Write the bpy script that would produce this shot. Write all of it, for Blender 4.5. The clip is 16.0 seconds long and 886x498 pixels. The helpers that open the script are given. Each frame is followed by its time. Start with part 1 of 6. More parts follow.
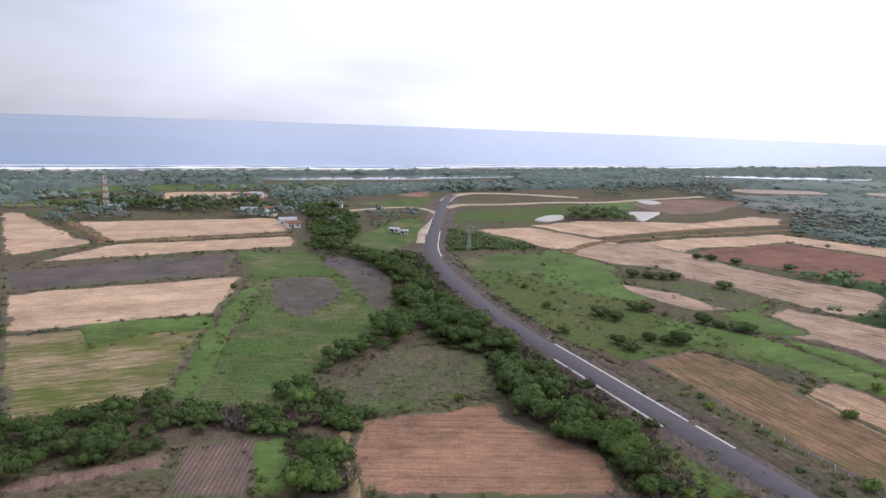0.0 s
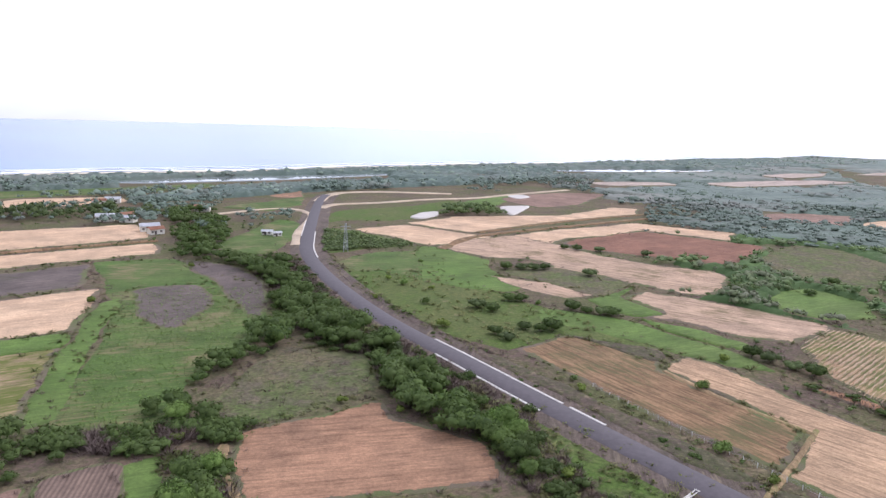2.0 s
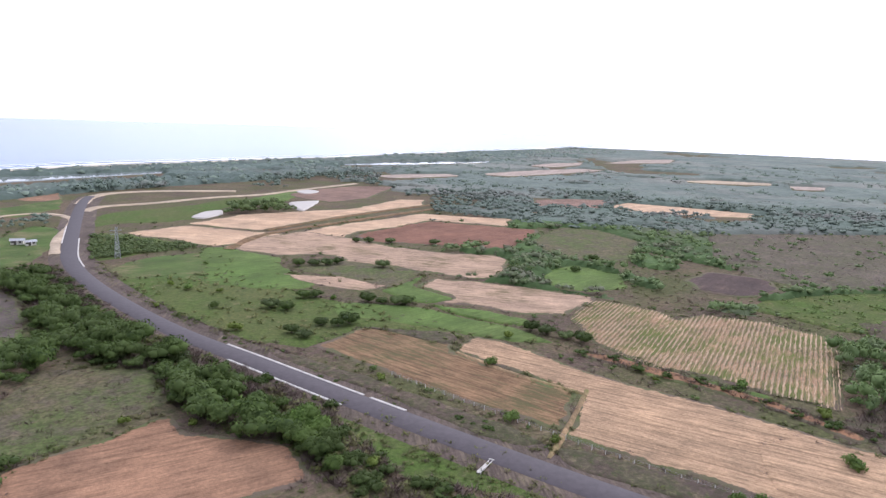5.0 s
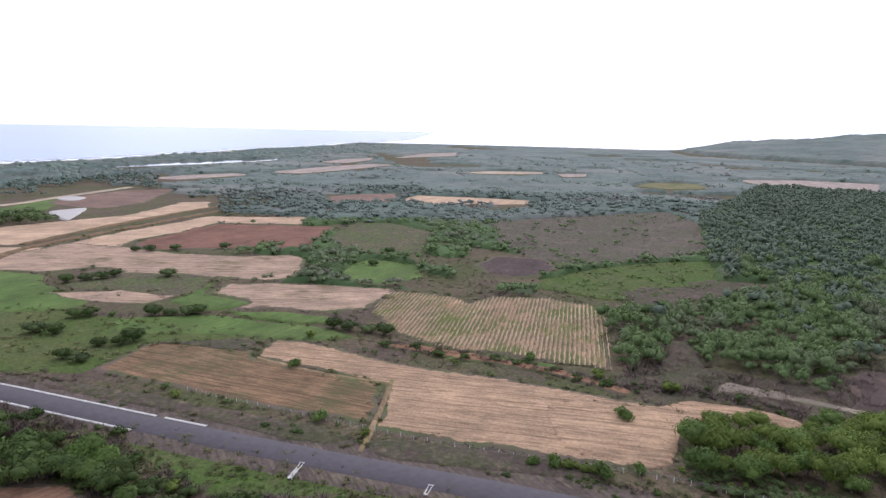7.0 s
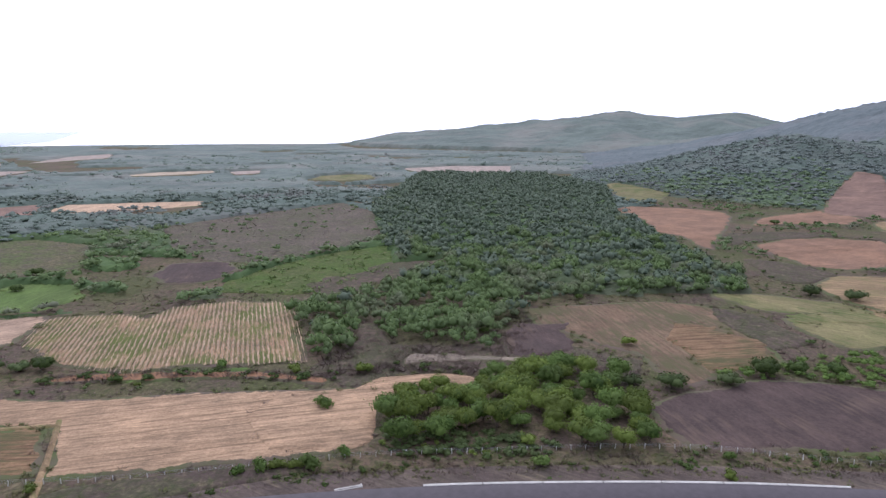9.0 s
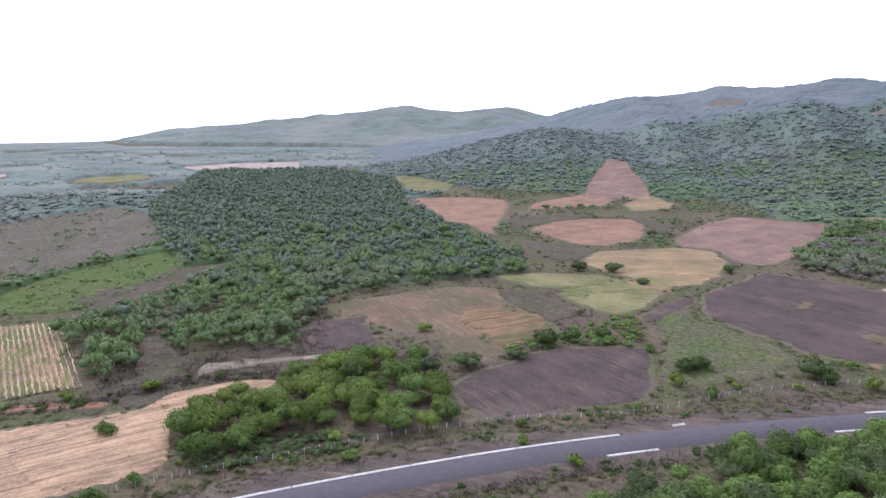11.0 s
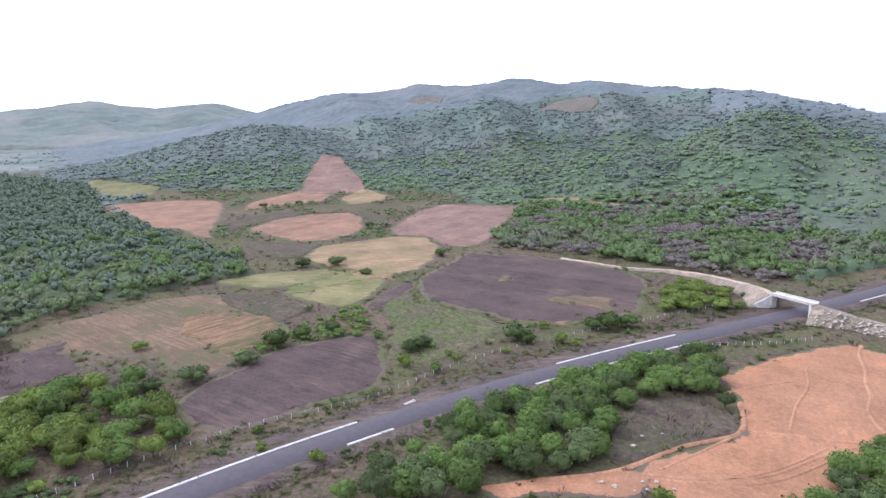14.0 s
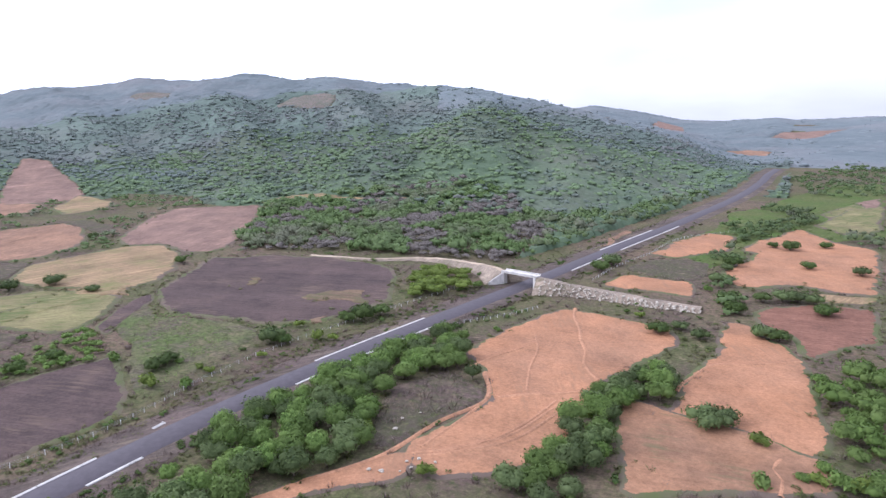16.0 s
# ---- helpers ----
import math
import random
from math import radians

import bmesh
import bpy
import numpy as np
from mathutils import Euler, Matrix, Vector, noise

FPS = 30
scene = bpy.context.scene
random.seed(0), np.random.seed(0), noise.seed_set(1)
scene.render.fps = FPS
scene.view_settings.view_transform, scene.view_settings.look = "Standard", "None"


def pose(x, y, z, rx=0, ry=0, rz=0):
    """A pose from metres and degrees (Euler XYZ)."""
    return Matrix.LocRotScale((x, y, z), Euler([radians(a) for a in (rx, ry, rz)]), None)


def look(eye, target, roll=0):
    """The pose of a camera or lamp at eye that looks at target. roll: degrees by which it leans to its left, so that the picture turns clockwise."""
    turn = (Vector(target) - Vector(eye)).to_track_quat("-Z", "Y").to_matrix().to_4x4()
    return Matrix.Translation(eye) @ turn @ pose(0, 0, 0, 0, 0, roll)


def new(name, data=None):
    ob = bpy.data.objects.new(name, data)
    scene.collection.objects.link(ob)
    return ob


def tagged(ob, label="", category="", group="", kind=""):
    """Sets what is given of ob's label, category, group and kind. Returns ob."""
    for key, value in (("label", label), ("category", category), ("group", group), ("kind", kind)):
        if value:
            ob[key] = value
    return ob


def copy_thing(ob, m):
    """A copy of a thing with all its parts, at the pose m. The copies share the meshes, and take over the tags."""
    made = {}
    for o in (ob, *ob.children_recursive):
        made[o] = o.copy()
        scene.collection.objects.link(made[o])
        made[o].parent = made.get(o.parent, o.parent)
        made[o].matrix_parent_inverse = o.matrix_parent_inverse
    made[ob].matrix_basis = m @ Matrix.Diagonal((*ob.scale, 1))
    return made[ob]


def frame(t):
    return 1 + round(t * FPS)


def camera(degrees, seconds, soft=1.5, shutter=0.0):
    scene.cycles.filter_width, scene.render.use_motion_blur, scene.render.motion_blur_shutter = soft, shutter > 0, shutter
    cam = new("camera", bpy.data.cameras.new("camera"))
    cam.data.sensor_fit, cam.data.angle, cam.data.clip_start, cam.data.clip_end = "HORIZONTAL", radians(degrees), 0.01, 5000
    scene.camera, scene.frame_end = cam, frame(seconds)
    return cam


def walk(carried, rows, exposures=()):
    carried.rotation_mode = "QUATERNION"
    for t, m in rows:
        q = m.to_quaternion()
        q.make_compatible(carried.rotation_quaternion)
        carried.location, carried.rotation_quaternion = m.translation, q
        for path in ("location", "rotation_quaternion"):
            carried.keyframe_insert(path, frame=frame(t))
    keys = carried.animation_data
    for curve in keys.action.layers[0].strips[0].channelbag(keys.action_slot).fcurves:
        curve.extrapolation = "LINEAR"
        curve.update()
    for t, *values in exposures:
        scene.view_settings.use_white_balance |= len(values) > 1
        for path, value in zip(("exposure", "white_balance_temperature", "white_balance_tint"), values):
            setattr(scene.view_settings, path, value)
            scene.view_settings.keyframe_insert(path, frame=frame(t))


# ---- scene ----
from mathutils import geometry

cam = camera(67.65, 16.0, soft=1.4)
EYE = 60.0
# seconds, heading, pitch, lean
PATH = [
    (0.0, -0.00, -11.11, 2.09), (0.5, -5.45, -10.94, 1.91), (1.0, -7.62, -10.93, 1.86), (1.5, -9.77, -10.91, 1.87),
    (2.0, -10.81, -10.91, 1.75), (2.5, -12.89, -10.90, 1.64), (3.0, -20.76, -10.78, 1.37), (3.2, -23.34, -10.78, 1.30),
    (5.3, -30.46, -10.83, 1.85), (5.5, -31.94, -10.81, 1.81), (6.0, -35.89, -10.81, 1.81), (6.5, -40.79, -10.75, 1.54),
    (7.0, -46.75, -10.70, 1.31), (7.5, -53.50, -10.61, 1.12), (8.0, -61.29, -10.64, 0.72), (8.5, -68.72, -10.70, 0.36),
    (9.0, -74.21, -10.76, 0.14), (9.2, -76.39, -10.84, 0.04), (11.3, -94.79, -11.20, -0.22), (11.5, -96.63, -11.20, -0.30),
    (12.0, -101.48, -11.31, -0.36), (12.5, -106.20, -11.42, -0.30), (13.0, -109.76, -11.53, -0.33), (13.5, -113.08, -11.64, -0.34),
    (14.0, -116.35, -11.63, -0.40), (14.5, -119.74, -11.75, -0.37), (15.0, -124.77, -11.85, -0.44), (15.5, -130.88, -11.99, -0.55),
    (16.0, -138.27, -12.13, -0.55),
]
walk(cam, [(t, pose(0, 0, EYE, 90 + p, 0, y) @ pose(0, 0, 0, 0, 0, l)) for t, y, p, l in PATH],
     [(0.0, -0.60, 6600, 12), (1.5, -0.30, 6550, 13), (3.0, 0.05, 6500, 13), (5.5, -0.33, 6550, 13), (7.0, -0.54, 6450, 13), (9.0, -0.50, 6300, 14), (12.5, 0.18, 6120, 15), (14.5, 0.14, 6120, 15), (16.0, 0.08, 6120, 15)])

# ---- light: bright high overcast, the sun behind thin cloud ----
SUN_AZ, SUN_EL = 60.0, 40.0
world = bpy.data.worlds.new("sky")
scene.world = world
world.use_nodes = True
wn, wl = world.node_tree.nodes, world.node_tree.links
wn.clear()
w_out, w_bg = wn.new("ShaderNodeOutputWorld"), wn.new("ShaderNodeBackground")
w_sky = wn.new("ShaderNodeTexSky")
w_sky.sky_type, w_sky.sun_disc = "NISHITA", False
w_sky.sun_elevation, w_sky.sun_rotation = radians(SUN_EL), radians(SUN_AZ)
w_sky.dust_density, w_sky.air_density = 1.0, 1.2
w_tc, w_map, w_noise, w_ramp, w_mix, w_scale = (wn.new("ShaderNode" + n) for n in ("TexCoord", "Mapping", "TexNoise", "ValToRGB", "MixRGB", "MixRGB"))
w_map.inputs["Scale"].default_value = (1.0, 1.0, 3.5)
w_noise.inputs["Scale"].default_value, w_noise.inputs["Detail"].default_value = 1.6, 5.0
w_ramp.color_ramp.elements[0].position, w_ramp.color_ramp.elements[1].position = 0.30, 0.62
w_ramp.color_ramp.elements[0].color, w_ramp.color_ramp.elements[1].color = (0.58, 0.58, 0.58, 1), (0.98, 0.98, 0.98, 1)
w_scale.blend_type = "MULTIPLY"
w_scale.inputs[0].default_value, w_scale.inputs[2].default_value = 1.0, (0.11, 0.11, 0.11, 1)
w_nrm, w_dot, w_glow, w_cloud = (wn.new("ShaderNode" + n) for n in ("VectorMath", "VectorMath", "MapRange", "MixRGB"))
w_nrm.operation, w_dot.operation = "NORMALIZE", "DOT_PRODUCT"
w_dot.inputs[1].default_value = (math.sin(radians(SUN_AZ)) * math.cos(radians(SUN_EL)), math.cos(radians(SUN_AZ)) * math.cos(radians(SUN_EL)), math.sin(radians(SUN_EL)))
w_glow.inputs["From Min"].default_value, w_glow.inputs["To Min"].default_value, w_glow.inputs["To Max"].default_value = 0.0, 1.12, 2.85
w_cloud.blend_type = "MULTIPLY"
w_cloud.inputs[0].default_value, w_cloud.inputs[1].default_value = 1.0, (0.91, 0.97, 1.19, 1)
wl.new(w_tc.outputs["Generated"], w_nrm.inputs[0])
wl.new(w_nrm.outputs[0], w_dot.inputs[0])
wl.new(w_dot.outputs["Value"], w_glow.inputs["Value"])
wl.new(w_glow.outputs[0], w_cloud.inputs[2])
w_streak, w_streak_map, w_tone = (wn.new("ShaderNode" + n) for n in ("TexNoise", "MapRange", "MixRGB"))
w_streak.inputs["Scale"].default_value, w_streak.inputs["Detail"].default_value = 2.6, 6.0
w_streak_map.inputs["From Min"].default_value, w_streak_map.inputs["From Max"].default_value = 0.35, 0.65
w_streak_map.inputs["To Min"].default_value, w_streak_map.inputs["To Max"].default_value = 0.90, 1.10
w_tone.blend_type = "MULTIPLY"
w_tone.inputs[0].default_value = 1.0
wl.new(w_map.outputs[0], w_streak.inputs["Vector"])
wl.new(w_streak.outputs["Fac"], w_streak_map.inputs["Value"])
wl.new(w_cloud.outputs[0], w_tone.inputs[1])
wl.new(w_streak_map.outputs[0], w_tone.inputs[2])
wl.new(w_tone.outputs[0], w_mix.inputs[2])
wl.new(w_tc.outputs["Generated"], w_map.inputs[0])
wl.new(w_map.outputs[0], w_noise.inputs["Vector"])
wl.new(w_noise.outputs["Fac"], w_ramp.inputs[0])
wl.new(w_sky.outputs[0], w_scale.inputs[1])
wl.new(w_ramp.outputs[0], w_mix.inputs[0])
wl.new(w_scale.outputs[0], w_mix.inputs[1])
wl.new(w_mix.outputs[0], w_bg.inputs[0])
wl.new(w_bg.outputs[0], w_out.inputs[0])
sun = new("sun", bpy.data.lights.new("sun", "SUN"))
sun.data.energy, sun.data.angle, sun.data.color = 1.5, radians(15), (1.0, 0.96, 0.94)
a, e = radians(SUN_AZ), radians(SUN_EL)
sun.matrix_world = look((math.sin(a) * math.cos(e) * 100, math.cos(a) * math.cos(e) * 100, math.sin(e) * 100), (0, 0, 0))


# ---- materials ----
def nodes_of(name):
    m = bpy.data.materials.new(name)
    m.use_nodes = True
    return m, m.node_tree.nodes, m.node_tree.links, m.node_tree.nodes["Principled BSDF"]


def noise_node(n, l, vec, scale, detail=4.0, rough=0.55):
    t = n.new("ShaderNodeTexNoise")
    t.inputs["Scale"].default_value, t.inputs["Detail"].default_value, t.inputs["Roughness"].default_value = scale, detail, rough
    l.new(vec, t.inputs["Vector"])
    return t.outputs["Fac"]


def ramp_node(n, l, fac, lo, hi, c0=(0, 0, 0), c1=(1, 1, 1)):
    r = n.new("ShaderNodeValToRGB")
    r.color_ramp.elements[0].position, r.color_ramp.elements[1].position = lo, hi
    r.color_ramp.elements[0].color, r.color_ramp.elements[1].color = (*c0, 1), (*c1, 1)
    l.new(fac, r.inputs[0])
    return r.outputs[0]


def mix_node(n, l, fac, a, b, kind="MIX"):
    m = n.new("ShaderNodeMixRGB")
    m.blend_type = kind
    for i, v in ((0, fac), (1, a), (2, b)):
        if isinstance(v, (int, float)):
            m.inputs[i].default_value = v if i == 0 else (v, v, v, 1)
        elif isinstance(v, tuple):
            m.inputs[i].default_value = (*v, 1)
        else:
            l.new(v, m.inputs[i])
    return m.outputs[0]


def turned(n, l, vec, degrees, scale):
    m = n.new("ShaderNodeMapping")
    m.vector_type = "TEXTURE"
    m.inputs["Rotation"].default_value, m.inputs["Scale"].default_value = (0, 0, radians(degrees)), tuple(1.0 / v for v in scale)
    l.new(vec, m.inputs[0])
    return m.outputs[0]


def earth(name, base, patch, turn=0.0, streak=0.45, rows=0.0, weeds=None, weed_amount=0.5, bump=0.35, patch_scale=0.03, furrow=0.12, rim_weeds=True, tilled=1.0):
    """Worked earth: patches, streaks along the tilling and, where rows > 0, furrows that far apart in metres."""
    m, n, l, b = nodes_of(name)
    pos = n.new("ShaderNodeTexCoord").outputs["Object"]
    big = ramp_node(n, l, noise_node(n, l, pos, patch_scale, 6.0, 0.6), 0.36, 0.66)
    col = mix_node(n, l, big, base, patch)
    along = turned(n, l, pos, turn, (0.012, 0.55, 1))
    lines = noise_node(n, l, along, 1.0, 5.0, 0.6)
    col = mix_node(n, l, streak, col, mix_node(n, l, ramp_node(n, l, lines, 0.3, 0.7), tuple(c * 0.74 for c in base), tuple(min(1, c * 1.24) for c in base)))
    broad = noise_node(n, l, turned(n, l, pos, turn + 4, (0.010, 0.09, 1)), 1.0, 4.0, 0.6)
    col = mix_node(n, l, 0.35 * tilled, col, ramp_node(n, l, broad, 0.3, 0.7, (0.28, 0.28, 0.28), (0.72, 0.72, 0.72)), "OVERLAY")
    cuts = noise_node(n, l, turned(n, l, pos, turn + 1, (0.03, 0.8, 1)), 1.0, 2.0, 0.5)
    col = mix_node(n, l, ramp_node(n, l, cuts, 0.53, 0.62, (0, 0, 0), (furrow, furrow, furrow)), col, tuple(c * 0.45 for c in base))
    stain = noise_node(n, l, pos, 0.07, 8.0, 0.72)
    col = mix_node(n, l, 0.55, col, ramp_node(n, l, stain, 0.30, 0.70, (0.22, 0.24, 0.26), (0.76, 0.75, 0.74)), "OVERLAY")
    dashes = noise_node(n, l, turned(n, l, pos, turn, (0.20, 1.5, 1)), 1.0, 4.0, 0.65)
    col = mix_node(n, l, 0.5 * tilled * min(1.0, streak * 2), col, ramp_node(n, l, dashes, 0.34, 0.66, (0.20, 0.20, 0.20), (0.80, 0.80, 0.80)), "OVERLAY")
    grain = noise_node(n, l, pos, 1.5, 7.0, 0.75)
    col = mix_node(n, l, 0.55, col, ramp_node(n, l, grain, 0.25, 0.75, (0.25, 0.25, 0.25), (0.95, 0.95, 0.95)), "OVERLAY")
    high = grain
    if rows:
        w = n.new("ShaderNodeTexWave")
        w.bands_direction = "Y"
        w.inputs["Scale"].default_value, w.inputs["Distortion"].default_value = 0.314 / rows, 0.12
        w.inputs["Detail"].default_value, w.inputs["Detail Scale"].default_value = 2.0, 0.3
        l.new(turned(n, l, pos, turn, (1, 1, 1)), w.inputs["Vector"])
        col = mix_node(n, l, ramp_node(n, l, w.outputs["Fac"], 0.25, 0.75, (0.4, 0.4, 0.4), (0, 0, 0)), col, tuple(c * 0.5 for c in base))
        high = w.outputs["Fac"]
    if weeds:
        w1 = noise_node(n, l, pos, 0.05, 4.0, 0.6)
        w2 = noise_node(n, l, turned(n, l, pos, turn, (0.12, 0.9, 1)), 1.0, 4.0, 0.7)
        mixed = mix_node(n, l, 0.5, w1, w2)
        mask = ramp_node(n, l, mixed, 0.62 - 0.25 * weed_amount, 0.74 - 0.25 * weed_amount)
        col = mix_node(n, l, mask, col, weeds)
    if rim_weeds:
        rim = n.new("ShaderNodeAttribute")
        rim.attribute_name = "rim"
        ragged, reach = noise_node(n, l, pos, 0.22, 6.0, 0.7), n.new("ShaderNodeMath")
        reach.operation = "ADD"
        l.new(rim.outputs["Fac"], reach.inputs[0])
        l.new(ramp_node(n, l, ragged, 0.25, 0.75), reach.inputs[1])
        wild = ramp_node(n, l, noise_node(n, l, pos, 0.06, 5.0, 0.65), 0.40, 0.60, (0.135, 0.100, 0.078), (0.098, 0.112, 0.046))
        col = mix_node(n, l, ramp_node(n, l, reach.outputs[0], 0.98, 1.22), col, wild)
    l.new(col, b.inputs["Base Color"])
    b.inputs["Roughness"].default_value = 0.95
    b.inputs["Specular IOR Level"].default_value = 0.15
    bp = n.new("ShaderNodeBump")
    bp.inputs["Strength"].default_value, bp.inputs["Distance"].default_value = bump, 0.4
    l.new(high, bp.inputs["Height"])
    l.new(bp.outputs[0], b.inputs["Normal"])
    return m


def leafy(name, dark, light, pale=None, translucent=0.2, spread=0.10, haze_sheen=0.0, dry=None, dry_scale=0.01):
    """Foliage: each clump of leaves differs a little, and whole plants differ from their neighbours."""
    m, n, l, b = nodes_of(name)
    geo = n.new("ShaderNodeNewGeometry")
    info = n.new("ShaderNodeObjectInfo")
    col = mix_node(n, l, ramp_node(n, l, geo.outputs["Random Per Island"], 0.0, 1.0), dark, light)
    where = noise_node(n, l, geo.outputs["Position"], spread, 3.0, 0.6)
    col = mix_node(n, l, ramp_node(n, l, where, 0.35, 0.65, (0, 0, 0), (0.75, 0.75, 0.75)), col, pale or light)
    if dry:
        far = noise_node(n, l, geo.outputs["Position"], dry_scale, 5.0, 0.65)
        col = mix_node(n, l, ramp_node(n, l, far, 0.50, 0.64, (0, 0, 0), (0.85, 0.85, 0.85)), col, dry)
    hue = n.new("ShaderNodeHueSaturation")
    val = n.new("ShaderNodeMapRange")
    val.inputs["To Min"].default_value, val.inputs["To Max"].default_value = 0.72, 1.25
    l.new(info.outputs["Random"], val.inputs["Value"])
    l.new(val.outputs[0], hue.inputs["Value"])
    l.new(col, hue.inputs["Color"])
    l.new(hue.outputs[0], b.inputs["Base Color"])
    b.inputs["Roughness"].default_value = 0.7
    b.inputs["Specular IOR Level"].default_value = 0.12
    # Bluish grazing lift laid over far foliage, standing in for haze.
    b.inputs["Sheen Weight"].default_value, b.inputs["Sheen Roughness"].default_value = haze_sheen, 0.7
    b.inputs["Sheen Tint"].default_value = (0.8, 0.9, 1.0, 1)
    tr = n.new("ShaderNodeBsdfTranslucent")
    l.new(hue.outputs[0], tr.inputs["Color"])
    mx = n.new("ShaderNodeMixShader")
    mx.inputs[0].default_value = translucent
    out = n["Material Output"]
    l.new(b.outputs[0], mx.inputs[1])
    l.new(tr.outputs[0], mx.inputs[2])
    l.new(mx.outputs[0], out.inputs["Surface"])
    return m


def canopy_skin(name, dark, light, dry, deep=0.72, haze_sheen=0.0):
    """Closed treetops seen from afar: crowns, patches and thin spots and, where set, a bluish lift imitating haze."""
    m, n, l, b = nodes_of(name)
    pos = n.new("ShaderNodeNewGeometry").outputs["Position"]
    crowns = noise_node(n, l, pos, 0.13, 5.0, 0.7)
    col = mix_node(n, l, ramp_node(n, l, crowns, 0.32, 0.68), dark, light)
    col = mix_node(n, l, ramp_node(n, l, noise_node(n, l, pos, 0.016, 5.0, 0.6), 0.40, 0.62, (0.75, 0.75, 0.75), (0, 0, 0)), col, tuple(c * deep for c in dark))
    col = mix_node(n, l, ramp_node(n, l, noise_node(n, l, pos, 0.006, 6.0, 0.65), 0.48, 0.64, (0, 0, 0), (0.7, 0.7, 0.7)), col, dry)
    l.new(col, b.inputs["Base Color"])
    b.inputs["Roughness"].default_value, b.inputs["Specular IOR Level"].default_value = 0.9, 0.1
    # Bluish grazing lift on far treetops, put in place of haze.
    b.inputs["Sheen Weight"].default_value, b.inputs["Sheen Roughness"].default_value = haze_sheen, 0.6
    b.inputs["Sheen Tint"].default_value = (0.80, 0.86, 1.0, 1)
    bp = n.new("ShaderNodeBump")
    bp.inputs["Strength"].default_value, bp.inputs["Distance"].default_value = 0.5, 2.0
    l.new(crowns, bp.inputs["Height"])
    l.new(bp.outputs[0], b.inputs["Normal"])
    return m


def plain(name, colour, rough=0.7, metal=0.0, vary=0.25, scale=2.0, bump=0.0):
    m, n, l, b = nodes_of(name)
    pos = n.new("ShaderNodeTexCoord").outputs["Object"]
    f = noise_node(n, l, pos, scale, 6.0, 0.65)
    col = mix_node(n, l, ramp_node(n, l, f, 0.3, 0.7), tuple(c * (1 - vary) for c in colour), tuple(min(1, c * (1 + vary)) for c in colour))
    l.new(col, b.inputs["Base Color"])
    b.inputs["Roughness"].default_value, b.inputs["Metallic"].default_value = rough, metal
    if bump:
        bp = n.new("ShaderNodeBump")
        bp.inputs["Strength"].default_value, bp.inputs["Distance"].default_value = bump, 0.1
        l.new(f, bp.inputs["Height"])
        l.new(bp.outputs[0], b.inputs["Normal"])
    return m


def scrubland(name, dry=(0.184, 0.126, 0.088), green=(0.110, 0.126, 0.052), twigs=(0.144, 0.100, 0.078), size=1.0, shade=(0.062, 0.048, 0.034), straw=(0.215, 0.185, 0.100)):
    """Rough ground: dry grass, green weeds and bare purplish twigs in patches."""
    m, n, l, b = nodes_of(name)
    pos = n.new("ShaderNodeTexCoord").outputs["Object"]
    p1 = ramp_node(n, l, noise_node(n, l, pos, 0.018 / size, 6.0, 0.62), 0.39, 0.57)
    p2 = ramp_node(n, l, noise_node(n, l, turned(n, l, pos, 30, (1, 1, 1)), 0.045 / size, 6.0, 0.65), 0.46, 0.62)
    col = mix_node(n, l, p1, dry, green)
    col = mix_node(n, l, p2, col, twigs)
    fine = noise_node(n, l, pos, 0.55, 8.0, 0.75)
    col = mix_node(n, l, ramp_node(n, l, fine, 0.46, 0.62, (0, 0, 0), (0.8, 0.8, 0.8)), col, (0.052, 0.066, 0.024))
    col = mix_node(n, l, ramp_node(n, l, noise_node(n, l, pos, 0.25, 8.0, 0.7), 0.57, 0.70, (0, 0, 0), (0.6, 0.6, 0.6)), col, (0.27, 0.205, 0.135))
    tuft = noise_node(n, l, turned(n, l, pos, 17, (1, 1, 1)), 1.1, 5.0, 0.7)
    col = mix_node(n, l, ramp_node(n, l, tuft, 0.50, 0.62, (0, 0, 0), (0.65, 0.65, 0.65)), col, shade)
    col = mix_node(n, l, ramp_node(n, l, tuft, 0.36, 0.46, (0.35, 0.35, 0.35), (0, 0, 0)), col, straw)
    l.new(col, b.inputs["Base Color"])
    b.inputs["Roughness"].default_value, b.inputs["Specular IOR Level"].default_value = 1.0, 0.1
    bp = n.new("ShaderNodeBump")
    bp.inputs["Strength"].default_value, bp.inputs["Distance"].default_value = 0.6, 0.6
    l.new(fine, bp.inputs["Height"])
    l.new(bp.outputs[0], b.inputs["Normal"])
    return m


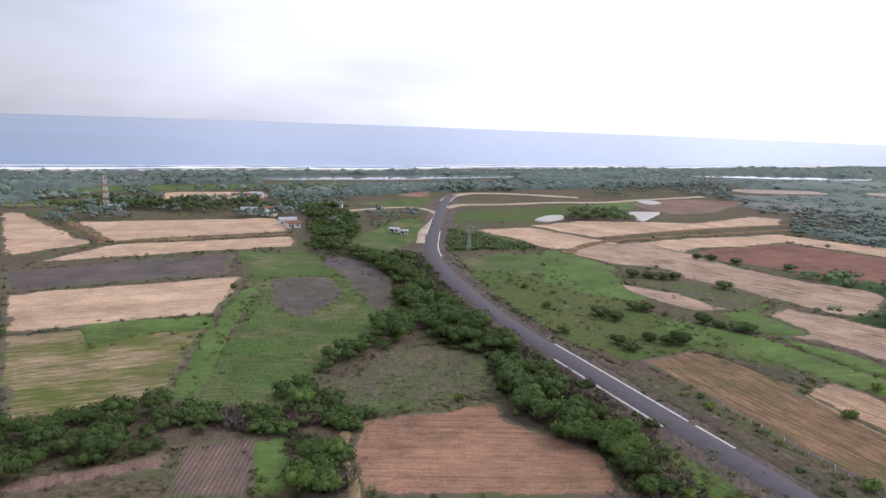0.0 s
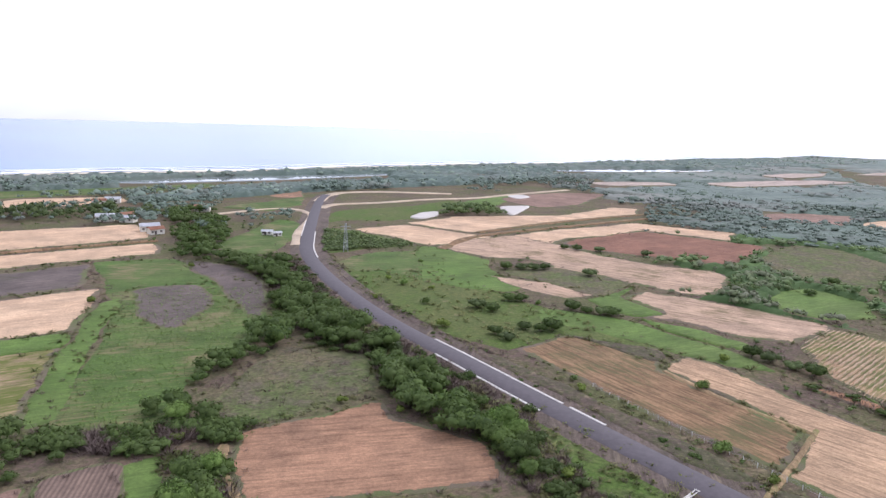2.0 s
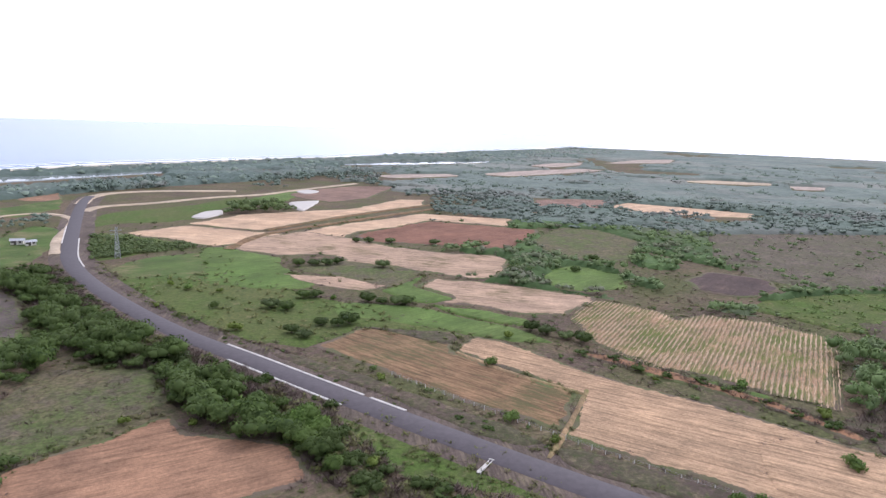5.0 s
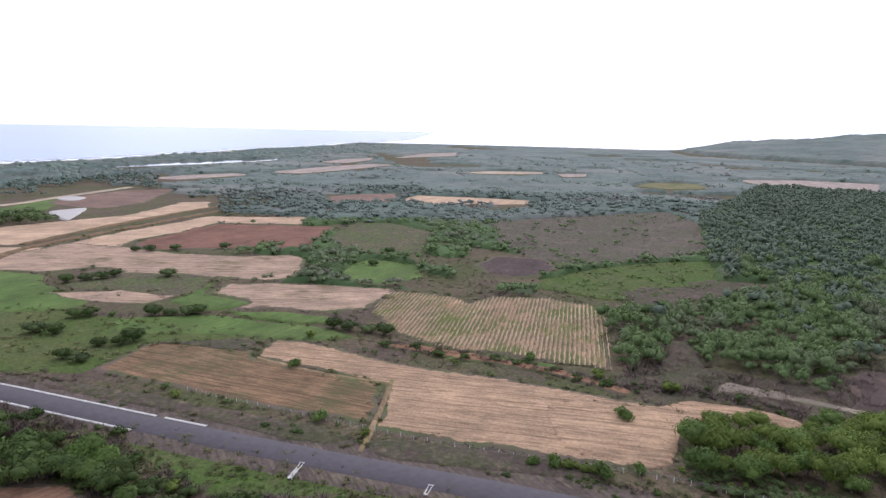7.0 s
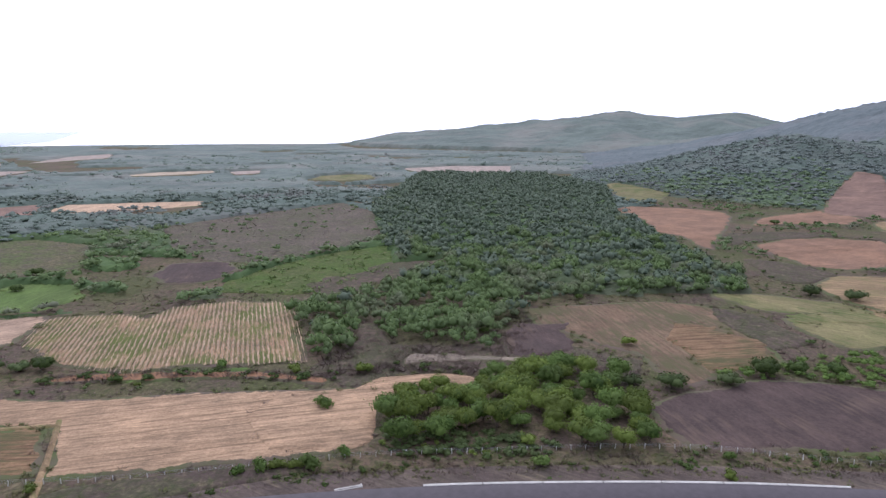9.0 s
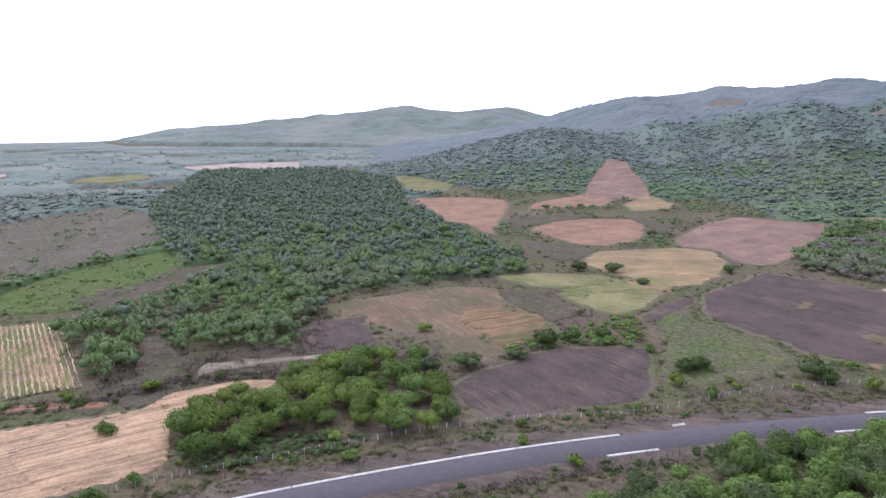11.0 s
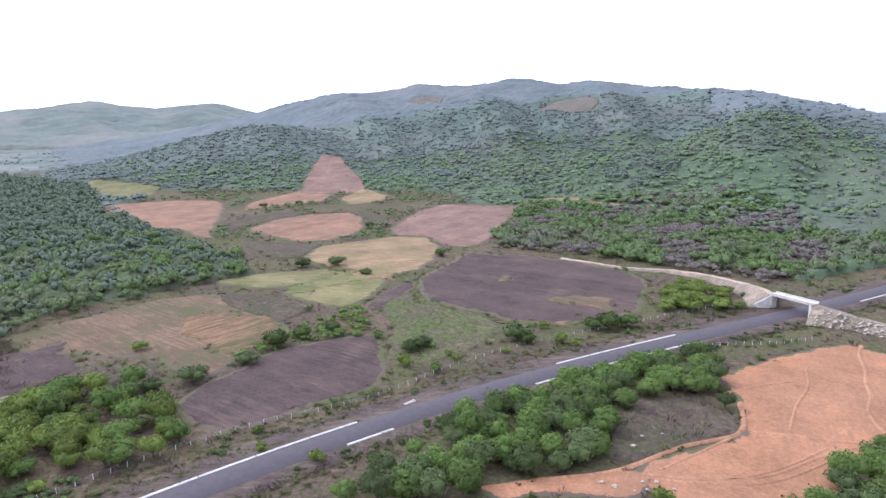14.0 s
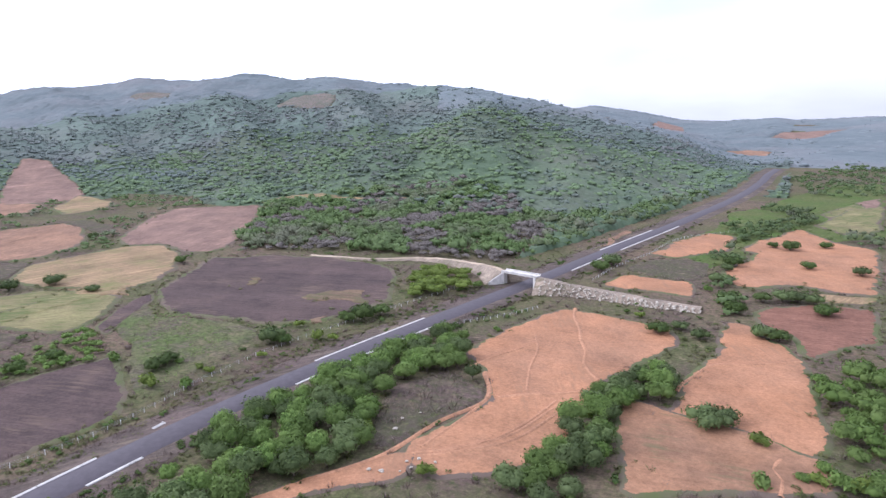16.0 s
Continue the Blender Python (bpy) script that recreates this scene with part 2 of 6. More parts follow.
def water(name, colour, rough, ripple=0.3, scale=0.08, cloud_shadow=0.0):
    """Water: small waves and, if asked, long streaks of cloud shadow painted into the colour."""
    m, n, l, b = nodes_of(name)
    pos = n.new("ShaderNodeTexCoord").outputs["Object"]
    f = noise_node(n, l, turned(n, l, pos, -28, (0.25, 1, 1)), scale, 6.0, 0.6)
    col = mix_node(n, l, ramp_node(n, l, f, 0.35, 0.65), colour, tuple(c * 1.15 for c in colour))
    if cloud_shadow:
        # Cloud shadow on the sea, painted as wide darker and lighter streaks.
        wide = noise_node(n, l, turned(n, l, pos, 0, (0.12, 1, 1)), 0.0022, 4.0, 0.55)
        col = mix_node(n, l, ramp_node(n, l, wide, 0.35, 0.65), tuple(c * (1 - cloud_shadow) for c in colour), tuple(c * (1 + cloud_shadow) for c in colour))
    l.new(col, b.inputs["Base Color"])
    b.inputs["Roughness"].default_value, b.inputs["IOR"].default_value = rough, 1.33
    bp = n.new("ShaderNodeBump")
    bp.inputs["Strength"].default_value, bp.inputs["Distance"].default_value = ripple, 0.5
    l.new(f, bp.inputs["Height"])
    l.new(bp.outputs[0], b.inputs["Normal"])
    return m


M_GROUND = scrubland("rough_scrub_ground", (0.166, 0.113, 0.082), (0.100, 0.103, 0.046), (0.120, 0.082, 0.069))
M_PALE = earth("pale_stubble", (0.405, 0.270, 0.174), (0.445, 0.310, 0.208), 22, 0.25, furrow=0.2)
M_PALE_R = earth("pale_stubble_strip", (0.405, 0.270, 0.174), (0.445, 0.310, 0.208), -42, 0.25, furrow=0.2)
M_PALE_B = earth("pale_stubble_lumpy", (0.352, 0.240, 0.165), (0.285, 0.196, 0.138), -42, 0.4, weeds=(0.140, 0.108, 0.056), weed_amount=0.42, furrow=0.4)
M_SAND = earth("pale_raked_sand", (0.336, 0.220, 0.136), (0.288, 0.186, 0.116), -59, 0.45, bump=0.5, furrow=0.5)
M_DARK = earth("dark_turned_earth", (0.109, 0.085, 0.076), (0.087, 0.068, 0.062), 25, 0.35, weeds=(0.068, 0.075, 0.035), weed_amount=0.25)
M_PURPLE = earth("purplish_burnt_stubble", (0.081, 0.055, 0.048), (0.065, 0.046, 0.042), 28, 0.2, weeds=(0.140, 0.098, 0.074), weed_amount=0.36)
M_ROWS = earth("dark_furrowed_earth", (0.158, 0.108, 0.084), (0.130, 0.092, 0.074), 92, 0.2, rows=0.85)
M_BROWN = earth("red_brown_tilled_earth", (0.268, 0.152, 0.094), (0.205, 0.112, 0.070), 2, 0.35, bump=0.5, furrow=0.35)
M_STRIPED = earth("half_green_stubble", (0.267, 0.196, 0.117), (0.241, 0.152, 0.092), 24, 0.5, weeds=(0.100, 0.114, 0.028), weed_amount=0.75, furrow=0.3)
M_GRASS = earth("bright_green_grass", (0.082, 0.132, 0.032), (0.102, 0.136, 0.042), 10, 0.2, weeds=(0.064, 0.094, 0.026), weed_amount=0.5, rim_weeds=False)
M_WEEDY = earth("weedy_green_field", (0.058, 0.098, 0.024), (0.080, 0.100, 0.034), 10, 0.25, weeds=(0.180, 0.148, 0.078), weed_amount=0.46, rim_weeds=False)
M_OLIVE = scrubland("olive_scrub", (0.152, 0.126, 0.076), (0.100, 0.130, 0.046), (0.120, 0.098, 0.074), 0.35)
M_STUBBLE = earth("brown_crop_stubble", (0.196, 0.118, 0.066), (0.152, 0.100, 0.056), -68, 0.5, weeds=(0.092, 0.086, 0.038), weed_amount=0.5, furrow=0.6)
M_YELLOW = earth("dry_tan_stubble", (0.240, 0.162, 0.092), (0.215, 0.152, 0.082), -96, 0.35, weeds=(0.165, 0.160, 0.062), weed_amount=0.45, patch_scale=0.05, furrow=0.4)
M_DRYGRASS = earth("yellow_green_dry_grass", (0.156, 0.142, 0.062), (0.196, 0.150, 0.082), 60, 0.3, weeds=(0.100, 0.120, 0.040), weed_amount=0.6, patch_scale=0.06)
M_RED = earth("reddish_ploughed_slope", (0.226, 0.128, 0.080), (0.192, 0.116, 0.078), -60, 0.35)
M_PINK = earth("pinkish_ploughed_slope", (0.196, 0.122, 0.092), (0.160, 0.102, 0.080), -60, 0.35)
M_ORANGE = earth("orange_bare_earth", (0.326, 0.158, 0.084), (0.276, 0.146, 0.086), -50, 0.05, weeds=(0.275, 0.150, 0.088), weed_amount=0.35, patch_scale=0.045, furrow=0.05, tilled=0.3)
M_REDBROWN = earth("deep_red_brown_earth", (0.180, 0.087, 0.058), (0.153, 0.077, 0.052), 20, 0.25)
M_TRACK = earth("pale_dirt_track", (0.392, 0.311, 0.230), (0.333, 0.252, 0.178), 0, 0.2)
M_STUBBLE_B = earth("brownish_mixed_stubble", (0.168, 0.108, 0.068), (0.114, 0.084, 0.058), 24, 0.25, weeds=(0.100, 0.092, 0.044), weed_amount=0.62, patch_scale=0.05, furrow=0.3)
M_PASTURE = scrubland("rough_green_pasture", (0.120, 0.128, 0.048), (0.080, 0.130, 0.030), (0.100, 0.118, 0.044), 0.55, (0.048, 0.072, 0.020), (0.150, 0.166, 0.060))
M_CROP = earth("pale_earth_between_crop_rows", (0.335, 0.216, 0.136), (0.310, 0.188, 0.115), 32, 0.3, weeds=(0.126, 0.146, 0.040), weed_amount=0.72)
M_ASPHALT = plain("asphalt", (0.070, 0.058, 0.064), 0.85, vary=0.18, scale=0.8)
M_CONCRETE = plain("concrete", (0.52, 0.49, 0.45), 0.85, vary=0.25, scale=0.7)
M_STONE = plain("pale_rubble_stone", (0.42, 0.37, 0.30), 0.9, vary=0.35, scale=1.5, bump=0.5)
M_POST = plain("whitewashed_wood", (0.72, 0.70, 0.66), 0.8, vary=0.2)
M_WIRE = plain("galvanised_wire", (0.35, 0.35, 0.36), 0.5, 0.8)
M_BARK = plain("bark", (0.13, 0.10, 0.08), 0.95, vary=0.35, scale=3.0, bump=0.6)
M_BEACH = plain("beach_sand", (0.55, 0.48, 0.38), 0.95, vary=0.12, scale=0.05)
M_FOAM = plain("surf_foam", (0.85, 0.87, 0.90), 0.8, vary=0.1, scale=0.1)
M_SEA = water("sea_water", (0.078, 0.170, 0.325), 0.16, 0.08, cloud_shadow=0.28)
M_SEA.node_tree.nodes["Principled BSDF"].inputs["Specular IOR Level"].default_value = 0.12
M_LAGOON = water("still_lagoon_water", (0.20, 0.22, 0.22), 0.06, 0.02)
# Matte pale colour; the sky reflected in the ponds is painted into it.
M_POND = plain("sky_paled_pond", (0.39, 0.35, 0.31), 0.6, vary=0.12, scale=0.05)
L_BRIGHT = leafy("bright_green_leaves", (0.070, 0.110, 0.024), (0.200, 0.260, 0.056), (0.168, 0.214, 0.050), 0.28)
L_MID = leafy("green_leaves", (0.066, 0.118, 0.028), (0.165, 0.252, 0.062), (0.146, 0.200, 0.060), 0.28)
L_DEEP = leafy("deep_green_leaves", (0.036, 0.062, 0.018), (0.100, 0.150, 0.038), (0.092, 0.124, 0.042), 0.25, spread=0.05)
L_DARK = leafy("dark_green_leaves", (0.050, 0.080, 0.028), (0.128, 0.170, 0.060), (0.110, 0.140, 0.058), 0.25)
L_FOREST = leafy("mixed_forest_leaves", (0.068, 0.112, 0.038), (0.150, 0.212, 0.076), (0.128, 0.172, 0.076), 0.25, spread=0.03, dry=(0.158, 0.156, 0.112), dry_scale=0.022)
# Leaves of the farther forest, lightened and greyed as haze would.
L_EAST = leafy("hazed_forest_leaves", (0.096, 0.136, 0.088), (0.158, 0.208, 0.128), (0.144, 0.184, 0.128), 0.10, spread=0.03)
# Hill leaves: haze is mixed into the colour, paler and bluer higher up.
L_HILL = leafy("hazed_hill_leaves", (0.118, 0.158, 0.116), (0.150, 0.196, 0.140), (0.146, 0.184, 0.142), 0.08, spread=0.012, dry=(0.166, 0.162, 0.146), dry_scale=0.009)
L_SLOPE = leafy("hazed_slope_leaves", (0.128, 0.162, 0.142), (0.160, 0.196, 0.168), (0.156, 0.188, 0.168), 0.08, spread=0.012, dry=(0.176, 0.176, 0.168), dry_scale=0.009)
L_LUSH = leafy("hazed_lush_leaves", (0.112, 0.164, 0.080), (0.150, 0.214, 0.102), (0.144, 0.196, 0.108), 0.08, spread=0.02)
# Shore and far plain leaves, greyed and paled to imitate haze.
L_SHORE = leafy("hazed_shore_leaves", (0.108, 0.148, 0.114), (0.154, 0.200, 0.146), (0.146, 0.184, 0.144), 0.08, spread=0.02, dry=(0.176, 0.172, 0.152), dry_scale=0.01, haze_sheen=0.04)
L_UPPER = leafy("hazed_upper_leaves", (0.130, 0.152, 0.152), (0.164, 0.188, 0.182), (0.160, 0.182, 0.180), 0.08, spread=0.008, haze_sheen=0.06)
L_TWIGS = leafy("leafless_grey_twigs", (0.118, 0.085, 0.076), (0.205, 0.154, 0.134), (0.170, 0.128, 0.114), 0.15)
L_BARE = leafy("bare_grey_branches", (0.145, 0.126, 0.110), (0.210, 0.184, 0.162), (0.175, 0.156, 0.136), 0.2)
L_WEED = leafy("low_weeds", (0.066, 0.092, 0.028), (0.138, 0.168, 0.048), (0.176, 0.150, 0.074), 0.3, spread=0.06)

# Darker than the crowns above; shade in their gaps is put into the colour.
C_FOREST = canopy_skin("forest_canopy", (0.062, 0.104, 0.040), (0.108, 0.164, 0.060), (0.118, 0.114, 0.084))
C_HILL = canopy_skin("hill_canopy", (0.084, 0.122, 0.070), (0.114, 0.158, 0.090), (0.120, 0.124, 0.094), haze_sheen=0.02)
# Canopies further off: haze is painted in as paler, greyer, bluer colour.
C_SLOPE = canopy_skin("hazed_slope_canopy", (0.100, 0.134, 0.106), (0.136, 0.176, 0.138), (0.150, 0.150, 0.134), haze_sheen=0.03)
C_UPPER = canopy_skin("hazed_upper_canopy", (0.118, 0.142, 0.142), (0.156, 0.180, 0.174), (0.176, 0.174, 0.170), 0.85, haze_sheen=0.05)
C_SHORE = canopy_skin("hazed_shore_canopy", (0.092, 0.126, 0.104), (0.132, 0.170, 0.136), (0.140, 0.142, 0.118), haze_sheen=0.06)
C_COAST = canopy_skin("hazed_plain_canopy", (0.116, 0.146, 0.118), (0.158, 0.192, 0.152), (0.212, 0.200, 0.166), 0.7, haze_sheen=0.08)
M_RUBBLE = earth("pale_rubble_earth", (0.245, 0.195, 0.148), (0.195, 0.155, 0.120), 70, 0.3, weeds=(0.125, 0.115, 0.065), weed_amount=0.4, patch_scale=0.3)
M_STONY = earth("brown_stony_earth", (0.262, 0.138, 0.078), (0.215, 0.120, 0.074), 20, 0.10, tilled=0.4, weeds=(0.130, 0.118, 0.060), weed_amount=0.3, patch_scale=0.08)
M_BRUSH = scrubland("purplish_brush_ground", (0.132, 0.093, 0.079), (0.092, 0.083, 0.054), (0.094, 0.067, 0.061), 0.4)
# Same brush ground, lightened: haze over the farther plot is in its colour.
M_BRUSH_HAZED = scrubland("hazed_brush_ground", (0.170, 0.130, 0.112), (0.120, 0.110, 0.076), (0.120, 0.092, 0.084), 0.5)
# Stubble colour greyed for distance, used on the far fields only.
M_FAR_STUBBLE = earth("greyed_far_stubble", (0.330, 0.262, 0.218), (0.290, 0.226, 0.190), 30, 0.25, weeds=(0.190, 0.172, 0.130), weed_amount=0.3, patch_scale=0.01)
M_ERODED = scrubland("eroded_pinkish_slope", (0.215, 0.172, 0.158), (0.150, 0.150, 0.124), (0.190, 0.152, 0.142), 0.3)
M_PATH = earth("pale_orange_path", (0.356, 0.186, 0.108), (0.326, 0.168, 0.096), 0, 0.2)

# ---- mesh helpers ----
def mesh_of(name, verts, faces, material, smooth=False, normals=None):
    """A mesh from arrays; faces all have the same number of corners."""
    verts, faces = np.asarray(verts, np.float32), np.asarray(faces, np.int32)
    me = bpy.data.meshes.new(name)
    k = faces.shape[1]
    me.vertices.add(len(verts))
    me.vertices.foreach_set("co", verts.ravel())
    me.loops.add(faces.size)
    me.loops.foreach_set("vertex_index", faces.ravel())
    me.polygons.add(len(faces))
    me.polygons.foreach_set("loop_start", np.arange(0, faces.size, k, dtype=np.int32))
    me.polygons.foreach_set("loop_total", np.full(len(faces), k, np.int32))
    me.materials.append(material)
    me.update(calc_edges=True)
    if smooth or normals is not None:
        me.polygons.foreach_set("use_smooth", np.ones(len(faces), bool))
    if normals is not None:
        me.normals_split_custom_set_from_vertices(normals.astype(np.float32))
    return me


def part(name, bm, material, parent, label=""):
    me = bpy.data.meshes.new(name)
    bm.to_mesh(me)
    bm.free()
    me.materials.append(material)
    ob = new(name, me)
    ob.parent = parent
    return tagged(ob, label)


def box(bm, size, at, rz=0.0, bevel=0.0):
    got = bmesh.ops.create_cube(bm, size=1.0)["verts"]
    bmesh.ops.transform(bm, matrix=pose(*at, 0, 0, rz) @ Matrix.Diagonal((*size, 1)), verts=got)
    if bevel:
        edges = {e for v in got for e in v.link_edges}
        bmesh.ops.bevel(bm, geom=list(edges), offset=bevel, segments=1, affect="EDGES")


def rod(bm, a, b, r0, r1, sides=6):
    a, b = Vector(a), Vector(b)
    got = bmesh.ops.create_cone(bm, segments=sides, radius1=r0, radius2=r1, depth=(b - a).length, cap_ends=True)["verts"]
    turn = (b - a).to_track_quat("Z", "Y").to_matrix().to_4x4()
    bmesh.ops.transform(bm, matrix=Matrix.Translation((a + b) / 2) @ turn, verts=got)


def inside(points, outline):
    """Which of the points (n x 2) lie in the outline."""
    px, py = points[:, 0], points[:, 1]
    got = np.zeros(len(points), bool)
    for (x0, y0), (x1, y1) in zip(outline, outline[1:] + outline[:1]):
        cross = (y0 > py) != (y1 > py)
        got ^= cross & (px < (x1 - x0) * (py - y0) / ((y1 - y0) or 1e-9) + x0)
    return got


def scatter(outline, gap, rng, loose=0.9):
    """Points in the outline on a shaken grid of that gap."""
    o = np.array(outline, float)
    lo, hi = o.min(0), o.max(0)
    gx, gy = np.meshgrid(np.arange(lo[0], hi[0] + gap, gap), np.arange(lo[1], hi[1] + gap, gap))
    p = np.stack([gx.ravel(), gy.ravel()], 1)
    p[:, 0] += (np.round((p[:, 1] - lo[1]) / gap) % 2) * gap / 2
    p += rng.uniform(-0.5, 0.5, p.shape) * gap * loose
    return p[inside(p, outline)]


# ---- the land ----
# heading, foot, crest distance, angle of the crest above the level of the eye
MAIN_HILL = [(84, 760, 1350, -2.5), (94, 740, 1250, -1.5), (100.8, 720, 1200, 0.1), (105, 660, 1150, 1.2), (112, 530, 1100, 2.0), (122, 450, 1050, 2.7),
             (127, 440, 1000, 2.5), (133, 460, 950, 2.1), (139, 490, 850, 1.5), (142.5, 500, 800, 1.3), (148.6, 500, 780, -0.1), (155, 480, 760, -1.7),
             (160, 500, 740, -3.2), (164, 600, 740, -4.6)]
EAST_SPUR = [(84, 620, 700, -4.4), (87.7, 600, 720, -4.0), (91.4, 580, 760, -2.9), (95.6, 560, 800, -1.6), (99.4, 545, 840, -0.8), (102.2, 535, 860, -0.4), (105.1, 520, 860, -1.0), (110, 490, 820, -2.2), (115, 480, 800, -3.8)]
NORTH_SPUR = [(117, 430, 460, -6.6), (124.7, 405, 500, -5.8), (128, 400, 520, -4.1), (131.4, 392, 540, -3.3), (137.7, 372, 580, -1.3), (141, 360, 600, -0.1), (143.9, 355, 610, -0.4),
              (148.7, 355, 600, -1.7), (153.3, 370, 590, -3.4), (160, 440, 580, -4.7)]
FAR_RIDGE = [(64, 1500, 2300, -1.3), (70, 1450, 2300, -0.6), (75, 1400, 2200, -0.3), (82, 1350, 2100, 0.3), (88.8, 1300, 2100, 1.05), (93.4, 1300, 2100, 0.6),
             (97.5, 1300, 2100, 0.95), (101, 1300, 2000, 0.1), (110, 1300, 2000, 0.3), (125, 1300, 2000, -1.6)]
NORTH_HILLS = [(140, 1000, 1700, -2.0), (148, 950, 1700, -0.3), (151, 900, 1700, 0.0), (155, 900, 1650, -0.6), (158, 900, 1600, -1.2), (161, 900, 1600, -1.3), (164.7, 850, 1500, -1.0),
               (166, 850, 1500, -1.2), (171, 850, 1500, -0.9), (185, 850, 1500, -0.8), (215, 900, 1600, -2.1)]
SHORE = [(-3200, -700), (-900, 370), (-416, 618), (-230, 735), (0, 850), (360, 1050), (800, 1290), (1300, 1580), (4200, 3300)]


def hill(table, r, az, ease, back=1170.0):
    t = np.array(table, float)
    foot, crest, up = (np.interp(az, t[:, 0], t[:, i]) for i in (1, 2, 3))
    top = np.maximum(EYE - 4.5 + crest * np.tan(np.radians(up)), 0)
    edge = np.clip(np.minimum(az - t[0, 0], t[-1, 0] - az) / ease, 0, 1)
    s = np.clip((r - foot) / (crest - foot), 0, 1)
    s = 0.45 * s + 0.55 * s * s * (3 - 2 * s)
    bend = np.sin(np.radians(az) * 34 + 1.3 * np.sin(r / 130)) + 0.6 * np.sin(np.radians(az) * 71 + r / 90)
    s = s * (1 + 0.20 * bend * (1 - s) * np.clip(s * 4, 0, 1))
    fall = 1 - np.clip((r - crest) / back, 0, 0.6 if back > 1000 else 1)
    return top * s * fall * edge


def waves(x, y, size, seed):
    """Smooth uneven swell, about -1 to 1."""
    g = np.random.default_rng(seed)
    v = np.zeros_like(x)
    for i in range(9):
        d, k, p = g.uniform(0, 6.283), g.uniform(0.6, 1.9) * 6.283 / size, g.uniform(0, 6.283)
        v = v + np.sin((x * np.cos(d) + y * np.sin(d)) * k + p)
    return v / 4.5


def shore_y(x):
    s = np.array(SHORE, float)
    return np.interp(x, s[:, 0], s[:, 1]) + 10 * np.sin(x / 90.0) + 6 * np.sin(x / 37.0 + 1)


def land(x, y):
    """Height of the ground."""
    x, y = np.asarray(x, float), np.asarray(y, float)
    r, az = np.hypot(x, y), np.degrees(np.arctan2(x, y))
    az = np.where(az < -90, az + 360, az)
    a, b, c = hill(MAIN_HILL, r, az, 6), hill(FAR_RIDGE, r, az, 6), hill(NORTH_HILLS, r, az, 8)
    z = np.maximum(np.maximum(a, b), c)
    z = np.maximum(z, np.maximum(hill(EAST_SPUR, r, az, 5, 330.0), hill(NORTH_SPUR, r, az, 5, 260.0)))
    z = z * (1 + 0.05 * waves(x, y, 260, 5) + 0.04 * waves(x, y, 120, 6))
    fall = 0.030 * np.maximum(r - 1900, 0) * np.clip((az - 30) / 8, 0, 1)
    off = y - shore_y(x)
    return np.where(off > -30, -5.0 * np.clip((off + 30) / 60, 0, 1), z) - fall


def make_ground():
    az = np.radians(np.concatenate([np.arange(-52, 190, 0.8), np.arange(190, 308, 4)]))
    rr = np.concatenate([[0.0, 15, 30], np.geomspace(45, 4900, 150)])
    n, k = len(az), len(rr)
    x, y = np.outer(rr, np.sin(az)).ravel(), np.outer(rr, np.cos(az)).ravel()
    v = np.stack([x, y, land(x, y)], 1)
    i, j = np.meshgrid(np.arange(k - 1), np.arange(n), indexing="ij")
    i, j = i.ravel(), j.ravel()
    j2 = (j + 1) % n
    f = np.stack([i * n + j, i * n + j2, (i + 1) * n + j2, (i + 1) * n + j], 1)[:, ::-1]
    ob = new("ground", mesh_of("ground", v, f, M_GROUND, True))
    return tagged(ob, "dry green and brown scrubland between the fields and hills", "ground", kind="structure")


make_ground()
disc = [(x, float(np.interp(x, [p[0] for p in SHORE], [p[1] for p in SHORE])) - 45, -1.2) for x in (-3900, -2600, -900, -416, -230, 0, 360, 800, 1300, 1700)]
disc += [(4950 * math.sin(radians(a)), 4950 * math.cos(radians(a)), -1.2) for a in range(46, -110, -2)]
bm = bmesh.new()
bm.faces.new([bm.verts.new(p) for p in disc])
sea = part("sea", bm, M_SEA, None)
tagged(sea, "calm blue sea reaching to the horizon", "water", kind="structure")

FIELD_COUNT = [0]
FIELDS = []


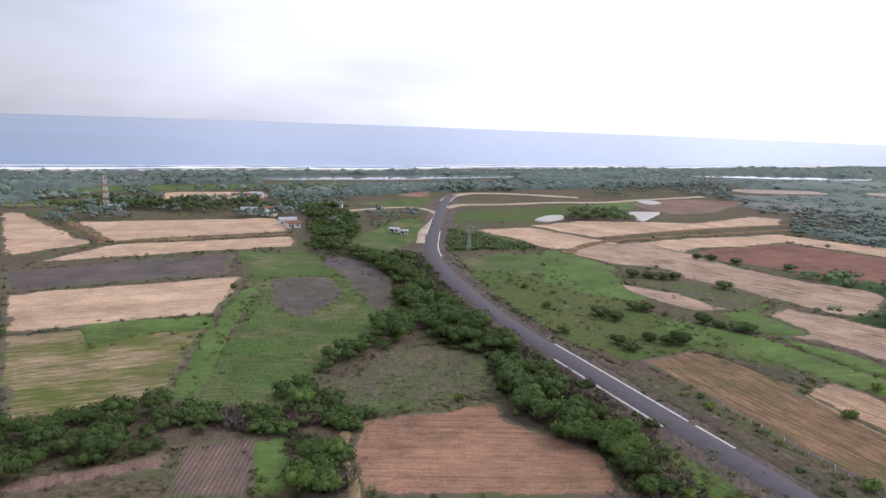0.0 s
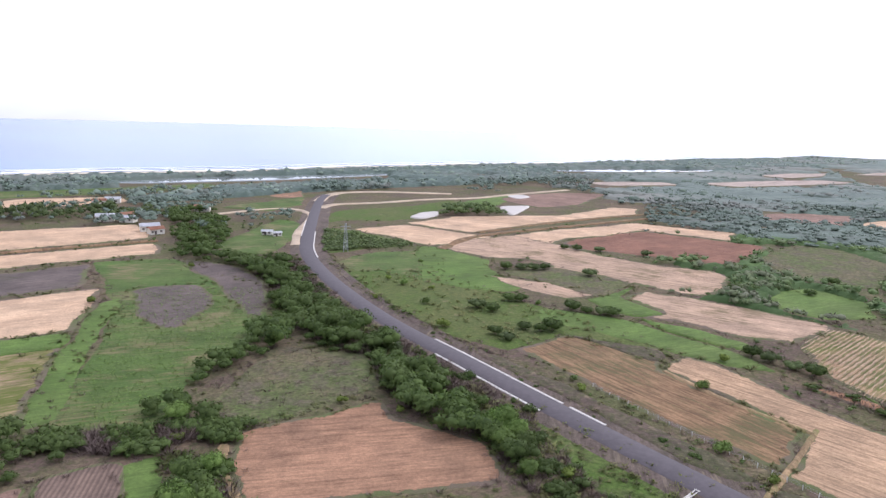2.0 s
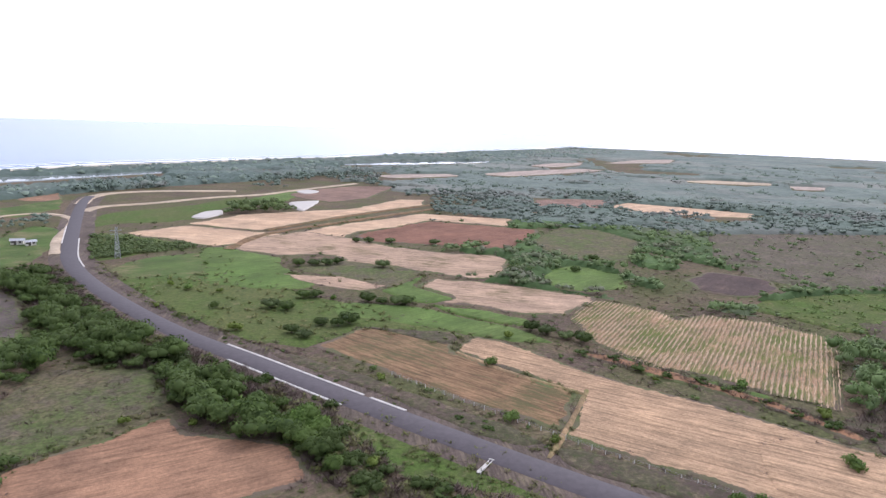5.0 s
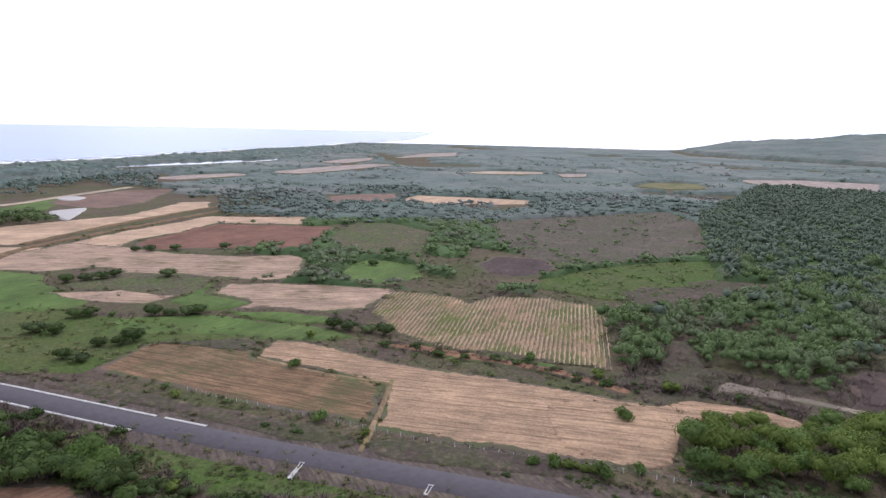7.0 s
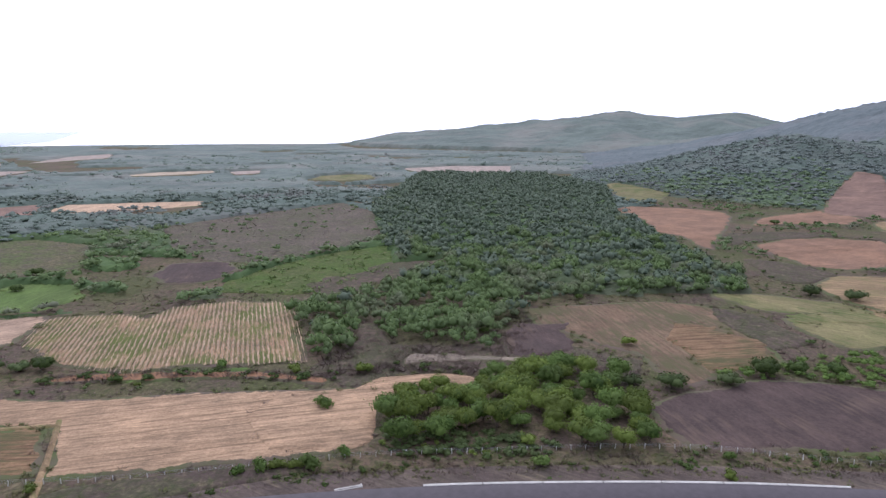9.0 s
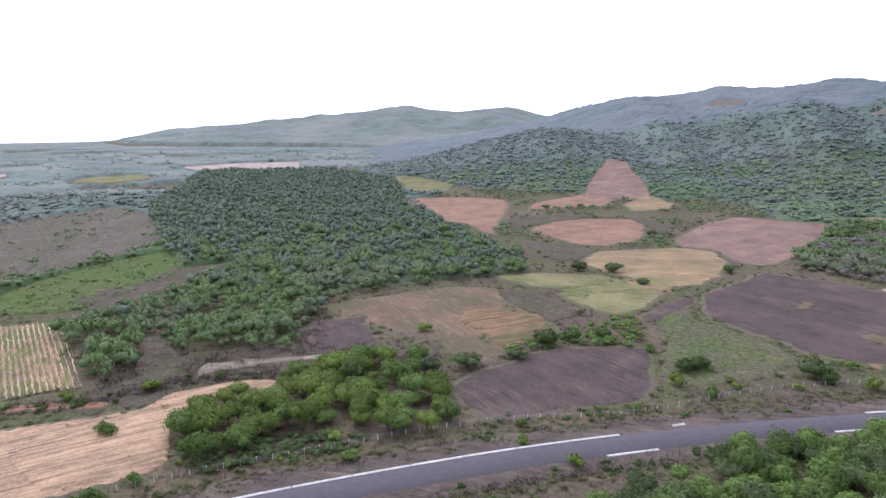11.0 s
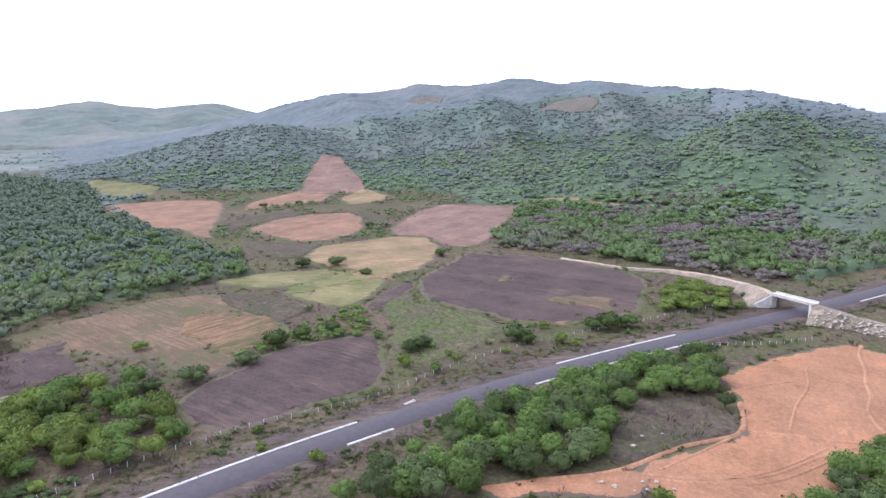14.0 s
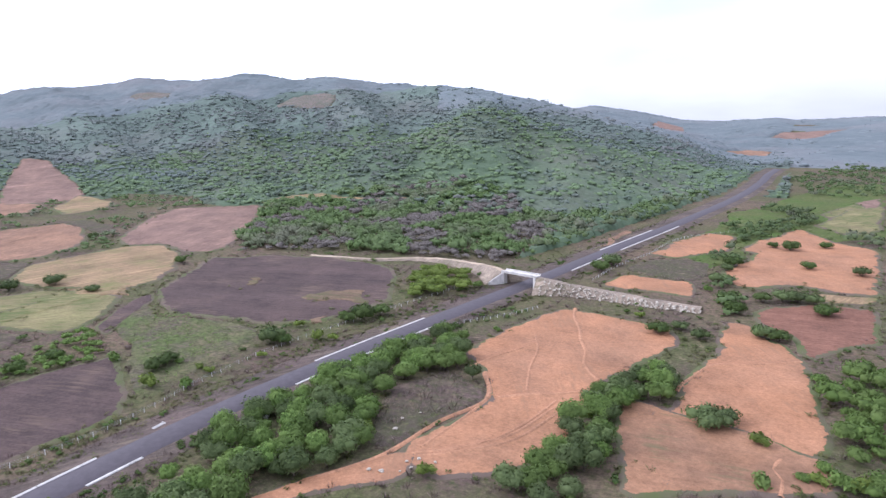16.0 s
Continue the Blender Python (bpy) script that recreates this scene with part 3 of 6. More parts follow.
def field(name, label, material, outline, lift=0.05, rough=0.6, category="field"):
    """A piece of ground with a ragged edge that lies on the land."""
    FIELD_COUNT[0] += 1
    FIELDS.append(list(outline))
    rng = np.random.default_rng(FIELD_COUNT[0])
    o = np.array(outline, float)
    dist = np.hypot(*o.mean(0))
    step = max(2.0, dist / 90)
    edge = []
    for a, b in zip(o, np.roll(o, -1, 0)):
        n = max(1, int(np.hypot(*(b - a)) / step))
        for i in range(n):
            edge.append(a + (b - a) * i / n)
    edge = np.array(edge)
    for i in range(1):
        edge = 0.5 * edge + 0.25 * np.roll(edge, 1, 0) + 0.25 * np.roll(edge, -1, 0)
    sway = min(2.2, dist / 110) * rough
    edge = edge + sway * np.column_stack([waves(edge[:, 0], edge[:, 1], 26, 301), waves(edge[:, 0], edge[:, 1], 26, 302)])
    edge = edge + rng.normal(0, 0.14 * step * rough, edge.shape)
    c = edge.mean(0)
    t = np.roll(edge, -1, 0) - np.roll(edge, 1, 0)
    t = np.stack([t[:, 1], -t[:, 0]], 1) / (np.hypot(t[:, 0], t[:, 1])[:, None] + 1e-6)
    t = t * np.sign(np.sum(o * np.roll(o, -1, 0)[:, ::-1] * np.array([1, -1])))
    deep = min(3.6, 1.2 + dist / 110, 0.10 * math.sqrt(abs(np.sum(o[:, 0] * np.roll(o[:, 1], -1) - o[:, 1] * np.roll(o[:, 0], -1))) / 2))
    ring = np.vstack([edge - t * 0.7, edge - t * deep])
    ring = ring[inside(ring, [tuple(p) for p in edge])]
    grid = scatter([tuple(p) for p in edge], step * 3, rng, 0.3)
    near = np.min(np.hypot(grid[:, None, 0] - edge[None, :, 0], grid[:, None, 1] - edge[None, :, 1]), axis=1) if len(grid) else np.zeros(0)
    grid = np.vstack([ring, grid[near > deep + 0.8]])
    pts = [Vector(p) for p in np.vstack([edge, grid])]
    n = len(edge)
    v, e, f, *_ = geometry.delaunay_2d_cdt(pts, [], [list(range(n))], 1, 1e-3)
    v = np.array([(p.x, p.y) for p in v])
    z = land(v[:, 0], v[:, 1])
    high = lift + 0.0035 * FIELD_COUNT[0] + np.where(z > 0.5, 0.6, 0.0)
    off = np.min(np.hypot(v[:, None, 0] - edge[None, :, 0], v[:, None, 1] - edge[None, :, 1]), axis=1)
    z = z + np.where(off < 1e-3, 0.0, high)
    ob = new(name, mesh_of(name, np.column_stack([v, z]), f, material, True))
    ob.data.attributes.new("rim", "FLOAT", "POINT").data.foreach_set("value", (np.clip(1 - off / deep, 0, 1) * float("patch" not in name)).astype(np.float32))
    return tagged(ob, label, category, kind="structure")


def ribbon(name, label, material, line, width, lift, category, kind="structure", side=0.0, step=4.0, wobble=0.0):
    """A strip that follows a line of plan points, shifted to one side."""
    p = smooth_line(line, step)
    t = np.gradient(p, axis=0)
    t /= np.hypot(t[:, 0], t[:, 1])[:, None]
    nrm = np.stack([t[:, 1], -t[:, 0]], 1)
    rng = np.random.default_rng(len(p))
    w = width / 2 * (1 + wobble * rng.normal(0, 1, len(p)))
    n = len(p)
    rows = [p + nrm * (side + k * w + e)[:, None] for k, e in ((-1, -0.5), (-1, 0), (1, 0), (1, 0.5))]
    v = np.vstack(rows)
    z = land(v[:, 0], v[:, 1]) + lift
    z[:n] -= 0.36
    z[3 * n:] -= 0.36
    i = np.arange(n - 1)
    f = np.vstack([np.stack([k * n + i, (k + 1) * n + i, (k + 1) * n + i + 1, k * n + i + 1], 1) for k in range(3)])
    ob = new(name, mesh_of(name, np.column_stack([v, z]), f, material))
    return tagged(ob, label, category, kind=kind)


def smooth_line(line, step):
    """Points every step metres along a smooth curve through the line."""
    c = np.array(line, float)
    c = np.vstack([2 * c[0] - c[1], c, 2 * c[-1] - c[-2]])
    out = []
    for i in range(1, len(c) - 2):
        p0, p1, p2, p3 = c[i - 1:i + 3]
        n = max(1, int(np.hypot(*(p2 - p1)) / step))
        for s in np.arange(n) / n:
            out.append(0.5 * (2 * p1 + (p2 - p0) * s + (2 * p0 - 5 * p1 + 4 * p2 - p3) * s * s + (3 * p1 - p0 - 3 * p2 + p3) * s ** 3))
    out.append(c[-2])
    return np.array(out)


ROAD = [(178, -671), (169, -610), (156, -545), (142, -450), (133, -337), (128.2, -247), (124.6, -187), (122.8, -145), (120.4, -100), (116.4, -62), (109.6, -25), (101.7, 4.6), (92.7, 31.5), (81.7, 57.4),
        (66.7, 87.9), (51.4, 120.8), (36.4, 154.8), (19, 195.3), (3.5, 247.6), (-4.7, 293), (-5.6, 336), (-2.5, 433), (1.3, 496), (6.2, 531)]
# ---- fields ----
field("meadow", "rough green floor of the northern valley", M_PASTURE, [(111, -271), (116, -364), (116, -472), (107, -557), (82, -594), (45, -348), (68, -321), (83, -286), (84, -244)])
FIELDS.pop()
field("pasture", "rough green pasture with scattered bushes", M_PASTURE, [(5, 265), (47, 258), (76, 198), (83, 180), (94, 157), (89, 154), (70, 174), (50, 163), (36, 178), (18, 223)])
field("pasture", "rough yellowish pasture beside the orchard", M_WEEDY, [(7, 279), (23, 298), (46, 302), (53, 281), (48, 266), (47, 242), (30, 254), (13, 262)])
field("weedy_verge", "green weedy strip below the road", M_PASTURE, [(45, 132), (59, 109), (72, 78), (84, 50), (78, 46), (62, 78), (46, 93), (43, 117)])
field("scrub_plot", "purplish leafless scrub behind the sandy field", M_BRUSH, [(140, 74), (165, 74), (164, 60), (173, 30), (211, 32), (215, 19), (180, 22), (170, -6), (150, -4), (156, 13), (152, 32), (141, 52), (132, 59)])
field("pasture", "olive pasture north of the orchard", M_PASTURE, [(7, 428), (19, 443), (62, 465), (101, 502), (104, 480), (77, 436), (63, 408), (40, 394), (16, 398), (4, 387)])
field("orchard_ground", "dark green orchard floor", M_PASTURE, [(2, 363), (12, 371), (47, 318), (2, 297)])
field("harvested_field", "pale pinkish harvested field, bare and dry", M_PALE, [(-249, 365), (-238, 368), (-155, 289), (-163, 276), (-175, 255)])
field("harvested_field", "pale pinkish harvested field beside the village", M_PALE, [(-195, 343), (-96, 382), (-78, 338), (-152, 294)])
field("harvested_field", "narrow pale harvested strip with a few trees", M_PALE, [(-157, 247), (-149, 288), (-75, 325), (-67, 298), (-95, 284)])
field("ploughed_field", "dark purplish freshly ploughed strip", M_DARK, [(-160, 232), (-90, 280), (-80, 241), (-143, 207)])
field("harvested_field", "wide pale pinkish harvested field, bare", M_PALE, [(-141, 204), (-73, 241), (-70, 224), (-67, 191), (-116, 166)])
field("striped_field", "dry tan field with green crop stripes", M_STRIPED, [(-115, 164), (-68, 189), (-57, 132), (-65, 123), (-84, 117)])
field("weedy_field", "green weedy field with dry patches", M_WEEDY, [(-90, 282), (-60, 288), (-19, 238), (-15, 198), (-20, 173), (-29, 148), (-30, 129), (-52, 127), (-60, 209)])
field("grass_strip", "bright green grass strip between two fields", M_GRASS, [(-69, 219), (-64, 226), (-60, 209), (-59, 179), (-54, 151), (-50, 132), (-56, 128), (-59, 145), (-63, 162), (-66, 186), (-66, 194)])
field("ploughed_field", "dark bare plot inside the weedy field", M_DARK, [(-64, 235), (-59, 242), (-43, 242), (-33, 226), (-34, 212), (-38, 192), (-45, 190), (-55, 205)])
field("ploughed_field", "dark bare plot beside the trees", M_DARK, [(-59, 287), (-45, 282), (-29, 266), (-18, 242), (-15, 202), (-19, 196), (-25, 208), (-37, 242), (-49, 265)])
field("furrowed_field", "small dark field with fine furrows", M_ROWS, [(-46, 110), (-34, 115), (-28, 95), (-42, 94)])
field("grass_strip", "yellow-green grass beside the furrowed field", M_GRASS, [(-34, 113), (-28, 117), (-24, 96), (-28, 95)])
field("tilled_field", "red-brown tilled field with pale edges", M_BROWN, [(-16, 116), (-15, 124), (13, 135), (15, 126), (31, 114), (32, 99), (-12, 96), (-16, 111)])
field("scrub_plot", "olive plot overgrown with low scrub", M_OLIVE, [(-22, 138), (-12, 173), (12, 164), (14, 142), (-9, 127), (-20, 126)])
field("bare_strip", "pinkish bare earth strip behind the bushes", M_PINK, [(-67, 93), (-70, 96), (-47, 109), (-45, 103)])
field("harvested_field", "pale pink harvested field beside the orchard", M_PALE_R, [(15, 365), (33, 373), (49, 382), (82, 348), (95, 336), (75, 324), (52, 312), (41, 332)])
field("harvested_field", "long pale pink harvested field", M_PALE_R, [(49, 386), (86, 415), (126, 420), (162, 423), (215, 465), (236, 459), (217, 421), (191, 414), (121, 371), (84, 351), (67, 365)])
field("harvested_field", "pale pink field along a farm track", M_PALE_R, [(97, 337), (115, 353), (200, 389), (207, 379), (245, 349), (222, 322), (188, 359), (166, 343), (125, 328), (115, 315)])
field("ploughed_field", "reddish brown ploughed field", M_REDBROWN, [(123, 323), (149, 338), (187, 357), (207, 335), (233, 307), (214, 287), (182, 262), (165, 272), (136, 295), (125, 304)])
field("harvested_field", "pale lumpy stubble field with dark heaps", M_PALE_B, [(55, 313), (79, 334), (104, 344), (121, 313), (134, 284), (151, 263), (168, 253), (167, 238), (155, 224), (141, 213), (130, 217), (119, 235), (101, 247), (93, 252), (100, 271), (91, 281), (76, 284), (65, 297)])
field("meadow", "bright green meadow", M_GRASS, [(46, 314), (60, 310), (67, 291), (76, 281), (69, 262), (72, 250), (78, 234), (69, 224), (59, 225), (48, 234), (37, 244), (42, 272)])
field("harvested_field", "small pale stubble plot", M_PALE_B, [(66, 252), (78, 242), (91, 234), (100, 217), (87, 212), (78, 221), (70, 235)])
field("fallow_field", "grey-brown fallow plot", M_OLIVE, [(76, 262), (95, 265), (116, 248), (120, 233), (103, 217), (95, 218), (84, 236), (75, 253)])
field("harvested_field", "pale stubble plot with dry weeds", M_PALE_B, [(107, 213), (118, 221), (132, 213), (146, 196), (161, 175), (152, 168), (135, 160), (121, 169), (111, 185), (101, 189), (111, 193)])
field("meadow", "bright green grassy strip along a ditch", M_GRASS, [(69, 201), (77, 201), (94, 190), (103, 173), (112, 156), (113, 147), (115, 139), (104, 146), (96, 155), (93, 161), (84, 171), (76, 182), (68, 188)])
field("meadow", "small green meadow among bushes", M_GRASS, [(174, 218), (189, 221), (196, 199), (182, 182), (164, 179), (158, 191), (157, 204)])
field("crop_field", "pale field planted in straight crop rows", M_CROP, [(133, 157), (156, 172), (165, 161), (168, 150), (165, 142), (179, 143), (192, 128), (195, 111), (183, 100), (144, 76), (138, 89), (134, 105), (125, 112), (124, 124), (126, 139)])
field("stubble_field", "brown stubble field with green streaks", M_STUBBLE, [(52, 164), (72, 175), (90, 158), (85, 144), (90, 126), (98, 109), (81, 96), (68, 122), (61, 142)])
field("raked_field", "pale sandy field with fine tilling lines", M_SAND, [(80, 94), (97, 107), (91, 127), (85, 146), (96, 155), (102, 147), (108, 120), (116, 102), (126, 78), (133, 61), (131, 52), (109, 46), (102, 51)])
field("scrub_plot", "grey plot of leafless scrub and pale stones", M_BRUSH_HAZED, [(324, 263), (467, 213), (419, 164), (323, 124), (255, 148), (245, 172), (266, 211)])
field("ploughed_field", "distant brown ploughed field", M_PINK, [(299, 405), (325, 437), (358, 436), (393, 420), (349, 383), (340, 372), (318, 388)])
field("harvested_field", "distant tan field among woods", M_PALE, [(350, 381), (393, 401), (444, 319), (418, 300), (357, 345)])
field("harvested_field", "distant whitish field", M_TRACK, [(624, 563), (688, 561), (738, 510), (703, 486), (640, 522)])
field("harvested_field", "distant pinkish field before the hills", M_FAR_STUBBLE, [(845, 302), (921, 246), (947, 165), (809, 140), (734, 205)])
field("ploughed_field", "reddish ploughed clearing in the forest", M_RED, [(483, 11), (507, 1), (504, -39), (491, -64), (463, -66), (397, -53), (367, -45), (336, -40), (354, -32), (374, -29), (384, -16), (434, -8)])
field("ploughed_field", "reddish ploughed slope under the hill", M_RED, [(424, -68), (471, -84), (521, -131), (482, -148), (446, -128), (442, -95)])
field("ploughed_field", "reddish ploughed field with a dark edge", M_RED, [(358, -60), (384, -80), (392, -103), (390, -128), (367, -129), (333, -119), (315, -107), (304, -89), (306, -78), (325, -68), (339, -62)])
field("ploughed_field", "pinkish ploughed slope", M_PINK, [(319, -125), (370, -164), (393, -194), (381, -211), (357, -232), (326, -209), (284, -173), (261, -151), (259, -137), (272, -132), (289, -135), (303, -123)])
field("stubble_field", "golden tan stubble field", M_YELLOW, [(295, -81), (297, -98), (301, -122), (289, -135), (266, -131), (245, -120), (229, -103), (225, -92), (233, -86), (245, -76), (257, -70), (269, -66)])
field("meadow", "yellow-green dry meadow", M_DRYGRASS, [(221, -46), (227, -56), (230, -67), (234, -82), (225, -84), (220, -87), (203, -75), (193, -64), (194, -57), (205, -52)])
field("stubble_field", "brown stubble field beside the forest", M_STUBBLE_B, [(208, 33), (215, 24), (222, 10), (231, -9), (231, -27), (212, -34), (191, -41), (179, -42), (171, -36), (171, -28), (159, -20), (154, -15), (158, -11), (170, -6), (177, -2), (179, 6), (187, 15), (192, 25)])
field("burnt_field", "purplish dark burnt stubble field", M_PURPLE, [(141, -5), (148, -12), (153, -18), (164, -31), (167, -44), (165, -63), (148, -57), (129, -48), (128, -34), (125, -22), (123, -14), (131, -9)])
field("scrub_plot", "plot of low green scrub", M_OLIVE, [(191, -71), (204, -86), (187, -84), (176, -91), (167, -95), (157, -96), (151, -94), (143, -79), (139, -66), (134, -55), (138, -54), (155, -61), (169, -67)])
field("burnt_field", "large purplish dark field with tan streaks", M_PURPLE, [(217, -97), (235, -120), (250, -137), (239, -144), (233, -153), (217, -164), (201, -169), (185, -171), (175, -169), (164, -160), (148, -140), (145, -130), (144, -123), (147, -115), (149, -108), (156, -100), (170, -96), (178, -91), (188, -86), (203, -90)])
field("bare_field", "orange bare earth field with wheel tracks", M_ORANGE, [(101, -120), (103, -154), (100, -168), (68, -171), (61, -160), (63, -139), (64, -122), (55, -92), (55, -86), (67, -72), (77, -72), (80, -79), (78, -89), (79, -103), (89, -112)])
field("bare_field", "orange-brown bare earth field", M_ORANGE, [(51, -133), (53, -158), (60, -185), (52, -187), (47, -178), (40, -177), (31, -161), (20, -127), (19, -108), (35, -95), (49, -100), (55, -112), (48, -123)])
field("ploughed_field", "deep red-brown ploughed plot", M_REDBROWN, [(55, -196), (55, -206), (46, -218), (28, -225), (25, -205), (23, -192), (28, -182), (33, -169), (41, -182), (50, -187)])
field("bare_field", "pale orange bare field with single trees", M_ORANGE, [(80, -234), (80, -256), (80, -282), (88, -282), (87, -314), (82, -352), (60, -327), (42, -320), (30, -240), (48, -236), (53, -240), (61, -227), (67, -224)])
field("bare_field", "small orange bare plot beside the canal", M_ORANGE, [(105, -198), (106, -217), (83, -222), (74, -204), (93, -198)])
field("bare_field", "orange bare plot beside the road", M_ORANGE, [(113, -254), (116, -289), (112, -315), (98, -314), (89, -281), (101, -253)])
field("scrub_plot", "dark plot of leafless scrub", M_BRUSH, [(108, -223), (111, -240), (97, -255), (88, -253), (79, -225), (93, -221)])
field("bare_strip", "reddish bare slope on the hill's foot", M_PINK, [(500, -125), (475, -173), (528, -188), (588, -197), (647, -208), (663, -190), (618, -168), (543, -138)])
field("bare_strip", "tan bare strip along the foot of the hill", M_YELLOW, [(369, -237), (369, -259), (350, -269), (329, -271), (312, -282), (288, -294), (285, -292), (309, -276), (329, -264), (342, -259), (357, -250), (356, -233)])
field("meadow", "dry green clearing at the forest's end", M_DRYGRASS, [(656, 27), (659, 13), (590, -34), (557, -27), (525, -6), (535, 3)])
field("bare_strip", "reddish trampled earth beside the trees", M_ORANGE, [(79, -74), (75, -77), (70, -69), (78, -57), (80, -50), (86, -48), (84, -58)])
field("scrub_plot", "dark stony plot between trees and bare field", M_BRUSH, [(79, -76), (84, -72), (100, -94), (94, -108), (80, -104), (80, -88)])
field("meadow", "green meadow beside the village", M_WEEDY, [(-43, 299), (-46, 328), (-23, 402), (-10, 383), (-13, 335), (-22, 296)])
field("meadow", "green meadow near the coast road", M_WEEDY, [(-65, 453), (-36, 485), (-12, 518), (-11, 469), (-32, 433)])
field("harvested_field", "pale tan field behind the village", M_PALE, [(-207, 449), (-203, 486), (-138, 508), (-125, 475), (-183, 437)])
field("meadow", "green meadow behind the radio mast", M_WEEDY, [(-271, 399), (-238, 433), (-213, 461), (-197, 427), (-233, 394), (-259, 382)])
field("ploughed_field", "small reddish field near the coast road", M_RED, [(-41, 520), (-13, 559), (-10, 511), (-29, 505)])
field("meadow", "green meadow beside the ponds", M_GRASS, [(106, 490), (145, 529), (190, 550), (217, 568), (200, 523), (143, 497), (123, 461), (108, 465)])
field("ploughed_field", "reddish brown field round the pond", M_PINK, [(141, 514), (179, 547), (217, 568), (255, 554), (195, 475), (158, 457), (146, 485)])
field("meadow", "green marsh meadow behind the coast woods", M_WEEDY, [(-300, 440), (-250, 520), (-150, 570), (-100, 610), (-80, 590), (-140, 530), (-230, 480)])
field("meadow", "small green meadow beside the dark ditch", M_GRASS, [(93, 212), (103, 217), (121, 230), (106, 214), (111, 192), (100, 189), (93, 200)])
field("fallow_field", "olive fallow plot with dry patches", M_OLIVE, [(206, 277), (253, 311), (269, 294), (263, 255), (217, 217), (195, 227), (195, 247)])
field("grass_strip", "green grass edge below the crop rows", M_GRASS, [(124, 125), (124, 111), (133, 104), (137, 88), (133, 87), (131, 99), (120, 111)])
field("stubble_field", "yellowish stubble at the hill's foot", M_YELLOW, [(461, -145), (497, -176), (452, -182), (425, -163), (419, -136)])
field("scrub_plot", "purplish scrub above the red field", M_BRUSH, [(394, -53), (410, -88), (389, -141), (345, -139), (339, -127), (391, -127), (398, -107), (375, -73), (352, -50)])
field("scrub_plot", "purplish scrub below the red field", M_BRUSH, [(320, -51), (316, -69), (300, -79), (294, -83), (273, -67), (274, -57), (294, -53)])
field("burnt_field", "grey burnt strip between meadow and field", M_PURPLE, [(192, -66), (212, -87), (214, -95), (206, -90), (189, -75), (182, -66)])
field("stubble_field", "pale dry strip beside the bare field", M_YELLOW, [(47, -232), (30, -239), (29, -231), (43, -221)])
field("meadow", "olive dry meadow in the northern valley", M_DRYGRASS, [(85, -407), (78, -462), (59, -432), (52, -384), (69, -383)])
field("ploughed_field", "distant pinkish field in the northern valley", M_PINK, [(79, -467), (70, -500), (60, -439), (65, -428)])
field("meadow", "green planted plot beside the road", M_PASTURE, [(125, -383), (117, -408), (94, -388), (97, -340), (110, -338)])
field("earth_cutting", "reddish cut earth bank beside the road", M_RED, [(133, -244), (141, -270), (145, -298), (140, -294), (135, -264)])
field("bare_strip", "reddish bare patch on the northern slope", M_RED, [(225, -800), (290, -800), (280, -900), (240, -880)])
field("harvested_field", "pale terraced patch on the northern slope", M_PINK, [(235, -1080), (300, -1050), (310, -1180), (225, -1230)])
field("bare_strip", "pinkish eroded slope of the far northern hill", M_PINK, [(430, -1080), (520, -1130), (600, -1350), (520, -1300)])
field("scrub_plot", "green plot of low scrub beside the forest", M_PASTURE, [(199, 140), (214, 146), (247, 144), (284, 130), (305, 113), (258, 92), (222, 98), (206, 112)])
field("burnt_field", "small dark burnt plot before the scrub", M_PURPLE, [(213, 183), (236, 189), (249, 170), (236, 153), (213, 153), (204, 165)])
field("bare_field", "brown stony bare earth below the hedge", M_STONY, [(60, -121), (48, -122), (33, -123), (25, -121), (17, -120), (15, -110), (28, -99), (41, -88), (50, -101)])
field("meadow", "dry pasture in the northern valley", M_DRYGRASS, [(78, -367), (76, -435), (62, -463), (49, -371), (59, -345)])
field("harvested_field", "distant pale field of the plain", M_FAR_STUBBLE, [(770, 853), (953, 958), (1083, 974), (939, 857)])
field("harvested_field", "thin greyish strip among the distant woods", M_FAR_STUBBLE, [(584, 814), (680, 868), (760, 880), (690, 812), (610, 775)])
field("harvested_field", "thin greyish strip before the lagoon", M_FAR_STUBBLE, [(416, 680), (520, 722), (640, 752), (655, 712), (540, 668), (440, 640)])
field("harvested_field", "thin greyish strip behind the pond field", M_FAR_STUBBLE, [(277, 668), (330, 690), (387, 684), (384, 650), (290, 636)])
field("meadow", "distant pale green clearing of the plain", M_DRYGRASS, [(640, 330), (700, 345), (735, 300), (690, 268), (640, 290)])
field("harvested_field", "distant pale pinkish strip of the plain", M_FAR_STUBBLE, [(720, 483), (757, 453), (703, 427), (679, 445)])
field("gully", "dark dry gully below the crop rows", M_STONY, [(117, 132), (126, 113), (132, 100), (135, 86), (137, 66), (133, 66), (131, 84), (127, 98), (121, 110), (114, 128)])
field("stubble_patch", "purplish burnt edge of the stubble", M_PURPLE, [(191, 31), (198, 19), (180, 12), (163, 21), (171, 31)], rough=2.2)
field("bare_strip", "pale eroded strip beside the brush", M_RUBBLE, [(157.3, 54.1), (148.8, 52.1), (152.8, 47), (157.4, 35), (161.3, 20.6), (164.8, 22.4), (162.6, 30.5), (160.6, 45.1)])
field("raked_patch", "end of the sandy field beside the grove", M_SAND, [(130.8, 59.4), (140.3, 55.2), (145.9, 45.1), (147.3, 33.1), (141.4, 33.7), (141, 40.2), (136.5, 46), (131.2, 50.4), (128.2, 50.8), (117.8, 47.4), (108.7, 44.8), (106.4, 47.7), (103, 52), (100, 62), (112, 74), (122, 74), (127, 66)])
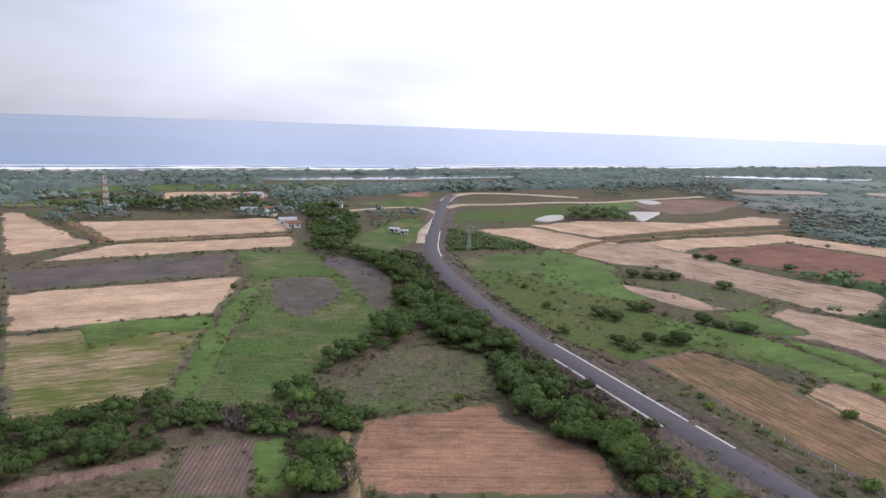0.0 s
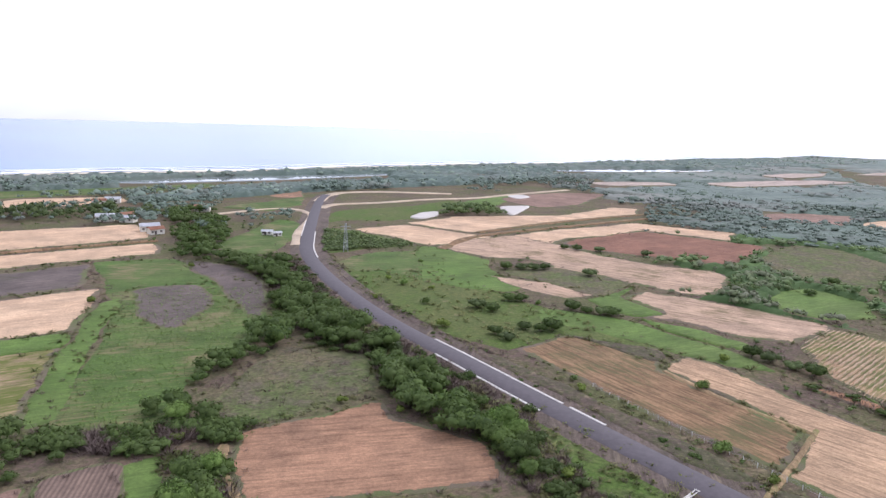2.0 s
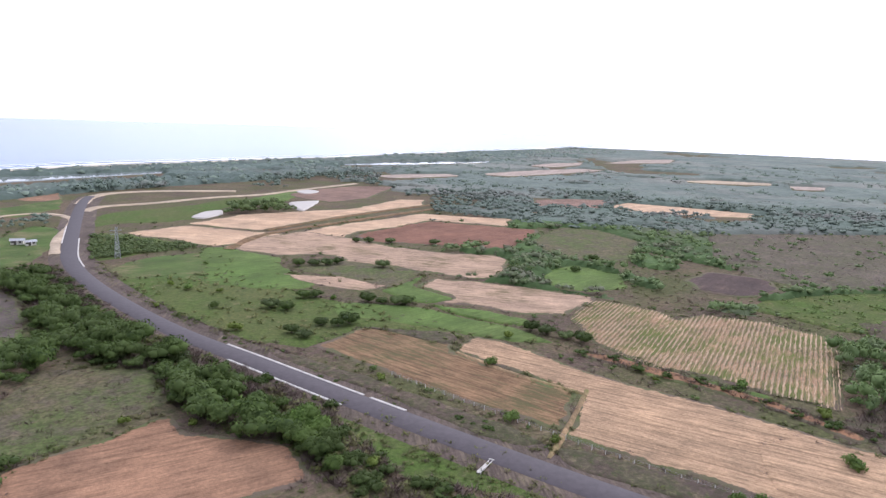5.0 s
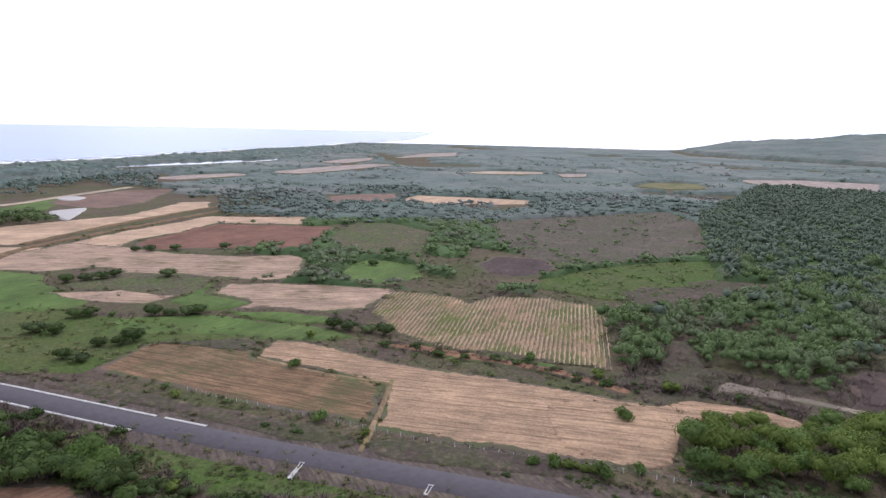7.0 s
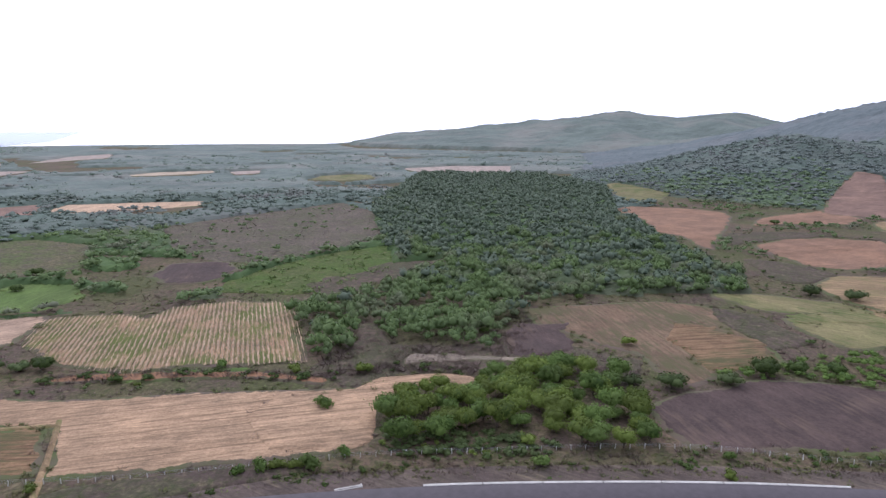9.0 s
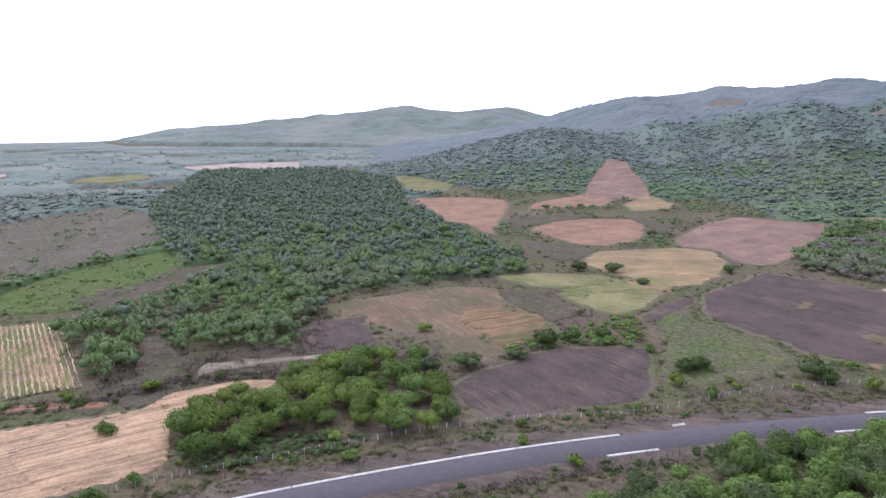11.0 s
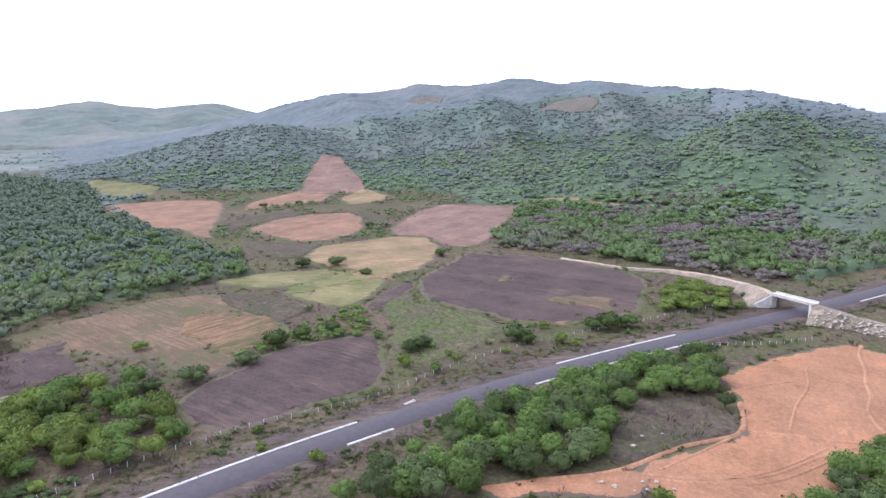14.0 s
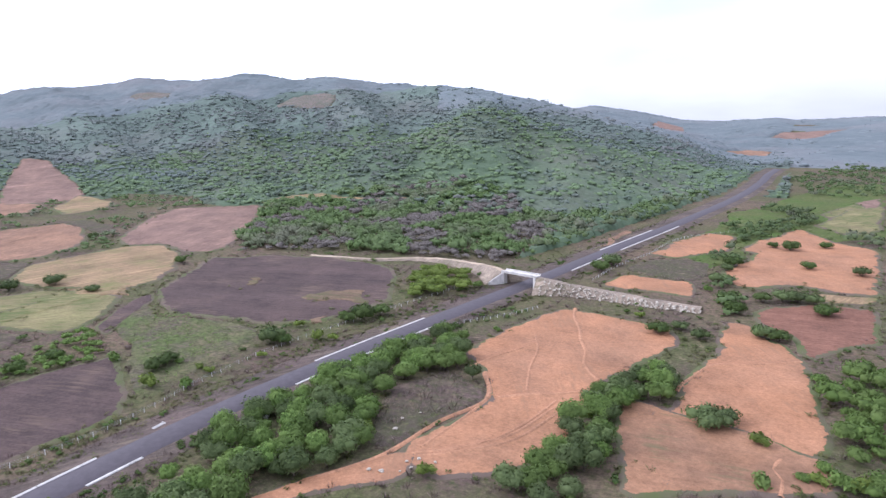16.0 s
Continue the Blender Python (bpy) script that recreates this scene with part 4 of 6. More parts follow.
field("grass_strip", "green grass across the striped field", M_GRASS, [(-99, 176), (-85, 182), (-68, 189), (-65, 176), (-80, 170), (-90, 158)])
field("stubble_patch", "reddish tan worked patch of the stubble field", M_STUBBLE, [(206, -15), (207, -26), (195, -35), (178, -41), (172, -36), (171, -28), (163, -21), (180, -16), (196, -12)], rough=2.2)
field("meadow", "yellow-green weedy strip before the forest", M_DRYGRASS, [(249, -29), (252, -46), (248, -61), (248, -70), (235, -80), (231, -72), (229, -61), (225, -49), (230, -40), (240, -30)])
field("meadow_patch", "weedy ground joining two dry meadows", M_DRYGRASS, [(226, -47), (233, -62), (238, -80), (228, -85), (221, -70), (215, -52)], rough=2.0)
field("stubble_patch", "dry ground between meadow and golden stubble", M_YELLOW, [(238, -85), (228, -95), (219, -90), (229, -79), (246, -71)], rough=2.0)
field("scrub_plot", "dark stony scrub between meadow and stubble", M_BRUSH, [(228, -27), (224, -39), (213, -46), (198, -52), (190, -45), (185, -40), (198, -34), (213, -29)])
field("burnt_patch", "tan bare patch in the burnt field", M_STUBBLE_B, [(199, -116), (206, -129), (202, -130), (195, -118)], rough=2.2)
field("burnt_patch", "brownish bare patch in the burnt field", M_STUBBLE_B, [(171, -123), (171, -131), (164, -139), (153, -136), (149, -130), (156, -129), (161, -125)], rough=2.2)
field("burnt_patch", "brownish bare edge of the burnt field", M_STUBBLE_B, [(152, -109), (153, -121), (147, -116), (148, -108)], rough=2.2)
field("bare_strip", "greyish bare patch high on the hill", M_ERODED, [(676, -462), (682, -496), (668, -528), (620, -514), (603, -491), (615, -461)])
field("bare_strip", "greyish bare patch on the hill's shoulder", M_ERODED, [(887, -384), (876, -405), (846, -425), (804, -399), (817, -373)])
field("scrub_plot", "dark purplish scrub along the road fence", M_BRUSH, [(47, 158), (56, 139), (64, 122), (71, 106), (76, 93), (70, 93), (64, 104), (60, 115), (55, 127), (48, 142), (41, 158), (39, 165)])
field("scrub_plot", "dark purplish scrub between road and sandy field", M_BRUSH, [(77, 91), (86, 79), (93, 66), (100, 54), (99, 51), (91, 57), (85, 65), (80, 73), (74, 82), (73, 87)])
field("grass_strip", "second green strip beyond the ditch", M_GRASS, [(100, 188), (115, 173), (121, 163), (118, 153), (109, 163), (104, 174)])
field("stubble_edge", "grey weedy edge of the stubble field", M_BRUSH, [(67, 176), (79, 168), (92, 160), (91, 154), (86, 150), (79, 161), (73, 169)])
field("scrub_plot", "purplish leafless strip inside the forest", M_BRUSH, [(224, 115), (250, 107), (271, 92), (283, 75), (263, 72), (242, 82), (223, 91), (204, 102)], rough=1.6)
field("scrub_plot", "purplish leafless bay of the forest edge", M_BRUSH, [(165, 74), (179, 77), (180, 72), (169, 64), (161, 54), (148, 57), (144, 65)], rough=1.6)

# ---- water inland ----
field("lagoon", "long pale lagoon behind the beach woods", M_LAGOON, [(-190, 606), (-108, 668), (78, 752), (79, 730), (-49, 644), (-149, 603)], 0.3, 0.3, "water")
field("lagoon", "long pale lagoon behind the beach woods", M_LAGOON, [(269, 829), (391, 898), (598, 924), (563, 880), (398, 836)], 0.3, 0.3, "water")
field("pond", "pale round pond", M_POND, [(153, 532), (169, 545), (175, 526), (158, 509)], 0.3, 0.2, "water")
field("pond", "pale shallow pond beside a tree clump", M_POND, [(130, 465), (155, 468), (132, 427), (125, 418), (126, 444)], 0.3, 0.2, "water")
field("pond", "pale shallow pond beside a tree clump", M_POND, [(55, 408), (66, 429), (79, 436), (77, 418), (62, 401)], 0.3, 0.2, "water")

# ---- beach and surf ----
sx = np.arange(-900, 1700, 12.0)
ribbon("beach", "pale narrow sand beach", M_BEACH, [(x, float(shore_y(x)) - 34) for x in sx[::4]], 26, 0.6, "beach", step=12)
for i, (off, wid) in enumerate(((4, 16), (30, 6), (48, 4))):
    ob = ribbon("surf", "white breaking surf along the beach", M_FOAM, [(x, float(shore_y(x)) + off + 5 * math.sin(x / 60 + i)) for x in sx[::4]], wid, 0, "surf", step=12, wobble=0.35)
    for v in ob.data.vertices:
        v.co.z = -0.9 + 0.02 * i

# ---- road ----
M_VERGE = earth("weedy_brown_verge", (0.098, 0.072, 0.062), (0.082, 0.068, 0.050), 70, 0.4, weeds=(0.190, 0.150, 0.105), weed_amount=0.32, patch_scale=0.12)
ribbon("road", "dark grey new asphalt road without markings", M_ASPHALT, ROAD, 6.2, 0.44, "road", step=3.0)
DIRT_ROADS = [[(0, 487), (6, 523), (20, 547), (50, 556), (86, 551), (110, 545)], [(1, 449), (11, 470), (43, 482), (82, 504), (125, 518), (159, 543), (230, 590)], [(-11, 316), (-11, 353), (-7, 383), (-5, 419), (-16, 443), (-33, 444), (-67, 416)]]
for pts, wide, text in zip(DIRT_ROADS, (8, 6, 4), ("pale curving dirt road near the coast", "pale farm road towards the ponds", "pale side track into the village")):
    ribbon("dirt_road", text, M_TRACK, pts, wide, 0.42, "road", wobble=0.08)


def crown_shape(rng, lobes, cards, radius, height, size, tri=False, up=0.25):
    """Vertices and triangles of a crown: dark inner lobes and many clumps of leaves over them. The crown's middle is at the origin."""
    ico = bmesh.new()
    bmesh.ops.create_icosphere(ico, subdivisions=1, radius=1.0)
    iv = np.array([v.co[:] for v in ico.verts])
    fi = np.array([[v.index for v in f.verts] for f in ico.faces])
    ico.free()
    V, F, N, n = [], [], [], 0
    where = []
    for i in range(lobes):
        d, a = (0.0 if lobes == 1 else radius * 0.62 * math.sqrt(rng.uniform(0.05, 1))), rng.uniform(0, 6.283)
        c = np.array([d * math.cos(a), d * math.sin(a), height * rng.uniform(-0.15, 0.22) * (1.3 - d / radius)])
        s = np.array([1, 1, height / radius * 0.9]) * radius * (1.0 if lobes == 1 else rng.uniform(0.42, 0.62))
        where.append((c, s))
        V.append(iv * s * 0.71 * rng.uniform(0.78, 1.15, (len(iv), 1)) + c)
        F.append(fi + n)
        N.append(iv / s + (0, 0, up / radius))
        n += len(iv)
    for i in range(cards):
        c, s = where[rng.integers(lobes)]
        d = rng.normal(0, 1, 3)
        d[2] = abs(d[2]) * 1.1 - 0.35
        d /= np.linalg.norm(d)
        p = c + d * s * rng.uniform(0.76, 1.12)
        nrm = d + rng.normal(0, 0.38, 3)
        nrm /= np.linalg.norm(nrm)
        u = np.cross(nrm, rng.normal(0, 1, 3))
        u /= np.linalg.norm(u)
        w = np.cross(nrm, u)
        soft = 0.55 * d / s * radius + nrm * 0.8 + (0, 0, up)
        k = size * rng.uniform(0.6, 1.3)
        q = [p + u * k * rng.uniform(0.7, 1.2), p + w * k * rng.uniform(0.5, 1.0), p - u * k * rng.uniform(0.7, 1.2), p - w * k * rng.uniform(0.5, 1.0)]
        if tri:
            V.append(np.array(q[:3]))
            N.append(np.tile(soft, (3, 1)))
            F.append(np.array([[n, n + 1, n + 2]]))
            n += 3
        else:
            q[0] = q[0] + nrm * k * 0.25
            V.append(np.array(q))
            N.append(np.tile(soft, (4, 1)))
            F.append(np.array([[n, n + 1, n + 2], [n, n + 2, n + 3]]))
            n += 4
    N = np.vstack(N)
    return np.vstack(V), np.vstack(F), N / np.linalg.norm(N, axis=1)[:, None]


def woods(name, label, material, spots, shapes, scale, flat=1.0, category="woodland", seed=1, sink=0.0, smooth=False):
    """One sheet of many trees, each a turned and scaled copy of one of the shapes, standing on the land."""
    rng = np.random.default_rng(seed)
    V, F, N, n = [], [], [], 0
    z = land(spots[:, 0], spots[:, 1])
    for (x, y), h in zip(spots, z):
        v, f, m = shapes[rng.integers(len(shapes))]
        s, a = scale * (0.5 + 0.85 * rng.uniform(0, 1) ** 1.3), rng.uniform(0, 6.283)
        c, q = math.cos(a) * s, math.sin(a) * s
        k = s * flat * rng.uniform(0.8, 1.2)
        zz = v[:, 2] * k
        V.append(np.column_stack([v[:, 0] * c - v[:, 1] * q + x, v[:, 0] * q + v[:, 1] * c + y, zz + h + k * 0.75 - sink]))
        F.append(f + n)
        if m is not None:
            N.append(np.column_stack([m[:, 0] * c - m[:, 1] * q, m[:, 0] * q + m[:, 1] * c, m[:, 2] * s]) / s)
        n += len(v)
    ob = new(name, mesh_of(name, np.vstack(V), np.vstack(F), material, smooth, np.vstack(N) if N else None))
    return tagged(ob, label, category, kind="stuff")


g = np.random.default_rng(3)
SHAPE_MID = [crown_shape(g, 4, 140, 1.0, 0.85, 0.155, True, 0.5) for i in range(9)]
SHAPE_FAR = [crown_shape(g, 2, 24, 1.0, 0.8, 0.25, True, 1.3) for i in range(8)]
# Normals lean far upward, flattening these crowns' shading in place of haze.
SHAPE_SLOPE = [crown_shape(g, 2, 7, 1.0, 0.72, 0.22, True, 2.6) for i in range(8)]
SHAPE_TINY = [crown_shape(g, 1, 8, 1.0, 0.8, 0.30, True, 1.8) for i in range(6)]


def tuft_shape(rng, blades):
    """A low tangle of leaves and twigs with no solid middle."""
    V = []
    for i in range(blades):
        a, d = rng.uniform(0, 6.283), 0.75 * math.sqrt(rng.uniform(0, 1))
        base = np.array([d * math.cos(a), d * math.sin(a), rng.uniform(-0.55, 0.05) * (0.6 + d)])
        out = np.array([math.cos(a), math.sin(a), 0]) * rng.uniform(0.1, 0.5) + rng.normal(0, 0.2, 3)
        tip = base + out + np.array([0, 0, rng.uniform(0.02, 0.32)])
        wide = np.cross(out, (0, 0, 1)) + rng.normal(0, 0.1, 3)
        wide = wide / (np.linalg.norm(wide) + 1e-6) * rng.uniform(0.14, 0.30)
        V += [base - wide, base + wide, tip]
    V = np.array(V)
    soft = V * (0.5, 0.5, 0) + (0, 0, 0.8)
    return V, np.arange(3 * blades).reshape(-1, 3), soft / np.linalg.norm(soft, axis=1)[:, None]


def canopy(name, label, material, r0, r1, a0, a1, step, keep, height, seed, dr=1.0, lump=1.0):
    """A closed roof of treetops over all the land in a sector for which keep is true."""
    az = np.radians(np.arange(a0, a1, step))
    rr = r0 * (1 + np.radians(step) * dr) ** np.arange(int(math.log(r1 / r0) / math.log(1 + np.radians(step) * dr)))
    rng = np.random.default_rng(seed)
    n, k = len(az), len(rr)
    R, A = np.meshgrid(rr, az, indexing="ij")
    x, y = (R * np.sin(A)).ravel(), (R * np.cos(A)).ravel()
    x, y = x + rng.normal(0, 0.25, len(x)) * R.ravel() * radians(step), y + rng.normal(0, 0.25, len(y)) * R.ravel() * radians(step)
    up = height * (0.82 + lump * (0.30 * waves(x, y, height * 3.5, seed) + 0.22 * rng.normal(0, 1, len(x))))
    ok = keep(np.column_stack([x, y]))
    up = up * np.clip((np.hypot(x, y) - r0) / (0.05 * r0), 0, 1)
    z = land(x, y) + np.where(ok, up, -0.5)
    i, j = np.meshgrid(np.arange(k - 1), np.arange(n - 1), indexing="ij")
    i, j = i.ravel(), j.ravel()
    f = np.stack([i * n + j, i * n + j + 1, (i + 1) * n + j + 1, (i + 1) * n + j], 1)
    f = f[ok[f].any(1)]
    used, f = np.unique(f, return_inverse=True)
    ob = new(name, mesh_of(name, np.column_stack([x, y, z])[used], f.reshape(-1, 4), material, True))
    return tagged(ob, label, "forest", kind="stuff")


def twig_shape(rng, blades):
    """A bare bush of thin twigs."""
    V = []
    for i in range(blades):
        a, d = rng.uniform(0, 6.283), 0.35 * math.sqrt(rng.uniform(0, 1))
        base = np.array([d * math.cos(a), d * math.sin(a), -0.6])
        tip = base + np.array([math.cos(a), math.sin(a), 0]) * rng.uniform(0.1, 0.9) + (0, 0, rng.uniform(0.35, 1.0))
        wide = rng.normal(0, 1, 3)
        wide = wide / np.linalg.norm(wide) * rng.uniform(0.02, 0.05)
        V += [base - wide, base + wide, tip]
    V = np.array(V)
    soft = V * (0.5, 0.5, 0) + (0, 0, 0.8)
    return V, np.arange(3 * blades).reshape(-1, 3), soft / np.linalg.norm(soft, axis=1)[:, None]


SHAPE_TWIG = [twig_shape(g, 36) for i in range(6)]
SHAPE_LEAF = [tuft_shape(g, 12) for i in range(6)]
SHAPE_WEED = [tuft_shape(g, 26) for i in range(6)]

# ---- woods ----
ROAD_LINE = np.vstack([smooth_line(ROAD, 8.0)] + [smooth_line(p, 6.0) for p in DIRT_ROADS])


def clear(spots, margin=7.0, grow=1.0):
    """Leaves out what would stand on a field, on water or on the road."""
    keep = np.ones(len(spots), bool)
    for o in FIELDS:
        c = np.mean(np.array(o, float), 0)
        keep &= ~inside(spots, [tuple(c + (np.array(p) - c) * grow) for p in o])
    for p in ROAD_LINE:
        keep &= np.hypot(spots[:, 0] - p[0], spots[:, 1] - p[1]) > margin
    for o in OPEN:
        keep &= ~inside(spots, o)
    return spots[keep]


OPEN = [[(-12, 425), (-5, 540), (25, 562), (95, 565), (170, 560), (160, 500), (60, 470), (8, 425)], [(-16, 300), (-16, 440), (0, 440), (0, 300)]]


def gaps(spots, size, cut, seed):
    """Thins the spots into groups with open ground between them."""
    return spots[waves(spots[:, 0], spots[:, 1], size, seed) + 0.5 * waves(spots[:, 0], spots[:, 1], size / 3, seed + 1) > cut]


def polar(r0, r1, a0, a1):
    return [(r * math.sin(radians(a)), r * math.cos(radians(a))) for r, a in [(r0, a0 + (a1 - a0) * i / 12) for i in range(13)] + [(r1, a1 - (a1 - a0) * i / 12) for i in range(13)]]


LAGOONS = [FIELDS[i] for i in range(len(FIELDS)) if min(p[1] for p in FIELDS[i]) > 590]
FOREST_EAST = [(798, 252), (822, 107), (653, 22), (463, 6), (339, -31), (295, -47), (262, -45), (247, 7), (222, 33), (174, 36), (174, 61), (153, 78), (194, 107), (239, 85), (292, 108), (470, 190)]
FOREST_GAPS = [[(224, 115), (250, 107), (271, 92), (283, 75), (263, 72), (242, 82), (223, 91), (204, 102)], [(165, 74), (179, 77), (180, 72), (169, 64), (161, 54), (148, 57), (144, 65)]]
FOREST_NORTH = [(272, -164), (366, -244), (295, -327), (240, -330), (165, -265), (150, -205), (162, -198), (184, -192), (207, -182), (227, -170), (250, -150)]
rg = np.random.default_rng
s = scatter([(x * 0.96, y * 0.96) for x, y in FOREST_EAST], 4.5, rg(11), 0.8)
for o in FOREST_GAPS:
    s = s[~inside(s, o)]
# Beyond about 290 m the leaf colour carries painted haze.
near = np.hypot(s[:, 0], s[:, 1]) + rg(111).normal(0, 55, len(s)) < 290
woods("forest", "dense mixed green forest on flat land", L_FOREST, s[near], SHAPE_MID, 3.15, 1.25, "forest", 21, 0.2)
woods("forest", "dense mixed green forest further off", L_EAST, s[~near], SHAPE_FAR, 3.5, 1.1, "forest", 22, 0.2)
canopy("forest_canopy", "closed green treetops of the flat forest", C_FOREST, 235, 860, 58, 106, 0.35, lambda p: inside(p, [(x * 0.965, y * 0.965) for x, y in FOREST_EAST]) & ~inside(p, FOREST_GAPS[0]) & ~inside(p, FOREST_GAPS[1]), 2.2, 211)
s = clear(scatter(FOREST_NORTH, 4.4, rg(12)), 12)
grey = waves(s[:, 0], s[:, 1], 60, 8) > 0.25
woods("forest", "green forest between road and hill", L_FOREST, s[~grey], SHAPE_MID, 3.7, 1.0, "forest", 23, 0.8)
woods("forest", "leafless grey trees in the forest", L_BARE, s[grey], SHAPE_MID, 2.9, 0.9, "forest", 26)


def on_hill(p):
    free = np.ones(len(p), bool)
    for o in FIELDS:
        c = np.array(o, float)
        if np.hypot(*c.mean(0)) > 300:
            free &= ~inside(p, o)
    for q in ROAD_LINE:
        free &= np.hypot(p[:, 0] - q[0], p[:, 1] - q[1]) > 15
    return free & ((land(p[:, 0], p[:, 1]) > 0.5) | ((np.hypot(p[:, 0], p[:, 1]) > 480) & (p[:, 1] < -300)))


FOREST_ROAD = [(150, -215), (149, -260), (152, -340), (159, -450), (174, -560), (192, -640), (240, -600), (300, -420), (295, -327), (240, -330), (165, -265)]
s = clear(scatter(FOREST_ROAD, 4.8, rg(121)), 10)
s = s[~on_hill(s)]
woods("forest", "green forest between the road and the hill's foot", L_FOREST, s, SHAPE_FAR, 4.2, 0.95, "forest", 123, 0.8)
canopy("forest_canopy", "treetops between the road and the hill's foot", C_HILL, 215, 680, 140, 168, 0.4, lambda p: inside(p, FOREST_ROAD), 2.6, 218)
VALLEY = [[(95, -270), (94, -291), (78, -258), (60, -206), (60, -191), (77, -226)], [(111, -337), (117, -395), (102, -443), (82, -382), (79, -329), (92, -299)], [(145, -586), (139, -715), (107, -767), (69, -508), (104, -480)], [(68, -324), (46, -355), (39, -308), (52, -305)]]
for k, (poly, gap) in enumerate(zip(VALLEY, (5.0, 4.6, 7.0, 6.0))):
    s = gaps(clear(scatter(poly, gap, rg(124 + k)), 9), 70, -0.5, 125 + k)
    woods("valley_trees", "leafy green trees and bushes in the northern valley", L_FOREST, s, SHAPE_FAR, 3.2, 0.9, "woodland", 126 + k, 0.5)
s = scatter(polar(335, 900, 82, 166), 5.0, rg(13))
s = s[on_hill(s)]
# Leaf colour changes with distance, so painted haze thickens up the hill.
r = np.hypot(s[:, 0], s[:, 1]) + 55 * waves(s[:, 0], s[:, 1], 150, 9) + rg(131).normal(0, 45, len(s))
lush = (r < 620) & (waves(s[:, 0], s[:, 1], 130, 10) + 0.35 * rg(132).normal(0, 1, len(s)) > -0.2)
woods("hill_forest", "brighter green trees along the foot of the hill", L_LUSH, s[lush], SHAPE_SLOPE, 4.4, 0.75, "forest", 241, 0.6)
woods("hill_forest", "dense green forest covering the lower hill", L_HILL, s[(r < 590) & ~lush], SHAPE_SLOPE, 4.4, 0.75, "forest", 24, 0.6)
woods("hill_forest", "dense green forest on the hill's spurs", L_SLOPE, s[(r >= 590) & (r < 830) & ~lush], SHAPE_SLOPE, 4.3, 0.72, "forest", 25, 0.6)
# Low dark sheet under the crowns, coloured as their shaded gaps.
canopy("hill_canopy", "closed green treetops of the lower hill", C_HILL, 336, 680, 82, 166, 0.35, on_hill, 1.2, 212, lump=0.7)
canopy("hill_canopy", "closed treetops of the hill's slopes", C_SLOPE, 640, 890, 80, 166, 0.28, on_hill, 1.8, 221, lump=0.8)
canopy("hill_canopy", "closed treetops of the upper hill, paled in colour for haze", C_UPPER, 840, 1340, 80, 166, 0.26, on_hill, 3.4, 213, lump=0.9)
# Blue-grey leaf and canopy colours stand in for haze on these hills.
s = scatter(polar(720, 1900, 140, 200), 21, rg(14))
s = gaps(clear(s, 20), 300, -0.7, 31)
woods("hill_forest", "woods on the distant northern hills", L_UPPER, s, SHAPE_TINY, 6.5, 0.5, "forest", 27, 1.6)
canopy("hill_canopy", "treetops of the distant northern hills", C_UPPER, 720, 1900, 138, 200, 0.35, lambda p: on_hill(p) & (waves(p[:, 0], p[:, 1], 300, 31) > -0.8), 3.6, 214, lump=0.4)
canopy("hill_canopy", "closed treetops of the far ridge, paled in colour for haze", C_COAST, 1350, 2450, 58, 128, 0.3, lambda p: (land(p[:, 0], p[:, 1]) > 3) & on_hill(p), 9.0, 215, lump=0.35)
# woods of the plain; the farther ones are paled in colour for haze
s = gaps(clear(scatter(polar(235, 620, 28, 92), 5.6, rg(16)), 12), 170, -0.6, 33)
s = s[~inside(s, FOREST_EAST)]
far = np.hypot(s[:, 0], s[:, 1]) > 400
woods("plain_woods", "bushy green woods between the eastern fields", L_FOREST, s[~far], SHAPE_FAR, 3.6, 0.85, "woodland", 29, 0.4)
woods("plain_woods", "green woods behind the eastern fields, paled in colour for haze", L_SHORE, s[far], SHAPE_SLOPE, 4.4, 0.7, "woodland", 290, 0.4)


def near_plain(p):
    free = ~inside(p, FOREST_EAST) & (np.degrees(np.arctan2(p[:, 0], p[:, 1])) > 31.5 + 3 * waves(p[:, 0], p[:, 1], 60, 38)) & (waves(p[:, 0], p[:, 1], 170, 33) + 0.5 * waves(p[:, 0], p[:, 1], 170 / 3, 34) > -0.5)
    for o in FIELDS:
        free &= ~inside(p, o) & ~inside(p * 1.02, o)
    return free


canopy("plain_canopy", "treetops of the woods between the eastern fields", C_FOREST, 236, 420, 28, 92, 0.4, near_plain, 2.0, 219)
canopy("plain_canopy", "treetops behind the eastern fields, paled in colour for haze", C_SLOPE, 400, 600, 28, 92, 0.4, near_plain, 2.2, 220, lump=0.6)
def on_plain(p):
    free = np.ones(len(p), bool)
    for o in FIELDS:
        free &= ~inside(p, o) & ~inside(p * 1.03, o) & ~inside(p * 1.06, o)
    return free & (shore_y(p[:, 0]) - p[:, 1] > 60) & ~inside(p, FOREST_EAST) & (land(p[:, 0], p[:, 1]) < 0.8) & (np.degrees(np.arctan2(p[:, 0], p[:, 1])) > 23.5 + 3 * waves(p[:, 0], p[:, 1], 90, 38)) & ((p[:, 1] > -20) | (np.hypot(p[:, 0], p[:, 1]) > 720)) & (waves(p[:, 0], p[:, 1], 420, 35) + 0.6 * waves(p[:, 0], p[:, 1], 130, 36) > -0.55)


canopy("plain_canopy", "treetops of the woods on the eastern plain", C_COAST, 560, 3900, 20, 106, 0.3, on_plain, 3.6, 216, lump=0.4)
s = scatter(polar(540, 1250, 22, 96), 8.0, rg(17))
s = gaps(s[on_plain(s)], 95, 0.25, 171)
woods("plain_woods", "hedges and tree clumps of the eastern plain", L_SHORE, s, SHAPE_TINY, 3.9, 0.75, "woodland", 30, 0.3)
